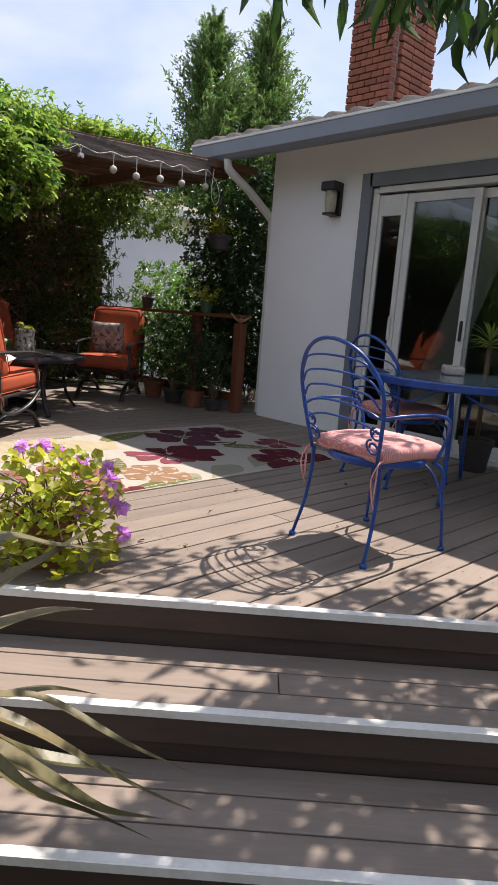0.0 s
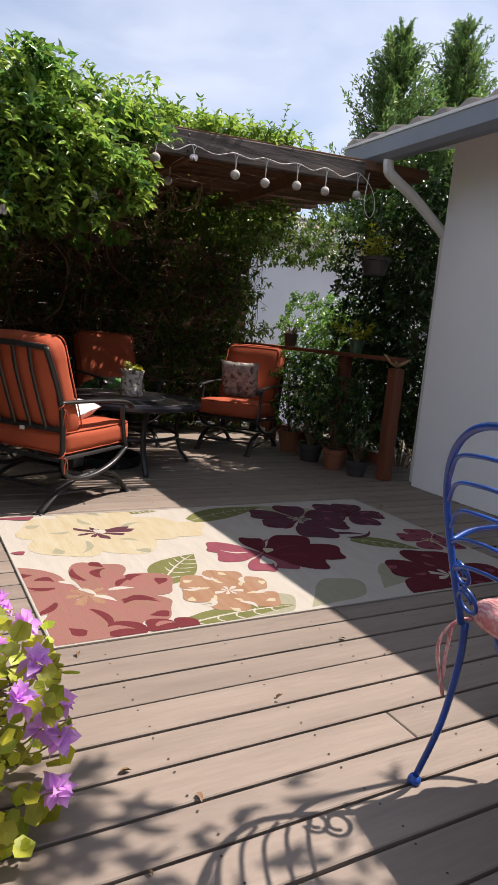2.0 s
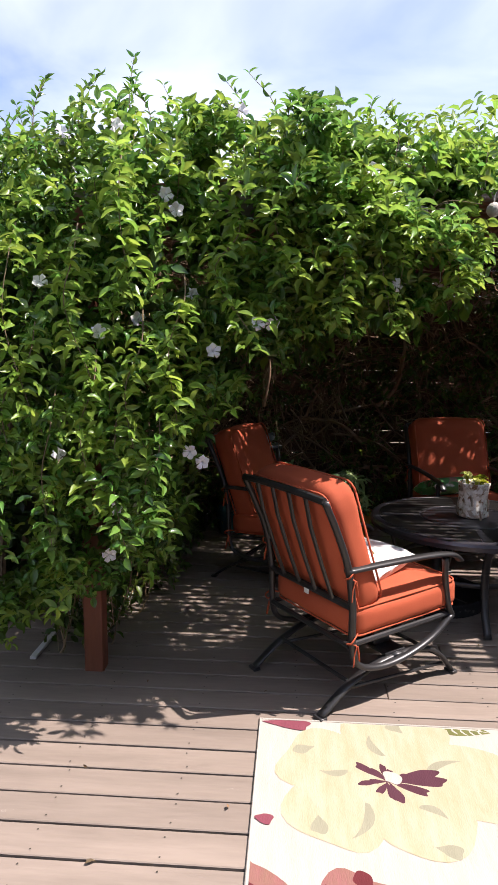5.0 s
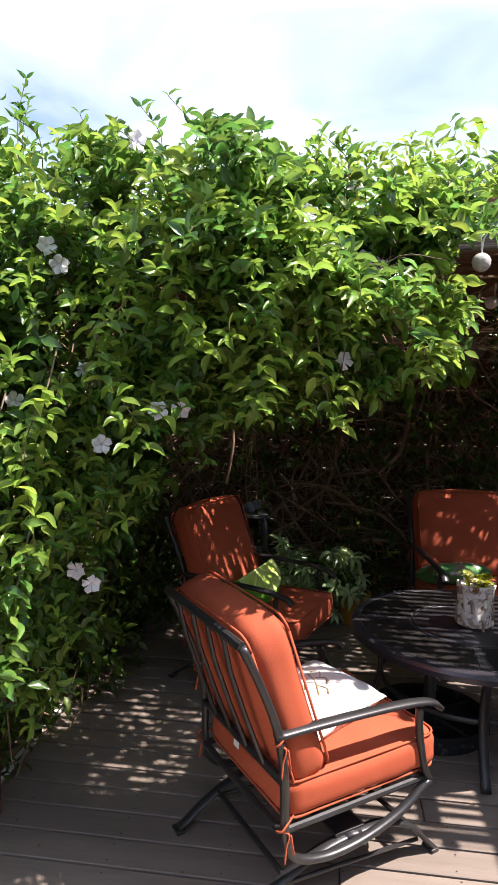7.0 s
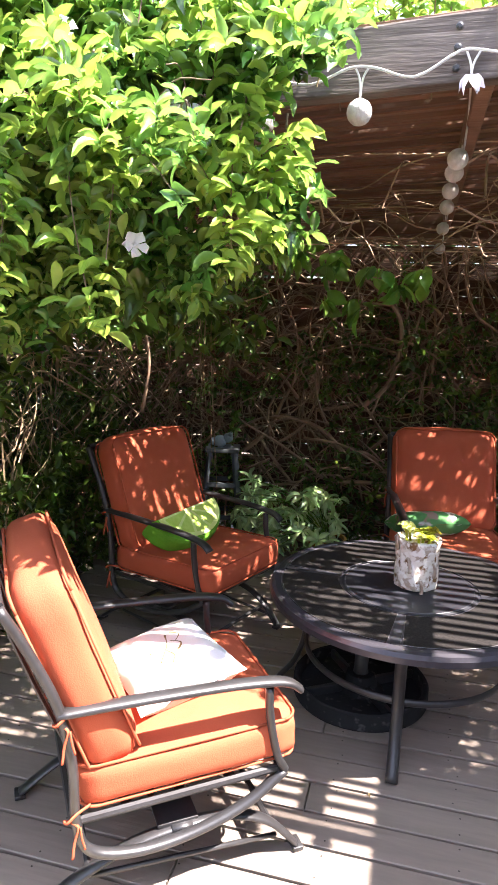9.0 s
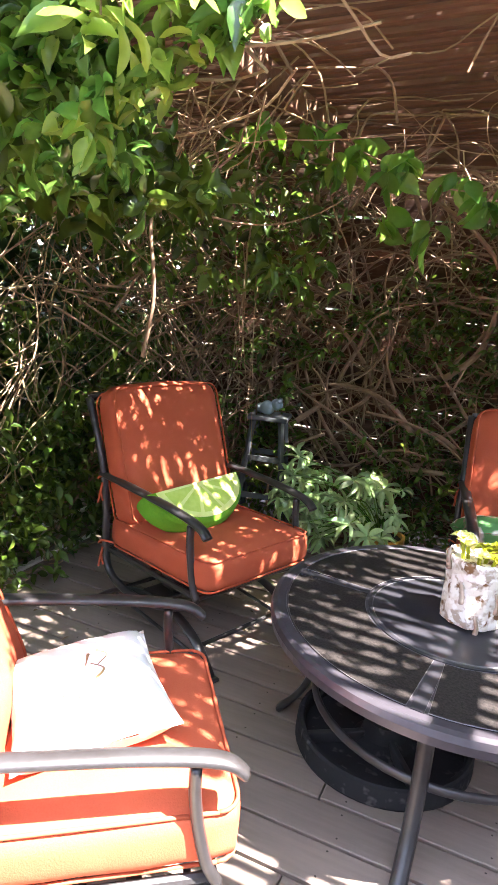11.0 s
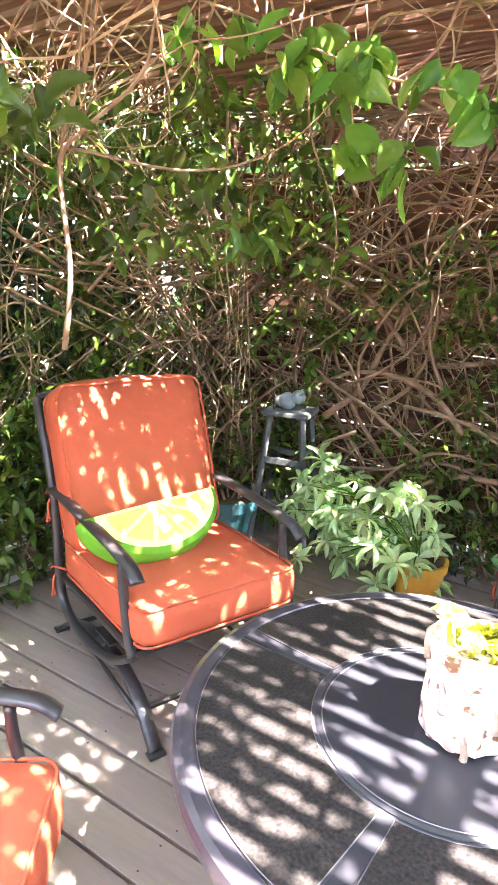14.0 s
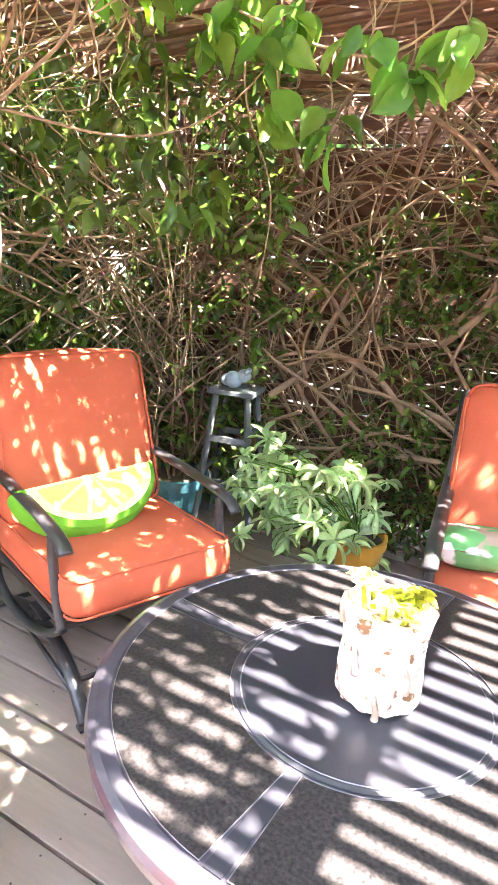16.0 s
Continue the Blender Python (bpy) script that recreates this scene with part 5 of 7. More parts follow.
def iron_chair(m, label):
    chair = thing("iron_chair", m, label, "chair", "blue iron chairs at the round table")

    def back(x, z):
        """A place on the leaning back."""
        return Vector((x, -0.205 - (z - 0.44) * 0.23 - 0.035 * (1 - (x / 0.25) ** 2), z))

    arch = []
    for k in range(33):
        a = math.pi * k / 32
        arch.append((0.252 * math.cos(a), 0.715 + 0.235 * math.sin(a)))
    side = [(0.205, 0.44), (0.225, 0.53), (0.244, 0.63)]
    line = [back(x, z) for x, z in side] + [back(x, z) for x, z in arch] + [back(-x, z) for x, z in side[::-1]]
    bm = bmesh.new()
    tube(bm, line, 0.009, 8)
    part("back_hoop", bm, M_BLUE, chair, smooth=True)
    for k, z in enumerate((0.865, 0.80, 0.735, 0.67, 0.605)):
        half = 0.252 * math.sqrt(max(0.05, 1 - max(0, (z - 0.06 - 0.715) / 0.235) ** 2)) - 0.012 if z > 0.775 else 0.235 - (0.735 - z) * 0.12
        bm = bmesh.new()
        low = z - (0.06 if k < 3 else 0.03)
        tube(bm, spline([back(-half, low), back(-half * 0.8, z - 0.008), back(-half * 0.4, z + 0.01), back(0, z + 0.014), back(half * 0.4, z + 0.01), back(half * 0.8, z - 0.008), back(half, low)], 5), 0.005, 6)
        part("back_rung", bm, M_BLUE, chair, smooth=True)
    for s in (-1, 1):
        bm = bmesh.new()
        scroll(bm, back(0.205 * s, 0.60), (-s, 0, 0.0), (0, 0.38, -0.92), 0.034)
        scroll(bm, back(0.185 * s, 0.545), (-s, 0, 0.0), (0, 0.38, -0.92), 0.04)
        part("back_scroll", bm, M_BLUE, chair, smooth=True)
        bm = bmesh.new()
        tube(bm, spline([(0.205 * s, -0.205, 0.44), (0.212 * s, -0.20, 0.33), (0.22 * s, -0.22, 0.17), (0.235 * s, -0.265, 0.012)], 5), 0.0098, 8, taper=0.8)
        lathe(bm, [(0.016, 0.0), (0.018, 0.008), (0.012, 0.02)], 10, (0.235 * s, -0.265, 0))
        part("rear_leg", bm, M_BLUE, chair, smooth=True)
        bm = bmesh.new()
        tube(bm, spline([(0.20 * s, 0.16, 0.42), (0.215 * s, 0.22, 0.38), (0.222 * s, 0.235, 0.25), (0.24 * s, 0.25, 0.012)], 5), 0.009, 8, taper=0.8)
        tube(bm, spline([(0.06 * s, 0.20, 0.405), (0.15 * s, 0.215, 0.37), (0.215 * s, 0.232, 0.27)], 5), 0.006, 6)
        lathe(bm, [(0.016, 0.0), (0.018, 0.008), (0.012, 0.02)], 10, (0.24 * s, 0.25, 0))
        part("front_leg", bm, M_BLUE, chair, smooth=True)
        bm = bmesh.new()
        tube(bm, spline([back(0.238 * s, 0.64), (0.275 * s, -0.15, 0.655), (0.285 * s, 0.02, 0.655), (0.28 * s, 0.13, 0.63), (0.262 * s, 0.165, 0.56), (0.225 * s, 0.15, 0.43)], 6), 0.008, 8)
        part("armrest", bm, M_BLUE, chair, smooth=True)
    bm = bmesh.new()
    ring = [Vector((0.225 * math.cos(a) * (1.0 if math.sin(a) > 0 else 0.93), 0.215 * math.sin(a), 0.425)) for a in np.linspace(0, 2 * math.pi, 33)]
    tube(bm, ring, 0.009, 6, 2.0, (0, 0, 1))
    lathe(bm, [(0.0001, 0.418), (0.21, 0.418), (0.21, 0.426), (0.0001, 0.426)], 32)
    part("seat_frame", bm, M_BLUE, chair)
    bm = bmesh.new()
    cushion(bm, 0.43, 0.42, 0.078, 0.033, 0.012, pose(0, 0.015, 0.470))
    pad = part("seat_pad", bm, M_PINK, chair, "pink and cream knitted seat pad", smooth=True)
    for s in (-1, 1):
        for d in (0.0, 0.02):
            bm = bmesh.new()
            tube(bm, spline([(0.20 * s, -0.17, 0.45), (0.218 * s, -0.222, 0.44), (0.224 * s - d * 0.5, -0.232 - d, 0.37), (0.22 * s + d * 0.4, -0.235, 0.29 - 2 * d)], 5), 0.0032, 6, 1.5)
            part("tie", bm, M_PINK, pad, smooth=True)
    return chair


iron = iron_chair(chair_pose(0.925, -1.245, -8), "blue wrought-iron chair with a pink knitted pad")
tagged(copy_thing(iron, chair_pose(2.2, -0.55, -16)), "blue wrought-iron chair with a pink pad, tucked under the table")

dining = thing("dining_table", pose(2.22, -0.97, 0), "round blue wrought-iron table with a glass top", "table")
bm = bmesh.new()
lathe(bm, [(0.51, 0.685), (0.555, 0.685), (0.56, 0.69), (0.56, 0.725), (0.55, 0.732), (0.52, 0.732), (0.515, 0.725), (0.51, 0.72)], 64)
part("rim", bm, M_BLUE, dining)
bm = bmesh.new()
lathe(bm, [(0.0001, 0.722), (0.53, 0.722), (0.545, 0.735), (0.0001, 0.735)], 64)
part("glass_top", bm, mat("pebbled_glass", (0.16, 0.22, 0.24), (0.12, 0.17, 0.19), 20, 0.12, 0.1, spec=0.8, fine=90), dining, "grey-blue pebbled glass top")
for k in range(4):
    a = radians(20 + 90 * k)
    c, s_ = math.cos(a), math.sin(a)
    bm = bmesh.new()
    tube(bm, spline([(0.50 * c, 0.50 * s_, 0.69), (0.42 * c, 0.42 * s_, 0.55), (0.36 * c, 0.36 * s_, 0.36), (0.37 * c, 0.37 * s_, 0.15), (0.43 * c, 0.43 * s_, 0.01)], 5), 0.014, 8)
    part("leg", bm, M_BLUE, dining, smooth=True)
    bm = bmesh.new()
    for d in (-1, 1):
        scroll(bm, (0.50 * math.cos(a + 0.78 + d * 0.02), 0.50 * math.sin(a + 0.78 + d * 0.02), 0.61), (-d * math.sin(a + 0.78), d * math.cos(a + 0.78), 0), (0, 0, 1), 0.032)
        tube(bm, spline([(0.5 * math.cos(a + 0.78), 0.5 * math.sin(a + 0.78), 0.61), (0.5 * math.cos(a + 0.78 - 0.3 * d), 0.5 * math.sin(a + 0.78 - 0.3 * d), 0.60), (0.5 * math.cos(a + 0.78 - 0.62 * d), 0.5 * math.sin(a + 0.78 - 0.62 * d), 0.67)], 5), 0.006, 6)
    part("apron_scroll", bm, M_BLUE, dining, smooth=True)
bm = bmesh.new()
box(bm, (0.22, 0.13, 0.055), bevel=0.012)
bmesh.ops.transform(bm, matrix=pose(2.40, -0.78, 0.765, 0, 0, 35), verts=bm.verts[:])
tagged(part("tissue_pack", bm, mat("pale_packaging", (0.55, 0.50, 0.48), (0.42, 0.32, 0.30), 18, 0.5, 0.1)), "pale wrapped pack lying on the blue table", "packet")

# ---- plants near the steps ----
M_TERRA = mat("terracotta", (0.289, 0.102, 0.051), (0.212, 0.076, 0.043), 7, 0.85, 0.25)
M_EARTH = mat("potting_soil", (0.06, 0.045, 0.03), None, 20, 0.95, 0.6)
M_STRAP = mat("flax_leaf", (0.085, 0.10, 0.035), (0.22, 0.18, 0.08), 3, 0.45, 0.2, stretch=(1, 1, 1), island=0.3, trans=0.15)
M_GERAN = mat("yellow_green_leaf", (0.383, 0.383, 0.031), (0.255, 0.307, 0.026), 12, 0.5, 0.2, island=0.35, trans=0.35)
M_PURPLEFL = mat("purple_petal", (0.62, 0.27, 0.66), (0.70, 0.42, 0.76), 20, 0.5, 0.05, island=0.2, trans=0.3)


def pot(parent, r, h, material, label=""):
    bm = bmesh.new()
    lathe(bm, [(r * 0.70, 0.0), (r * 0.92, h * 0.78), (r * 1.0, h * 0.80), (r * 1.02, h), (r * 0.90, h), (r * 0.88, h * 0.90), (0.0001, h * 0.88)], 28)
    ob = part("pot", bm, material, parent, label, smooth=False)
    bm = bmesh.new()
    lathe(bm, [(0.0001, h * 0.885), (r * 0.87, h * 0.885), (r * 0.86, h * 0.91), (0.0001, h * 0.93)], 24)
    part("soil", bm, M_EARTH, ob)
    return ob


def strap(bm, line, w, fold=0.35):
    """A long folded strap leaf that tapers to its tip."""
    line = [Vector(q) for q in line]
    rows = []
    for i, q in enumerate(line):
        way = (line[min(i + 1, len(line) - 1)] - line[max(i - 1, 0)]).normalized()
        x = way.cross(Vector((0, 0, 1)))
        x = x.normalized() if x.length > 0.01 else Vector((1, 0, 0))
        z = x.cross(way)
        t = i / (len(line) - 1)
        ww = w * (0.55 + 0.45 * math.sin(min(1, t * 2.2) * math.pi / 2)) * (1 - t ** 3) + 0.0008
        rows.append([bm.verts.new(q + x * (-ww) + z * ww * fold), bm.verts.new(q), bm.verts.new(q + x * ww + z * ww * fold)])
    for a, b in zip(rows, rows[1:]):
        bm.faces.new((a[0], a[1], b[1], b[0]))
        bm.faces.new((a[1], a[2], b[2], b[1]))


flax = thing("flax_plant", pose(-1.30, -1.62, -0.53), "green flax plant with long frayed strap leaves", "plant")
rng = np.random.default_rng(21)
blades = [[(-1.02, -1.62, 0.50), (-0.888, -1.62, 0.46), (-0.726, -1.62, 0.417)], [(-1.02, -1.62, 0.40), (-0.915, -1.62, 0.435), (-0.79, -1.62, 0.495)],
          [(-1.02, -1.62, 0.30), (-0.90, -1.62, 0.30), (-0.785, -1.62, 0.274)], [(-1.08, -1.90, 0.22), (-0.95, -1.95, 0.10), (-0.79, -1.95, -0.05), (-0.70, -1.95, -0.125)],
          [(-1.02, -1.62, 0.125), (-0.9, -1.62, 0.10), (-0.761, -1.62, 0.033)], [(-1.0, -1.80, 0.20), (-0.86, -1.90, 0.09), (-0.70, -1.95, -0.03)],
          [(-1.05, -1.90, 0.10), (-0.95, -1.95, 0.01), (-0.80, -1.95, -0.09)], [(-1.1, -1.93, 0.12), (-0.98, -1.95, 0.02), (-0.83, -1.96, -0.12)], [(-1.0, -1.75, 0.04), (-0.9, -1.8, 0.0), (-0.78, -1.82, -0.07)]]
for k in range(6):
    a = (1.9, 2.5, 3.1, 3.8, 4.3, 1.4)[k]
    r = rng.uniform(0.6, 0.85)
    blades.append([(-1.30 + q * r * math.cos(a), -1.62 + q * r * math.sin(a), z) for q, z in ((0.5, 0.2), (0.8, 0.24), (1.0, 0.1))])
CROWN = Vector((0.0, -0.13, 0.86))
bm = bmesh.new()
tube(bm, spline([(0, 0, 0), (0.01, -0.07, 0.45), CROWN], 5), 0.05, 8, taper=0.8)
part("stem", bm, M_STRAP, flax)
for pts in blades:
    pts = [Vector(q) - Vector((-1.30, -1.62, -0.53)) for q in pts]
    start = CROWN + Vector((rng.normal(0, 0.02), rng.normal(0, 0.02), 0))
    bm = bmesh.new()
    strap(bm, spline([start, start.lerp(pts[0], 0.6)] + pts, 7), rng.uniform(0.016, 0.030))
    part("leaf", bm, M_STRAP, flax)

geranium = thing("geranium", pose(-0.42, -0.66, 0.002), "yellow-green trailing geranium with purple flowers in a terracotta pot", "plant")
pot(geranium, 0.12, 0.19, M_TERRA, "terracotta pot")


def round_leaf_mesh(name, pts, size, material, parent, rng, tilt=0.7):
    """Small scalloped round leaves."""
    verts, faces = [], []
    for p, s in zip(pts, size):
        n = Vector((rng.normal(0, tilt), rng.normal(0, tilt), 1)).normalized()
        u = n.orthogonal().normalized()
        v = n.cross(u)
        c0 = len(verts)
        verts.append(tuple(Vector(p) - n * s * 0.15))
        for k in range(10):
            a = 2 * math.pi * k / 10
            r = s * (1.0 if k % 2 else 0.82)
            verts.append(tuple(Vector(p) + u * r * math.cos(a) + v * r * math.sin(a)))
        faces += [(c0, c0 + 1 + k, c0 + 1 + (k + 1) % 10) for k in range(10)]
    return mesh_from(name, verts, faces, material, parent, False, "stuff")


pts, size = [], []
for k in range(560):
    a, r = rng.uniform(0, 2 * math.pi), rng.uniform(0, 1) ** 0.5 * 0.265
    z = rng.uniform(0.03, 0.46) if r > 0.17 else rng.uniform(0.2, 0.47)
    z *= 1.0 - 0.3 * (r / 0.29) ** 3
    pts.append((r * math.cos(a) + 0.04, r * math.sin(a), max(0.03, z)))
    size.append(rng.uniform(0.012, 0.027))
for k in range(220):
    a = rng.uniform(3.0, 5.6)
    r = rng.uniform(0.13, 0.24)
    pts.append((r * math.cos(a) + 0.02, r * math.sin(a), rng.uniform(0.02, 0.26)))
    size.append(rng.uniform(0.010, 0.022))
round_leaf_mesh("leaves", pts, size, M_GERAN, geranium, rng)
bm = bmesh.new()
for k in range(60):
    a, r = rng.uniform(0, 2 * math.pi), rng.uniform(0.08, 0.28)
    tube(bm, spline([(0.03 * math.cos(a), 0.03 * math.sin(a), 0.17), (r * 0.6 * math.cos(a), r * 0.6 * math.sin(a), rng.uniform(0.2, 0.34)), (r * math.cos(a) + 0.03, r * math.sin(a), rng.uniform(0.04, 0.33))], 4), 0.003, 4)
tagged(part("stem_wood", bm, M_STEM, geranium), kind="stuff")
for x, y, z in ((-0.207, -0.762, 0.377), (-0.16, -0.79, 0.214), (-0.20, -0.80, 0.25), (-0.28, -0.666, 0.374), (-0.33, -0.78, 0.22), (-0.47, -0.55, 0.45), (-0.42, -0.62, 0.46), (-0.15, -0.70, 0.24), (-0.17, -0.83, 0.12), (-0.35, -0.5, 0.42), (-0.188, -0.541, 0.36), (-0.232, -0.44, 0.38), (-0.26, -0.87, 0.36)):
    c = Vector((x + 0.42, y + 0.66, z))
    n = 24
    d = rng.normal(0, 1, (n, 3))
    d /= np.linalg.norm(d, axis=1, keepdims=True)
    leaf_mesh("flower_head", np.array(c) + d * 0.006, d, rng.uniform(0.026, 0.042, n), 0.45, M_PURPLEFL, geranium, rng, "")
    bm = bmesh.new()
    tube(bm, spline([(c.x * 0.5, c.y * 0.5, min(0.2, c.z)), (c.x * 0.8, c.y * 0.8, c.z * 0.8), c], 4), 0.002, 4)
    part("flower_stalk", bm, M_GERAN, geranium)

# tree over the steps
shade = thing("shade_tree", pose(2.1, -4.6, -0.53), "tree with long drooping leaves over the steps", "tree")
bm = bmesh.new()
o = Vector((2.1, -4.6, -0.53))
tube(bm, [q - o for q in spline([(2.1, -4.6, -0.6), (2.05, -4.5, 0.8), (1.95, -4.2, 2.0), (1.8, -3.6, 2.9)], 6)], 0.10, 10, taper=0.6)
part("trunk", bm, M_STEM, shade, smooth=True)
limbs = [[(1.8, -3.6, 2.9), (1.5, -2.7, 3.0), (0.9, -1.9, 2.7), (0.15, -1.3, 2.42)], [(1.8, -3.6, 2.9), (1.9, -2.6, 3.1), (1.6, -1.7, 2.9), (1.2, -1.0, 2.6)],
         [(1.5, -2.7, 3.0), (1.0, -2.2, 2.65), (0.5, -1.8, 2.4)], [(1.8, -3.6, 2.9), (0.9, -3.2, 3.1), (0.0, -2.9, 3.1)], [(1.9, -2.6, 3.1), (2.2, -1.8, 3.2), (2.3, -1.2, 3.0)]]
base_, way_, size_ = [], [], []
for pts in limbs:
    bm = bmesh.new()
    line = spline(pts, 10)
    tube(bm, [q - o for q in line], 0.022, 6, taper=0.25)
    part("limb", bm, M_STEM, shade, smooth=True)
    for q in line[4:]:
        for k in range(4):
            c = q + Vector((rng.normal(0, 0.16), rng.normal(0, 0.16), rng.normal(-0.03, 0.10)))
            for j in range(rng.integers(2, 5)):
                base_.append(c - o + Vector((rng.normal(0, 0.03), rng.normal(0, 0.03), rng.normal(0, 0.03))))
                way_.append((rng.normal(0, 0.45), rng.normal(0, 0.45), -1))
                size_.append(rng.uniform(0.10, 0.17))
# Unseen clumps added to the crown to darken the lower steps.
for k in range(720):
    c = Vector((rng.uniform(0.9, 2.35), rng.uniform(-3.2, -1.7), rng.uniform(2.55, 3.1))) - o
    for j in range(rng.integers(2, 5)):
        base_.append(c + Vector((rng.normal(0, 0.03), rng.normal(0, 0.03), rng.normal(0, 0.03))))
        way_.append((rng.normal(0, 0.6), rng.normal(0, 0.6), -1))
        size_.append(rng.uniform(0.10, 0.17))
# More added clumps, set sunward of the deck edge and treads they shade.
for k in range(170):
    c = Vector((rng.uniform(1.1, 1.6), rng.uniform(-0.98, -0.70), rng.uniform(2.6, 2.95)) if k % 3 == 0 else (rng.uniform(0.9, 1.75), rng.uniform(-2.4, -1.7), rng.uniform(2.6, 3.0))) - o
    for j in range(rng.integers(2, 5)):
        base_.append(c + Vector((rng.normal(0, 0.03), rng.normal(0, 0.03), rng.normal(0, 0.03))))
        way_.append((rng.normal(0, 0.6), rng.normal(0, 0.6), -1))
        size_.append(rng.uniform(0.10, 0.17))
for x, y, z in ((0.0, -1.21, 1.98), (0.06, -1.25, 1.98), (0.14, -1.32, 2.05), (0.22, -1.48, 2.02), (0.3, -1.52, 2.0), (0.34, -1.62, 1.98), (0.38, -1.74, 1.95), (0.42, -1.80, 1.92), (0.36, -1.86, 1.85), (0.4, -1.88, 1.78), (0.45, -1.85, 1.88), (0.28, -1.58, 1.98)):
    x, y, z = -1.6 + 0.8 * (x + 1.6), -2.93 + 0.8 * (y + 2.93), 1.01 + 0.8 * (z + 0.03 - 1.01)
    for j in range(4):
        base_.append(Vector((x + rng.normal(0, 0.04), y + rng.normal(0, 0.04), z + rng.normal(0.07, 0.04))) - o)
        way_.append((rng.normal(0, 0.4), rng.normal(0, 0.4), -1))
        size_.append(rng.uniform(0.09, 0.15))
leaf_mesh("crown", [tuple(q) for q in base_], way_, np.array(size_), 0.14, M_LEAF_D, shade, rng)

# ---- railing and the plants by it ----
railing = thing("railing", Matrix(), "redwood deck railing half hidden by plants", "railing", kind="structure")
for y in (2.06, 2.76, 3.95, 4.75):
    plank("railing_post", (0.095, 0.095, 0.93 if y < 2.1 else 0.98), (3.13, y, 0.465 if y < 2.1 else 0.49), M_POST, cuts=4, parent=railing)
plank("top_rail", (0.13, 2.78, 0.035), (3.13, 3.40, 1.0), M_POST, cuts=8, parent=railing)
plank("lower_rail", (0.04, 2.7, 0.09), (3.13, 3.42, 0.16), M_POST, cuts=8, parent=railing)
rng = np.random.default_rng(31)
bm = bmesh.new()
for k in range(5):
    a = 1.3 * k
    tube(bm, spline([(0, 0, 0), (0.05 * math.cos(a), 0.05 * math.sin(a), 0.02), (0.11 * math.cos(a), 0.11 * math.sin(a), 0.03 + 0.025 * (k % 3))], 4), 0.02, 7, taper=0.35)
bmesh.ops.transform(bm, matrix=pose(3.12, 2.05, 0.955), verts=bm.verts[:])
tagged(part("driftwood", bm, mat("driftwood", (0.42, 0.27, 0.14), (0.30, 0.19, 0.10), 14, 0.8, 0.5), smooth=True), "knobbly tan driftwood lying on the railing post", "driftwood")


def leafy(name, m, label, category, r, h, count, material, leaf=(0.03, 0.06), pot_r=0.0, pot_h=0.0, pot_mat=None, width=0.3, white=0, droop=0.0, group=""):
    """A bushy plant, in a pot where one is given."""
    plant = thing(name, m, label, category, group)
    if pot_r:
        pot(plant, pot_r, pot_h, pot_mat)
    pts, out = [], []
    for k in range(count):
        a, q = rng.uniform(0, 2 * math.pi), rng.uniform(0, 1) ** 0.5
        z = rng.uniform(0.1, 1.0)
        rr = r * q * (0.55 + 0.7 * math.sin(math.pi * min(1, z * 0.8)))
        pts.append((rr * math.cos(a), rr * math.sin(a), pot_h * 0.9 + h * z - droop * q * r))
        out.append((math.cos(a), math.sin(a), 0.7))
    b, w, s = sprigs(np.array(pts), np.array(out), rng, (4, 8), leaf)
    leaf_mesh("foliage", b, w, s, width, material, plant, rng)
    bm = bmesh.new()
    for p in pts[:24]:
        tube(bm, spline([(p[0] * 0.1, p[1] * 0.1, pot_h * 0.85), (p[0] * 0.5, p[1] * 0.5, (pot_h + p[2]) / 2), p], 4), 0.004, 4, taper=0.5)
    tagged(part("stem_wood", bm, M_STEM, plant), kind="stuff")
    if white:
        d = np.array(pts)[rng.choice(len(pts), white)]
        n = 6
        base = np.repeat(d, n, 0)
        way = rng.normal(0, 1, (len(base), 3))
        leaf_mesh("flowers", base, way, np.full(len(base), 0.03), 0.4, M_PETALW, plant, rng)
    return plant


M_DARKPOT = mat("dark_pot", (0.04, 0.035, 0.035), (0.06, 0.05, 0.05), 9, 0.6, 0.15)
leafy("potted_plant", pose(2.93, 2.50, 0.002), "leafy green plant in a terracotta pot by the railing", "plant", 0.19, 0.62, 130, M_LEAF_D, pot_r=0.105, pot_h=0.18, pot_mat=M_TERRA, group="pots by the railing")
leafy("potted_plant", pose(2.98, 3.32, 0.002), "white-flowering plant in a terracotta pot by the railing", "plant", 0.19, 0.75, 130, M_LEAF, pot_r=0.125, pot_h=0.2, pot_mat=M_TERRA, white=7, group="pots by the railing")
leafy("potted_plant", pose(2.98, 2.24, 0.002), "low leafy plant in a dark pot by the railing", "plant", 0.15, 0.6, 100, M_LEAF_D, pot_r=0.10, pot_h=0.13, pot_mat=M_DARKPOT, group="pots by the railing")
leafy("potted_plant", pose(2.92, 2.86, 0.002), "bushy green plant in a dark pot by the railing", "plant", 0.2, 0.8, 170, M_LEAF_D, pot_r=0.12, pot_h=0.16, pot_mat=M_DARKPOT, white=3, group="pots by the railing")
leafy("rail_plant", pose(3.13, 3.72, 1.018), "small green plant in a dark pot on the railing", "plant", 0.13, 0.16, 30, M_LEAF, pot_r=0.075, pot_h=0.13, pot_mat=M_DARKPOT)
leafy("rail_plant", pose(3.13, 2.62, 1.018), "pale trailing plant in a green pot on the railing", "plant", 0.13, 0.15, 30, M_GERAN, pot_r=0.07, pot_h=0.12, pot_mat=mat("green_glaze", (0.06, 0.12, 0.07), None, 9, 0.3, 0.05))
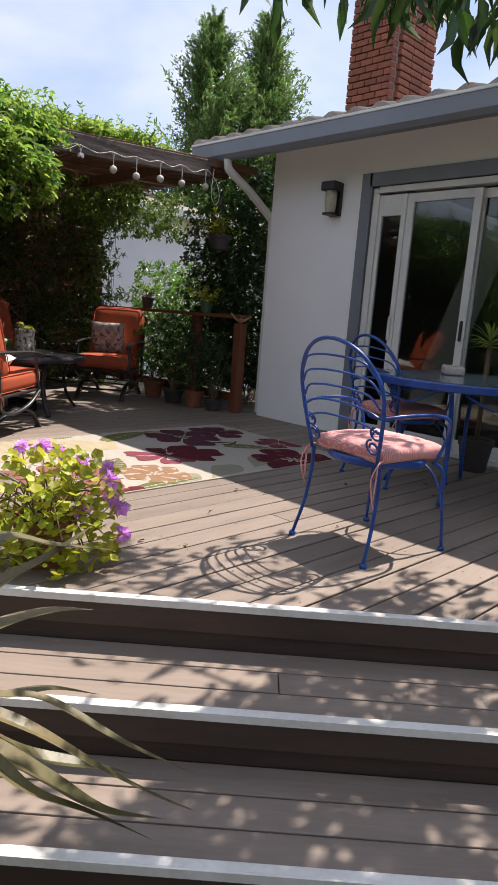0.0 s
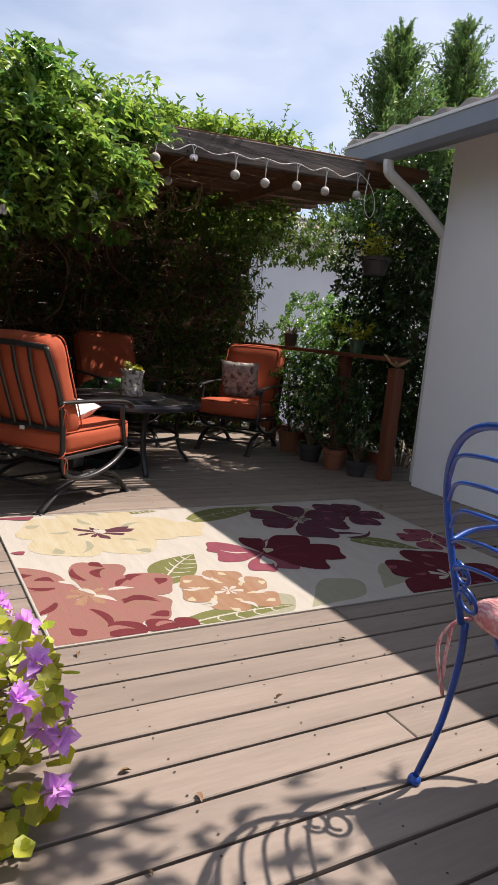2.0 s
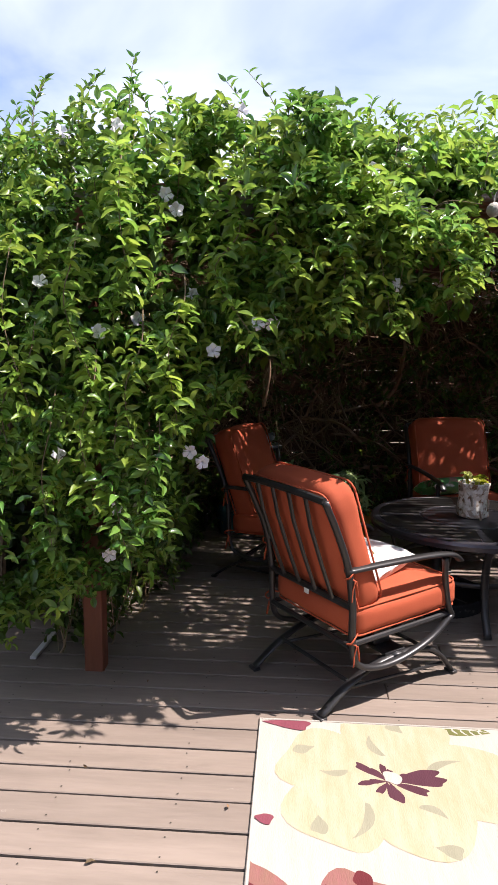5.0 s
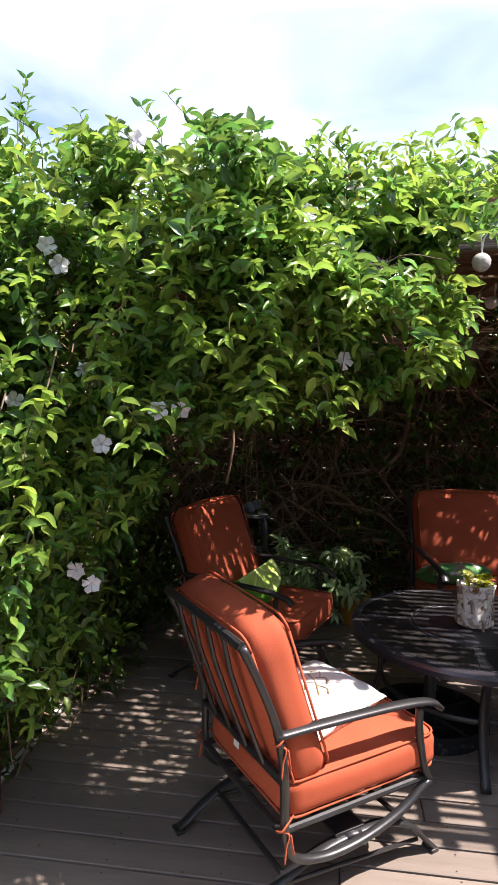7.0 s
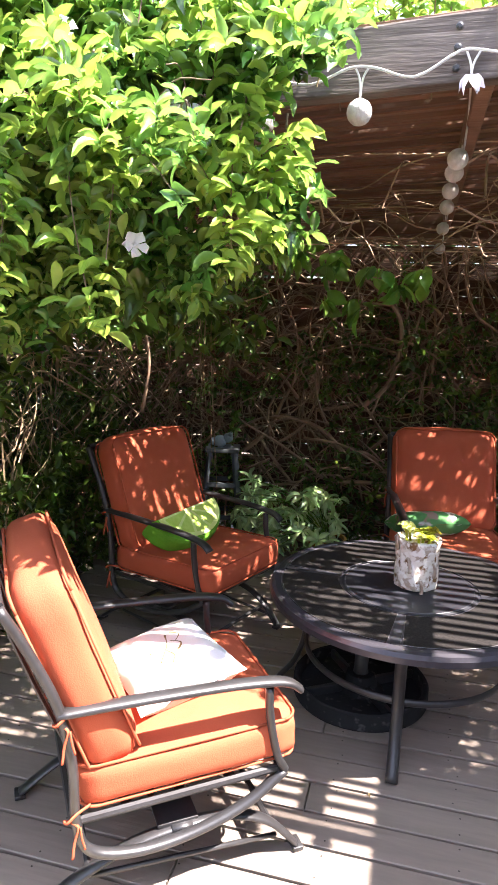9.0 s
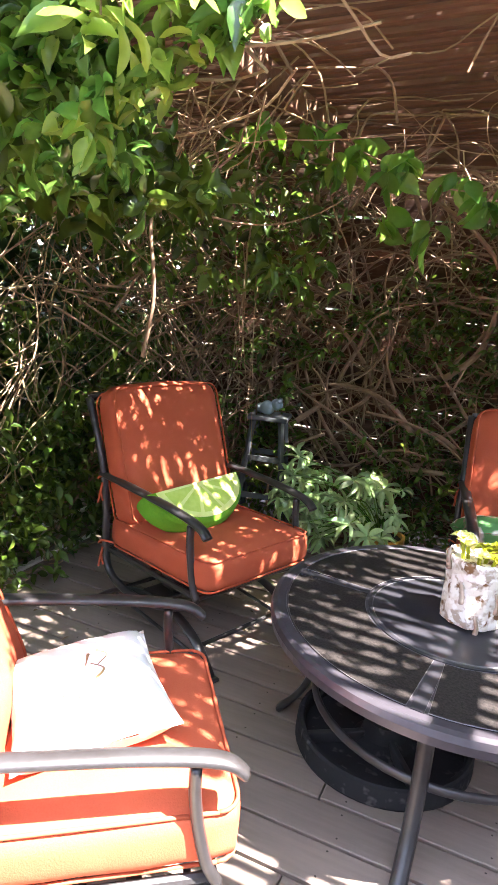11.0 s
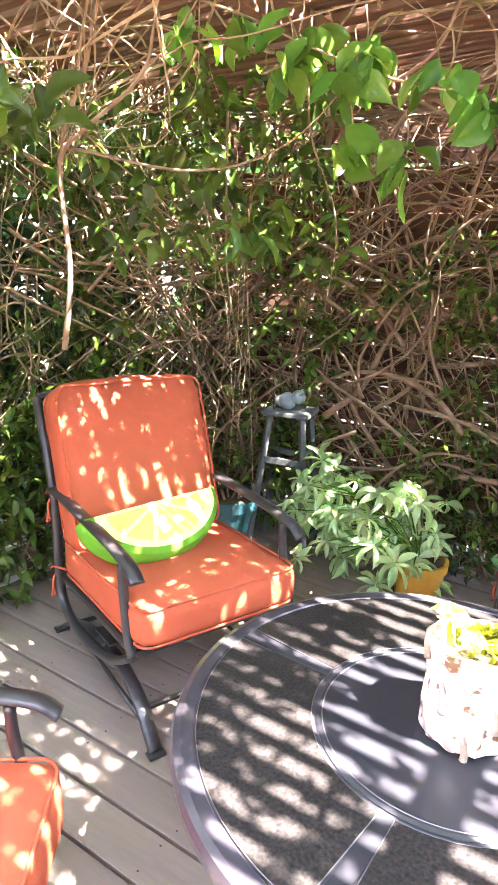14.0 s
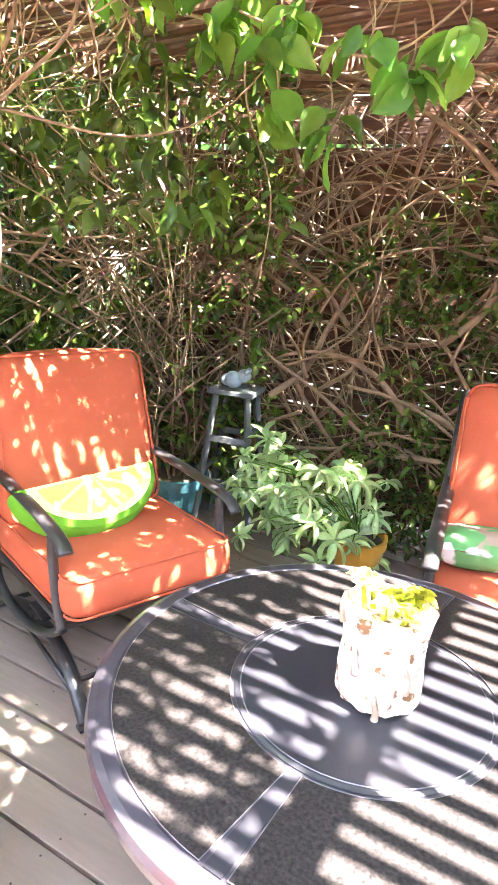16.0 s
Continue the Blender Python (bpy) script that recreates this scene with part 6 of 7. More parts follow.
leafy("flowering_bush", pose(3.97, 3.75, -0.1), "white-flowering green bush behind the railing", "bush", 0.45, 1.5, 620, M_LEAF, (0.05, 0.08), white=40)
leafy("tall_shrub", pose(3.72, 2.55, -0.1), "tall dark jasmine shrub beside the house corner", "bush", 0.46, 2.75, 1500, M_LEAF_D, (0.045, 0.075), white=10)
leafy("tall_shrub", pose(3.62, 2.98, -0.1), "dark jasmine shrub behind the railing", "bush", 0.38, 2.5, 1000, M_LEAF_D, (0.045, 0.075), white=6)
leafy("tall_shrub", pose(4.35, 3.0, -0.1), "tall dark shrub beside the house corner", "bush", 0.6, 2.8, 1500, M_LEAF_D, (0.05, 0.08))
leafy("tall_shrub", pose(4.25, 4.75, -0.1), "leafy green shrub against the pale wall", "bush", 0.45, 1.75, 620, M_LEAF, (0.05, 0.08), white=6)
hang = thing("hanging_basket", pose(2.98, 2.30, 1.66), "dark hanging basket with a yellow-green trailing plant", "hanging plant")
pot(hang, 0.12, 0.14, M_DARKPOT)
bm = bmesh.new()
for k in range(3):
    a = 2.1 * k
    tube(bm, [(0.11 * math.cos(a), 0.11 * math.sin(a), 0.14), (0, 0, 0.55)], 0.003, 4)
tube(bm, [(0, 0, 0.55), (0, 0, 0.66)], 0.003, 4)
part("hanger", bm, M_METAL, hang)
pts = [(rng.normal(0, 0.09), rng.normal(0, 0.09), 0.14 + abs(rng.normal(0, 0.08))) for k in range(60)]
b, w, s = sprigs(np.array(pts), np.tile((0, 0, 1.0), (60, 1)), rng, (3, 6), (0.03, 0.05))
leaf_mesh("foliage", b, w, s, 0.3, M_GERAN, hang, rng)

# ---- neighbour's wall, far trees and hedges ----
neighbour = thing("neighbour_house", pose(6.5, 7.2, 0), "pale rendered neighbouring house behind the garden", "house")
bm = bmesh.new()
box(bm, (8.4, 0.25, 3.3), (0, 0.1, 1.1))
part("wall", bm, M_STUCCO, neighbour)
bm = bmesh.new()
prism(bm, [(-4.4, -0.4), (4.4, -0.4), (4.4, 3.5), (-4.4, 3.5)], 2.72, 2.8)
for v in bm.verts:
    v.co.z += max(0, v.co.y + 0.4) * 0.25
part("roof", bm, M_TILE, neighbour)
bm = bmesh.new()
box(bm, (8.8, 0.03, 0.14), (0, -0.42, 2.73), bevel=0.004)
part("fascia", bm, M_WHITE, neighbour)


def spire(m, h, r, label):
    """An upright, feathery evergreen tree."""
    tree = thing("tree", m, label, "tree", "trees behind the house")
    bm = bmesh.new()
    tube(bm, [(0, 0, -0.2), (0.05, 0.02, h * 0.5), (0, 0, h)], 0.12, 8, taper=0.1)
    part("trunk", bm, M_STEM, tree, smooth=True)
    bm = bmesh.new()
    base, way, size = [], [], []
    for k in range(520):
        z = h * rng.uniform(0.12, 0.99)
        a = rng.uniform(0, 2 * math.pi)
        ll = r * (1 - (z / h)) ** 0.8 * rng.uniform(0.2, 1.15) + 0.10
        tip = Vector((ll * math.cos(a), ll * math.sin(a), z + ll * rng.uniform(0.8, 1.5)))
        line = spline([(0, 0, z), tip * 0.5 + Vector((0, 0, z * 0.5 - 0.05 * ll)), tip], 6)
        tube(bm, line, 0.014, 4, taper=0.3)
        for i, q in enumerate(line[4:]):
            for j in range(9):
                base.append(q + Vector(rng.normal(0, 0.05, 3)) * min(1.0, 0.3 + 3 * (1 - z / h)))
                d = (tip - Vector((0, 0, z))).normalized()
                way.append(d + Vector(rng.normal(0, 0.6, 3)))
                size.append(rng.uniform(0.07, 0.13) * min(1.0, 0.5 + 3 * (1 - z / h)))
    tagged(part("limb_wood", bm, M_STEM, tree), kind="stuff")
    leaf_mesh("crown", [tuple(q) for q in base], [tuple(q) for q in way], np.array(size), 0.17, M_TREE, tree, rng)
    return tree


spire(pose(8.25, 8.9, -0.5), 7.7, 1.9, "tall feathery evergreen tree behind the house")
spire(pose(10.0, 9.0, -0.5), 8.3, 2.0, "tall feathery evergreen tree beside another")
spire(pose(9.2, 9.6, -0.5), 6.2, 2.0, "shorter feathery evergreen tree between two others")


def hedge(name, label, x0, x1, y0, y1, z0, z1, n, leaf, material):
    ob = thing(name, Matrix(), label, "hedge")
    p = np.stack([rng.uniform(x0, x1, n), rng.uniform(y0, y1, n), z0 + (z1 - z0) * rng.uniform(0, 1, n)], 1)
    p[:, 2] += np.array([0.25 * noise.noise(Vector((a * 0.9, b * 0.9, 0))) for a, b, c in p]) * (p[:, 2] - z0) / (z1 - z0)
    p[:, 2] = np.maximum(p[:, 2], z0)
    b, w, s = sprigs(p, np.tile((0, 0, 0.6), (n, 1)), rng, (4, 7), leaf, 1.0, 0.1)
    leaf_mesh("foliage", b, w, s, 0.36, material, ob, rng)
    bm = bmesh.new()
    for k in range(20):
        x, y = rng.uniform(x0, x1), rng.uniform(y0, y1)
        tube(bm, spline([(x, y, -0.6), (x + rng.normal(0, 0.1), y + rng.normal(0, 0.1), (z0 + z1) / 2), (x + rng.normal(0, 0.2), y + rng.normal(0, 0.2), z1 * 0.9)], 5), 0.025, 5, taper=0.4)
    tagged(part("stem_wood", bm, M_STEM, ob), kind="stuff")
    return ob


hedge("hedge", "dense dark hedge behind the slatted fence", -1.6, 3.2, 5.05, 5.65, -0.5, 2.15, 1500, (0.10, 0.17), M_LEAF_D)
hedge("hedge", "dense green hedge beside the pergola", -2.3, -1.3, 2.3, 5.6, -0.5, 2.35, 2800, (0.09, 0.16), M_LEAF_D)
hedge("tree_row", "row of leafy garden trees across the yard", -10.0, -7.5, -9.0, 5.0, -0.5, 4.2, 1500, (0.25, 0.5), M_LEAF)
hedge("tree_row", "row of leafy garden trees beyond the steps", -7.0, 4.0, -12.0, -9.5, -0.5, 3.8, 900, (0.25, 0.5), M_LEAF_D)

# spiky plant by the door
yucca = thing("spiky_plant", pose(3.0, -0.72, 0.002), "spiky green pot plant beside the glass door", "plant")
pot(yucca, 0.13, 0.24, M_DARKPOT)
bm = bmesh.new()
tube(bm, [(0, 0, 0.2), (0.01, 0, 0.6), (0, 0, 0.95)], 0.018, 7)
part("cane", bm, M_STEM, yucca, smooth=True)
for k in range(26):
    a, u = 2.4 * k, rng.uniform(-0.15, 0.9)
    d = Vector((math.cos(a) * math.cos(u), math.sin(a) * math.cos(u), math.sin(u)))
    bm = bmesh.new()
    c = Vector((0, 0, 0.93 + 0.05 * u))
    strap(bm, spline([c, c + d * 0.12, c + d * 0.22 + Vector((0, 0, -0.03))], 4), 0.011)
    part("leaf", bm, M_YOUNG, yucca)

# ---- string lights ----
lights = thing("string_lights", Matrix(), "white string lights with ball shades along the beam", "string lights")
M_CORD = mat("white_cord", (0.66, 0.63, 0.58), None, 9, 0.6, 0.05)
M_BALL = mat("woven_ball_shade", (0.55, 0.52, 0.47), (0.40, 0.37, 0.33), 30, 0.8, 0.5, fine=200)
ball_bm = bmesh.new()
bmesh.ops.create_uvsphere(ball_bm, u_segments=20, v_segments=14, radius=0.031)
for v in ball_bm.verts:
    v.co *= 1 + 0.035 * noise.noise(v.co * 160)
ball_mesh = bpy.data.meshes.new("ball_shade")
ball_bm.to_mesh(ball_mesh)
ball_bm.free()
ball_mesh.materials.append(M_BALL)
ball_mesh.polygons.foreach_set("use_smooth", [True] * len(ball_mesh.polygons))
cord = []
BX = [0.705, 0.947, 1.2, 1.499, 1.725, 1.974, 2.211, 2.487]
BZ = [2.094, 2.108, 2.15, 2.113, 2.103, 2.130, 2.136, 2.158]
for i, (x, z) in enumerate(zip(BX, BZ)):
    top = max(z + 0.075, roof_z(x) - 0.03)
    cord += [(x - 0.03, 1.985, top + 0.006), (x + 0.03, 1.985, top + 0.004)]
    if i < 7:
        cord.append(((x + BX[i + 1]) / 2, 1.982, top - 0.012 + 0.01 * math.sin(5 * i)))
    bm = bmesh.new()
    tube(bm, spline([(x - 0.014, 1.985, top + 0.004), (x - 0.004, 1.985, top - 0.02), (x, 1.985, z + 0.03)], 4), 0.0028, 5)
    tube(bm, spline([(x + 0.016, 1.985, top + 0.004), (x + 0.004, 1.985, top - 0.02), (x, 1.985, z + 0.03)], 4), 0.0028, 5)
    part("drop", bm, M_CORD, lights)
    if i == 2:
        leaf_mesh("star_shade", np.tile((x, 1.985, z + 0.03), (6, 1)), np.array([(math.cos(a), 0.3 * math.sin(a * 2), -0.9) for a in np.linspace(0, 5.2, 6)]), np.full(6, 0.045), 0.3, M_PETALW, lights, rng, "")
        continue
    ob = new("ball_shade", ball_mesh)
    ob.parent = lights
    ob.matrix_local = pose(x, 1.985, z)
bm = bmesh.new()
tube(bm, spline([(0.45, 1.985, 2.16)] + cord + [(2.62, 1.985, 2.22), (2.66, 1.98, 2.10), (2.62, 1.98, 2.02), (2.56, 1.98, 2.10), (2.58, 1.985, 2.33)], 4), 0.0035, 5)
part("cord", bm, M_CORD, lights)
bm = bmesh.new()
line = []
for k, (y, z) in enumerate(((2.42, 2.10), (2.66, 2.11), (2.95, 2.105), (3.30, 2.10), (3.75, 2.07), (4.2, 2.02))):
    ob = new("ball_shade", ball_mesh)
    ob.parent = lights
    ob.matrix_local = pose(1.20, y, z - 0.01)
    line += [(1.22, y, roof_z(1.2) - 0.05), (1.215, y + 0.01, z + 0.015), (1.22, y + 0.03, roof_z(1.2) - 0.05)]
tube(bm, spline([(1.2, 1.99, 2.2)] + line, 4), 0.003, 5)
part("cord", bm, M_CORD, lights)

# ---- things on and round the low table ----
vase = thing("tree_trunk_planter", pose(1.195, 2.915, TH + 0.004), "beige tree-trunk planter with yellow-green succulents on the table", "planter")
bm = bmesh.new()
lathe(bm, [(0.070, 0.0), (0.088, 0.008), (0.090, 0.06), (0.083, 0.12), (0.088, 0.18), (0.094, 0.205), (0.086, 0.21), (0.078, 0.195), (0.0001, 0.185)], 48)
bmesh.ops.subdivide_edges(bm, edges=[e for e in bm.edges if e.calc_length() > 0.03 and abs(e.verts[0].co.z - e.verts[1].co.z) > 0.02], cuts=3)
for v in bm.verts:
    if math.hypot(v.co.x, v.co.y) > 0.06 and v.co.z > 0.004:
        a = math.atan2(v.co.y, v.co.x)
        k = 1 + 0.07 * noise.noise(Vector((math.cos(a) * 4, math.sin(a) * 4, v.co.z * 7))) + 0.035 * math.sin(a * 11 + 6 * v.co.z * 3)
        v.co.x, v.co.y = v.co.x * k, v.co.y * k


M_BARK = blotch_mat("painted_bark_glaze", (0.64, 0.59, 0.51), ((0.16, 0.085, 0.04), (0.36, 0.29, 0.23), (0.70, 0.67, 0.62)), 26, 0.50, 0.60)
M_ROSETTE = mat("pale_rosette", (0.66, 0.66, 0.30), (0.50, 0.56, 0.16), 14, 0.45, 0.1, island=0.25, trans=0.2)
part("trunk_pot", bm, M_BARK, vase, "beige and brown tree-trunk relief", smooth=True)
for a, z in ((2.6, 0.03), (3.6, 0.19), (5.0, 0.02), (4.4, 0.11), (5.6, 0.09)):
    bm = bmesh.new()
    q = Vector((0.088 * math.cos(a), 0.088 * math.sin(a), z))
    tube(bm, spline([q + Vector((0, 0, -0.028)), q * 1.06 + Vector((0, 0, 0.0)), q + Vector((0.01 * math.sin(a), -0.01 * math.cos(a), 0.035))], 4), 0.009, 7, taper=0.5)
    part("moulded_branch", bm, mat("grey_glaze", (0.42, 0.36, 0.30), (0.25, 0.16, 0.10), 22, 0.45, 0.3), vase, smooth=True)
for x, y, z, r in ((-0.055, -0.02, 0.255, 0.038), (-0.04, 0.0, 0.235, 0.03), (0.02, 0.0, 0.225, 0.042), (0.05, 0.02, 0.23, 0.036), (0.0, -0.035, 0.22, 0.03), (0.045, -0.03, 0.215, 0.028)):
    n = 16
    t = np.arange(n) * 2.4
    u = 0.15 + 1.1 * np.arange(n) / n
    way = np.stack([np.cos(t) * np.cos(u), np.sin(t) * np.cos(u), np.sin(u)], 1)
    leaf_mesh("succulent", np.tile((x, y, z), (n, 1)), way, np.full(n, r) * (1.1 - 0.5 * np.arange(n) / n), 0.52, M_ROSETTE if x < 0.01 else M_GERAN, vase, rng, "", fine=True)
    bm = bmesh.new()
    tube(bm, [(x * 0.8, y * 0.8, 0.18), (x, y, z)], 0.006, 5)
    part("succulent_stem", bm, M_GERAN, vase)


def square_pillow(m, w, h, t, material, name, label):
    bm = bmesh.new()
    bmesh.ops.create_grid(bm, x_segments=18, y_segments=18, size=1.0)
    top = bm.verts[:]
    for v in top:
        x, y = v.co.x, v.co.y
        pin = 1 - 0.07 * (1 - x * x) * (1 if abs(y) > 0.99 else y * y) - 0.0
        pinx = 1 - 0.07 * (1 - y * y) * x * x
        v.co = Vector((x * w / 2 * pinx, y * h / 2 * pin, t / 2 * ((1 - x ** 4) * (1 - y ** 4)) ** 0.55))
        v.co.z += 0.004 * noise.noise(v.co * 14)
    geo = bmesh.ops.duplicate(bm, geom=bm.faces[:])
    for f in geo["geom"]:
        if isinstance(f, bmesh.types.BMVert):
            f.co.z *= -1
    bmesh.ops.remove_doubles(bm, verts=bm.verts[:], dist=0.0006)
    bmesh.ops.transform(bm, matrix=m, verts=bm.verts[:])
    return tagged(part(name, bm, material, smooth=True), label, "pillow")


M_LINEN = mat("white_linen", (0.76, 0.74, 0.72), (0.68, 0.66, 0.64), 6, 0.9, 0.25, fine=220, spec=0.15)
white = square_pillow(CHAIR_N @ pose(-0.03, 0.045, 0.528, 9, 0, 10), 0.38, 0.35, 0.12, M_LINEN, "white_pillow", "white linen pillow with a small embroidered sprig")
bm = bmesh.new()
for pts in ([(-0.06, 0.02), (0.0, 0.0), (0.07, -0.05)], [(-0.02, 0.02), (0.01, 0.045), (0.04, 0.02)], [(0.02, -0.01), (0.06, 0.0), (0.09, -0.02)], [(0.0, 0.0), (-0.02, -0.03), (0.01, -0.06)], [(-0.07, 0.04), (-0.04, 0.06), (-0.01, 0.035)]):
    line = [CHAIR_N @ pose(-0.03, 0.045, 0.528, 9, 0, 10) @ Vector((x, y, 0.0575)) for x, y in pts]
    tube(bm, spline(line, 5), 0.004, 5)
stitch = part("embroidery", bm, mat("brown_thread", (0.10, 0.08, 0.06), (0.30, 0.22, 0.08), 40, 0.8, 0.1), None)
stitch.parent = white
green = square_pillow(CHAIR_R @ pose(0.13, 0.01, 0.525, 16, 0, 10), 0.40, 0.30, 0.13, blotch_mat("green_floral_cloth", (0.10, 0.26, 0.09), ((0.62, 0.60, 0.56), (0.30, 0.20, 0.16)), 9, 0.56, 0.60), "green_pillow", "green floral pillow lying on an orange cushion")
grey = square_pillow(CHAIR_E @ pose(0.06, -0.10, 0.655, 72, 0, 0), 0.40, 0.38, 0.12, blotch_mat("grey_floral_cloth", (0.36, 0.33, 0.31), ((0.16, 0.13, 0.13), (0.50, 0.46, 0.42)), 16, 0.50, 0.56), "grey_pillow", "grey patterned pillow leaning on an orange cushion")

# lime-slice pillow
LIME = CHAIR_L @ pose(0.06, 0.02, 0.555, 42, 0, 180) @ pose(0, 0, 0, 0, 0, 3)
lime = thing("lime_pillow", LIME, "lime-slice pillow with a green rind on the chair", "pillow")
LR, LT = 0.255, 0.066


def half_disc(bm, r0, r1, z, y0=0.0, n=28, squash=0.72):
    """A flat half ring, chord up."""
    outer = [(r1 * math.cos(a), -r1 * math.sin(a) * squash) for a in np.linspace(0, math.pi, n)]
    inner = [(r0 * math.cos(a), -r0 * math.sin(a) * squash) for a in np.linspace(math.pi, 0, n)] if r0 > 0.001 else []
    bm.faces.new([bm.verts.new((x, y + y0 + 0.07, z)) for x, y in outer + inner])


bm = bmesh.new()
rows = []
for t in np.linspace(-1, 1, 9):
    q = math.sqrt(max(0.0, 1 - t * t))
    rows.append([bm.verts.new((LR * (0.86 + 0.14 * q) * math.cos(a), 0.07 - LR * 0.72 * (0.86 + 0.14 * q) * math.sin(a) + 0.012 * q * (1 - math.sin(a)), LT * t)) for a in np.linspace(0, math.pi, 29)])
for a, b in zip(rows, rows[1:]):
    for k in range(28):
        bm.faces.new((a[k], a[k + 1], b[k + 1], b[k]))
for row in rows[:1] + rows[-1:]:
    bm.faces.new(row)
bmesh.ops.holes_fill(bm, edges=[e for e in bm.edges if e.is_boundary])
part("rind", bm, mat("lime_rind_cloth", (0.13, 0.36, 0.025), (0.09, 0.28, 0.02), 14, 0.8, 0.15, fine=160, spec=0.2), lime, "green rind", smooth=False)
bm = bmesh.new()
half_disc(bm, 0.0, LR * 0.86, LT + 0.002)
part("pith", bm, mat("lime_pith_cloth", (0.68, 0.76, 0.30), (0.60, 0.70, 0.22), 12, 0.8, 0.1, spec=0.2), lime, "pale yellow-green pith")
M_FLESH = mat("lime_flesh_cloth", (0.40, 0.56, 0.09), (0.52, 0.66, 0.16), 22, 0.8, 0.1, spec=0.2)
for k in range(5):
    a0, a1 = math.pi * (k + 0.08) / 5, math.pi * (k + 0.92) / 5
    pts = [(0.02 * math.cos((a0 + a1) / 2), 0.02 * math.sin((a0 + a1) / 2))] + [(LR * 0.72 * math.cos(a0 + (a1 - a0) * j / 8), LR * 0.72 * math.sin(a0 + (a1 - a0) * j / 8)) for j in range(9)]
    bm = bmesh.new()
    bm.faces.new([bm.verts.new((x, 0.065 - y * 0.72, LT + 0.004)) for x, y in pts])
    part("segment", bm, M_FLESH, lime)

# stool with a figurine, pots behind the chairs
# Grey paint made darker: the shade round the stool is put into it.
M_STOOL = mat("grey_painted_wood", (0.06, 0.072, 0.078), (0.10, 0.11, 0.11), 8, 0.7, 0.3)
stool = thing("stool", pose(-0.10, 4.42, 0.002, 0, 0, 12), "tall grey-painted wooden stool by the vine", "stool")
bm = bmesh.new()
box(bm, (0.23, 0.20, 0.025), (0, 0, 0.715), bevel=0.005)
part("seat", bm, M_STOOL, stool)
for sx in (-1, 1):
    for sy in (-1, 1):
        bm = bmesh.new()
        tube(bm, [(0.08 * sx, 0.07 * sy, 0.705), (0.15 * sx, 0.12 * sy, 0.0)], 0.017, 4)
        part("leg", bm, M_STOOL, stool)
for z, k in ((0.48, 0.105), (0.26, 0.127)):
    for s in (-1, 1):
        bm = bmesh.new()
        box(bm, (2 * k, 0.016, 0.03), (0, s * k * 0.82, z))
        part("rung", bm, M_STOOL, stool)
        bm = bmesh.new()
        box(bm, (0.016, 2 * k * 0.8, 0.03), (s * k, 0, z + 0.05))
        part("rung", bm, M_STOOL, stool)
bm = bmesh.new()
for x, y, z, r in ((-0.02, 0, 0.035, 0.045), (0.035, 0, 0.06, 0.036), (-0.06, 0.01, 0.03, 0.03), (0.05, -0.02, 0.085, 0.015), (0.05, 0.02, 0.085, 0.015)):
    bmesh.ops.create_icosphere(bm, subdivisions=2, radius=r, matrix=Matrix.Translation((x, y, z)))
bmesh.ops.transform(bm, matrix=pose(-0.10, 4.42, 0.73, 0, 0, 12), verts=bm.verts[:])
tagged(part("figurine", bm, mat("verdigris_glaze", (0.20, 0.27, 0.30), (0.30, 0.36, 0.38), 20, 0.5, 0.2), smooth=True), "small blue-grey garden figurine on the stool", "figurine")

umbrella_plant = thing("umbrella_plant", pose(0.66, 4.28, 0.002), "umbrella plant with fingered green leaves in an ochre pot", "plant")
pot(umbrella_plant, 0.12, 0.22, mat("ochre_glaze", (0.48, 0.25, 0.03), (0.38, 0.18, 0.02), 9, 0.4, 0.1), "ochre glazed pot")
base_, way_, size_ = [], [], []
bm = bmesh.new()
for k in range(58):
    x, y, z = rng.uniform(-0.60, 0.06), rng.uniform(-0.24, 0.18), rng.uniform(0.10, 0.54)
    tube(bm, spline([(0, 0, 0.2), (x * 0.5, y * 0.5, 0.15 + z * 0.6), (x, y, z)], 4), 0.004, 4, taper=0.6)
    n = np.array([rng.normal(0.1, 0.4), rng.normal(-0.6, 0.35), 0.7])
    n /= np.linalg.norm(n)
    u = np.cross(n, rng.normal(0, 1, 3))
    u /= np.linalg.norm(u)
    v = np.cross(n, u)
    m, s = rng.integers(7, 10), rng.uniform(0.075, 0.115)
    for j in range(m):
        a = 2 * math.pi * j / m
        base_.append((x, y, z))
        way_.append(u * math.cos(a) + v * math.sin(a) - n * 0.25)
        size_.append(s * rng.uniform(0.85, 1.1))
tagged(part("stem_wood", bm, M_LEAF, umbrella_plant), kind="stuff")
leaf_mesh("foliage", base_, way_, np.array(size_), 0.175, mat("umbrella_leaf", (0.30, 0.44, 0.18), (0.42, 0.55, 0.28), 10, 0.3, 0.08, island=0.35, trans=0.25), umbrella_plant, rng, fine=True)
bowl = thing("teal_pot", pose(-0.36, 4.30, 0.002), "teal glazed pot holding bare stems", "pot")
pot(bowl, 0.17, 0.26, mat("teal_glaze", (0.03, 0.10, 0.12), (0.05, 0.16, 0.18), 8, 0.25, 0.05))
bm = bmesh.new()
for k in range(7):
    tube(bm, spline([(rng.normal(0, 0.05), rng.normal(0, 0.05), 0.22), (rng.normal(0, 0.12), rng.normal(0, 0.1), 0.6), (rng.normal(0, 0.22), rng.normal(0, 0.12), rng.uniform(0.8, 1.2))], 5), 0.008, 5, taper=0.5)
tagged(part("bare_wood", bm, M_STEM, bowl), kind="stuff")

# hanging vine strands under the roof
base_, way_, size_ = [], [], []
bm = bmesh.new()
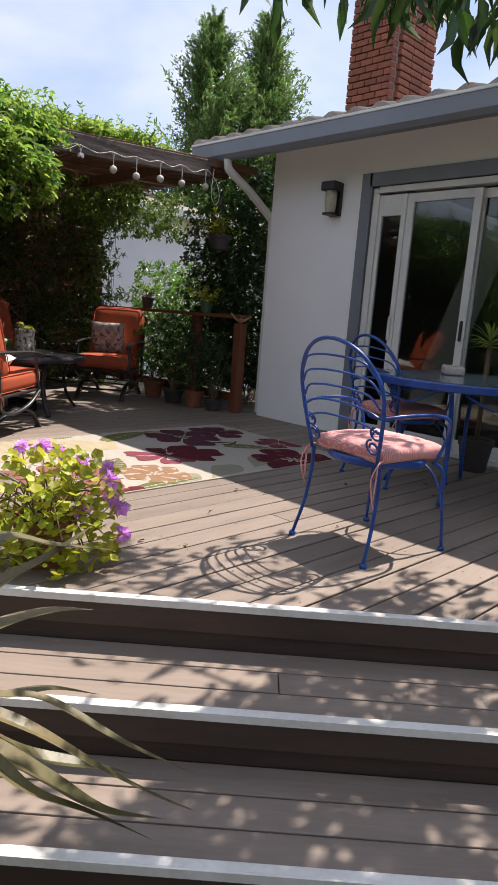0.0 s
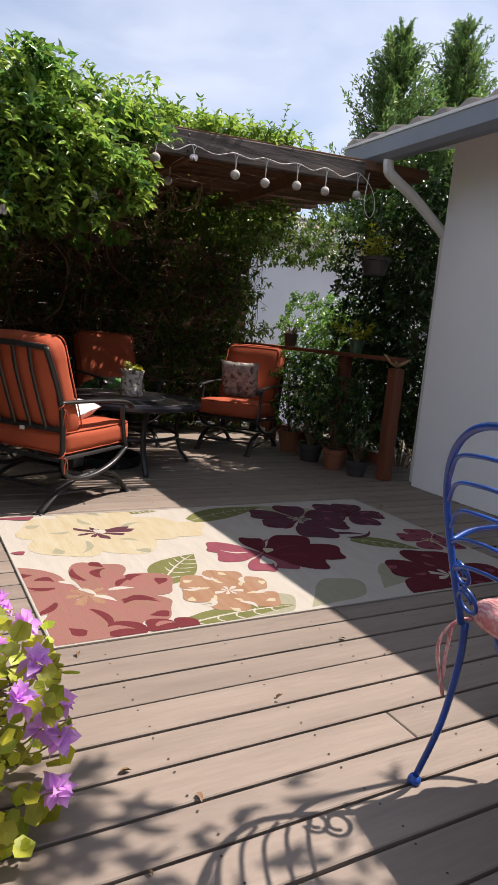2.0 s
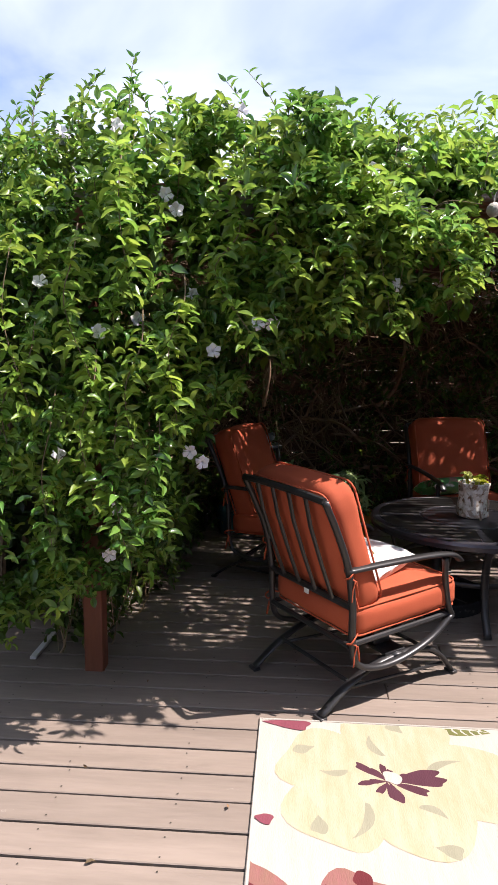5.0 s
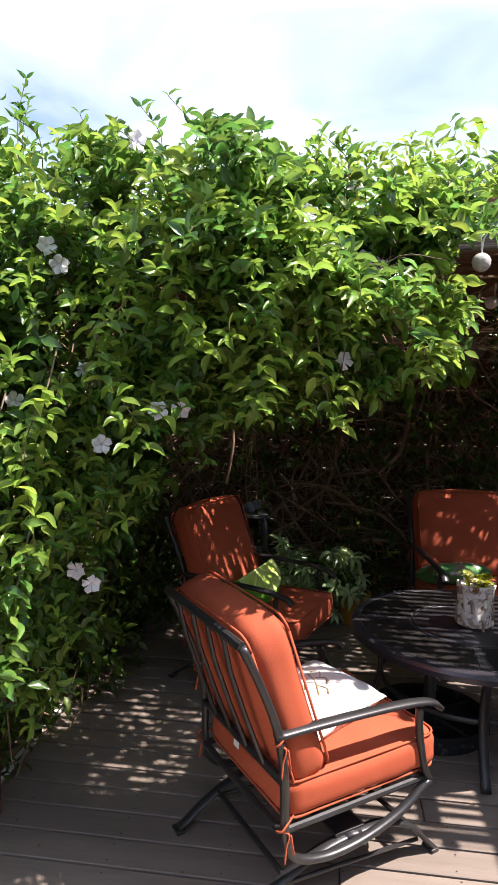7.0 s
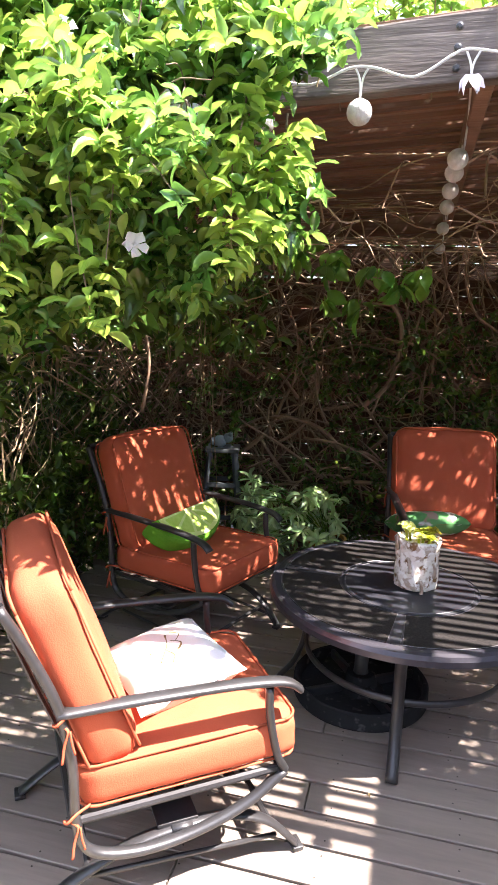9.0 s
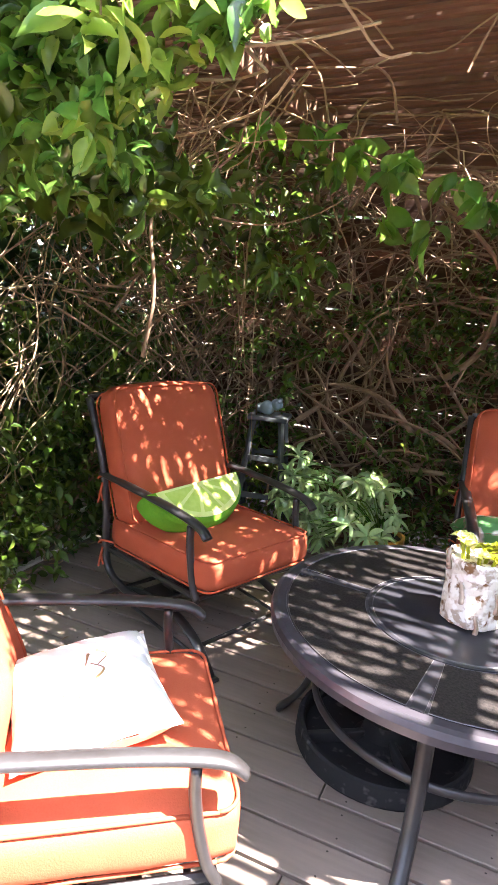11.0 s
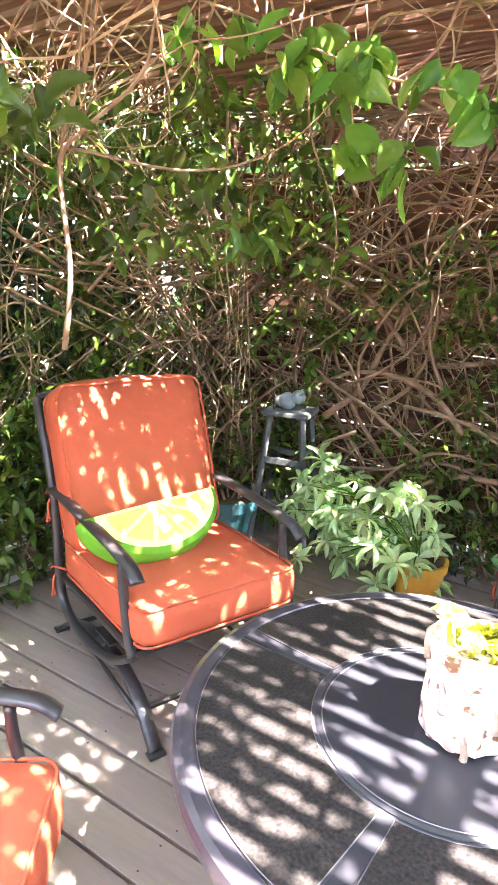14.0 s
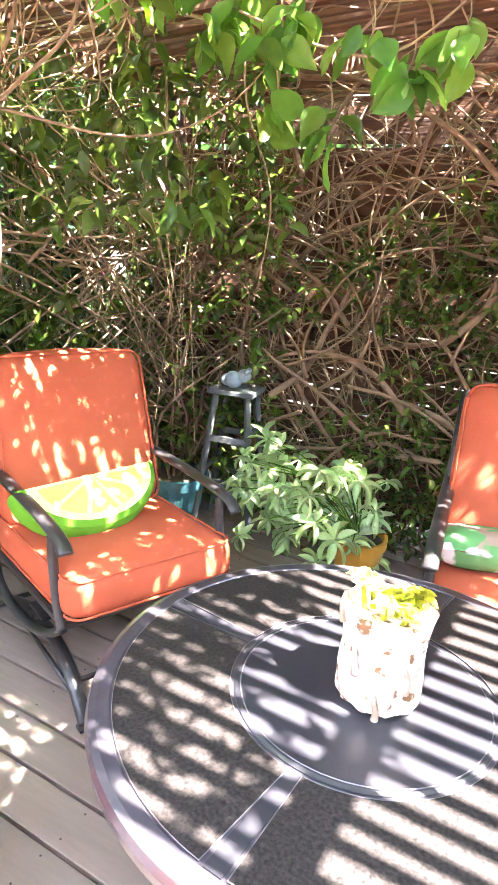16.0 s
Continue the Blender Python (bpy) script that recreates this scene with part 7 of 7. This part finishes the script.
strand = [(0.28, 3.1, 1.96), (0.43, 3.1, 1.95), (0.577, 3.1, 1.86), (0.60, 3.1, 1.92), (0.734, 3.1, 1.82), (0.754, 3.1, 1.86), (0.735, 3.1, 1.69), (0.863, 3.1, 1.66), (0.938, 3.1, 1.80), (1.026, 3.1, 1.75), (1.12, 3.1, 1.80)]
tube(bm, spline([(0.1, 3.1, 2.1), (0.43, 3.1, 1.98), (0.65, 3.1, 1.88), (0.86, 3.1, 1.80), (1.03, 3.1, 1.80), (1.3, 3.1, 2.02), (1.5, 3.1, 2.2)], 6), 0.003, 5)
for x, y, z in strand:
    tube(bm, spline([(x, y, z + 0.09), (x + 0.01, y, z + 0.04), (x, y, z)], 3), 0.002, 4)
    for j in range(8):
        base_.append((x + rng.normal(0, 0.02), y + rng.normal(0, 0.02), z + rng.normal(0.01, 0.015)))
        way_.append((rng.normal(0, 0.8), rng.normal(-0.1, 0.5), -0.75))
        size_.append(rng.uniform(0.065, 0.11))
long_ = [[(-0.067, 3.0, 1.163), (-0.033, 3.0, 1.387), (-0.058, 3.0, 1.662), (0.039, 3.0, 1.742), (0.23, 3.0, 1.845), (0.278, 3.0, 1.969), (0.33, 3.0, 2.2)],
         [(-0.058, 3.0, 1.662), (-0.02, 3.0, 1.78), (0.06, 3.0, 1.92), (0.1, 3.0, 2.2)], [(-0.9, 2.7, 1.2), (-0.5, 2.8, 1.5), (-0.155, 3.0, 1.844), (0.0, 3.1, 2.15)],
         [(-0.02, 3.0, 1.70), (0.25, 3.2, 1.66), (0.5, 3.3, 1.75), (0.75, 3.3, 2.0)], [(-0.4, 2.9, 2.15), (-0.15, 3.0, 1.95), (0.02, 3.0, 1.76)], [(0.4, 3.5, 2.1), (0.42, 3.5, 1.8), (0.55, 3.45, 1.55), (0.56, 3.4, 1.3)]]
for i, pts in enumerate(long_):
    bent_stem("strand", pts, 0.009 if i < 2 else 0.0045, rng, 0.0)
tagged(part("strand_wood", bm, M_VINE, vine, smooth=True), kind="stuff")
leaf_mesh("strand_leaves", base_, way_, np.array(size_), 0.31, M_LIT_LEAF, vine, rng, fine=True)

# ---- dry leaves on the deck ----
rng = np.random.default_rng(51)
pts = []
while len(pts) < 46:
    x, y = rng.uniform(-0.8, 2.6), rng.uniform(-1.3, 4.3)
    if x + y > EDGE + 0.15 and not (0 < x < RW and 0 < y < RD):
        pts.append((x, y, 0.006))
ways = np.stack([rng.normal(0, 1, 46), rng.normal(0, 1, 46), np.full(46, 0.12)], 1)
litter = thing("dry_leaves", Matrix(), "scattered small dry leaves on the deck", "leaves", kind="stuff")
leaf_mesh("dry_leaf", pts, ways, rng.uniform(0.018, 0.04, 46), 0.3, mat("dry_leaf", (0.20, 0.12, 0.05), (0.10, 0.06, 0.03), 9, 0.7, 0.2, island=0.4), litter, rng)
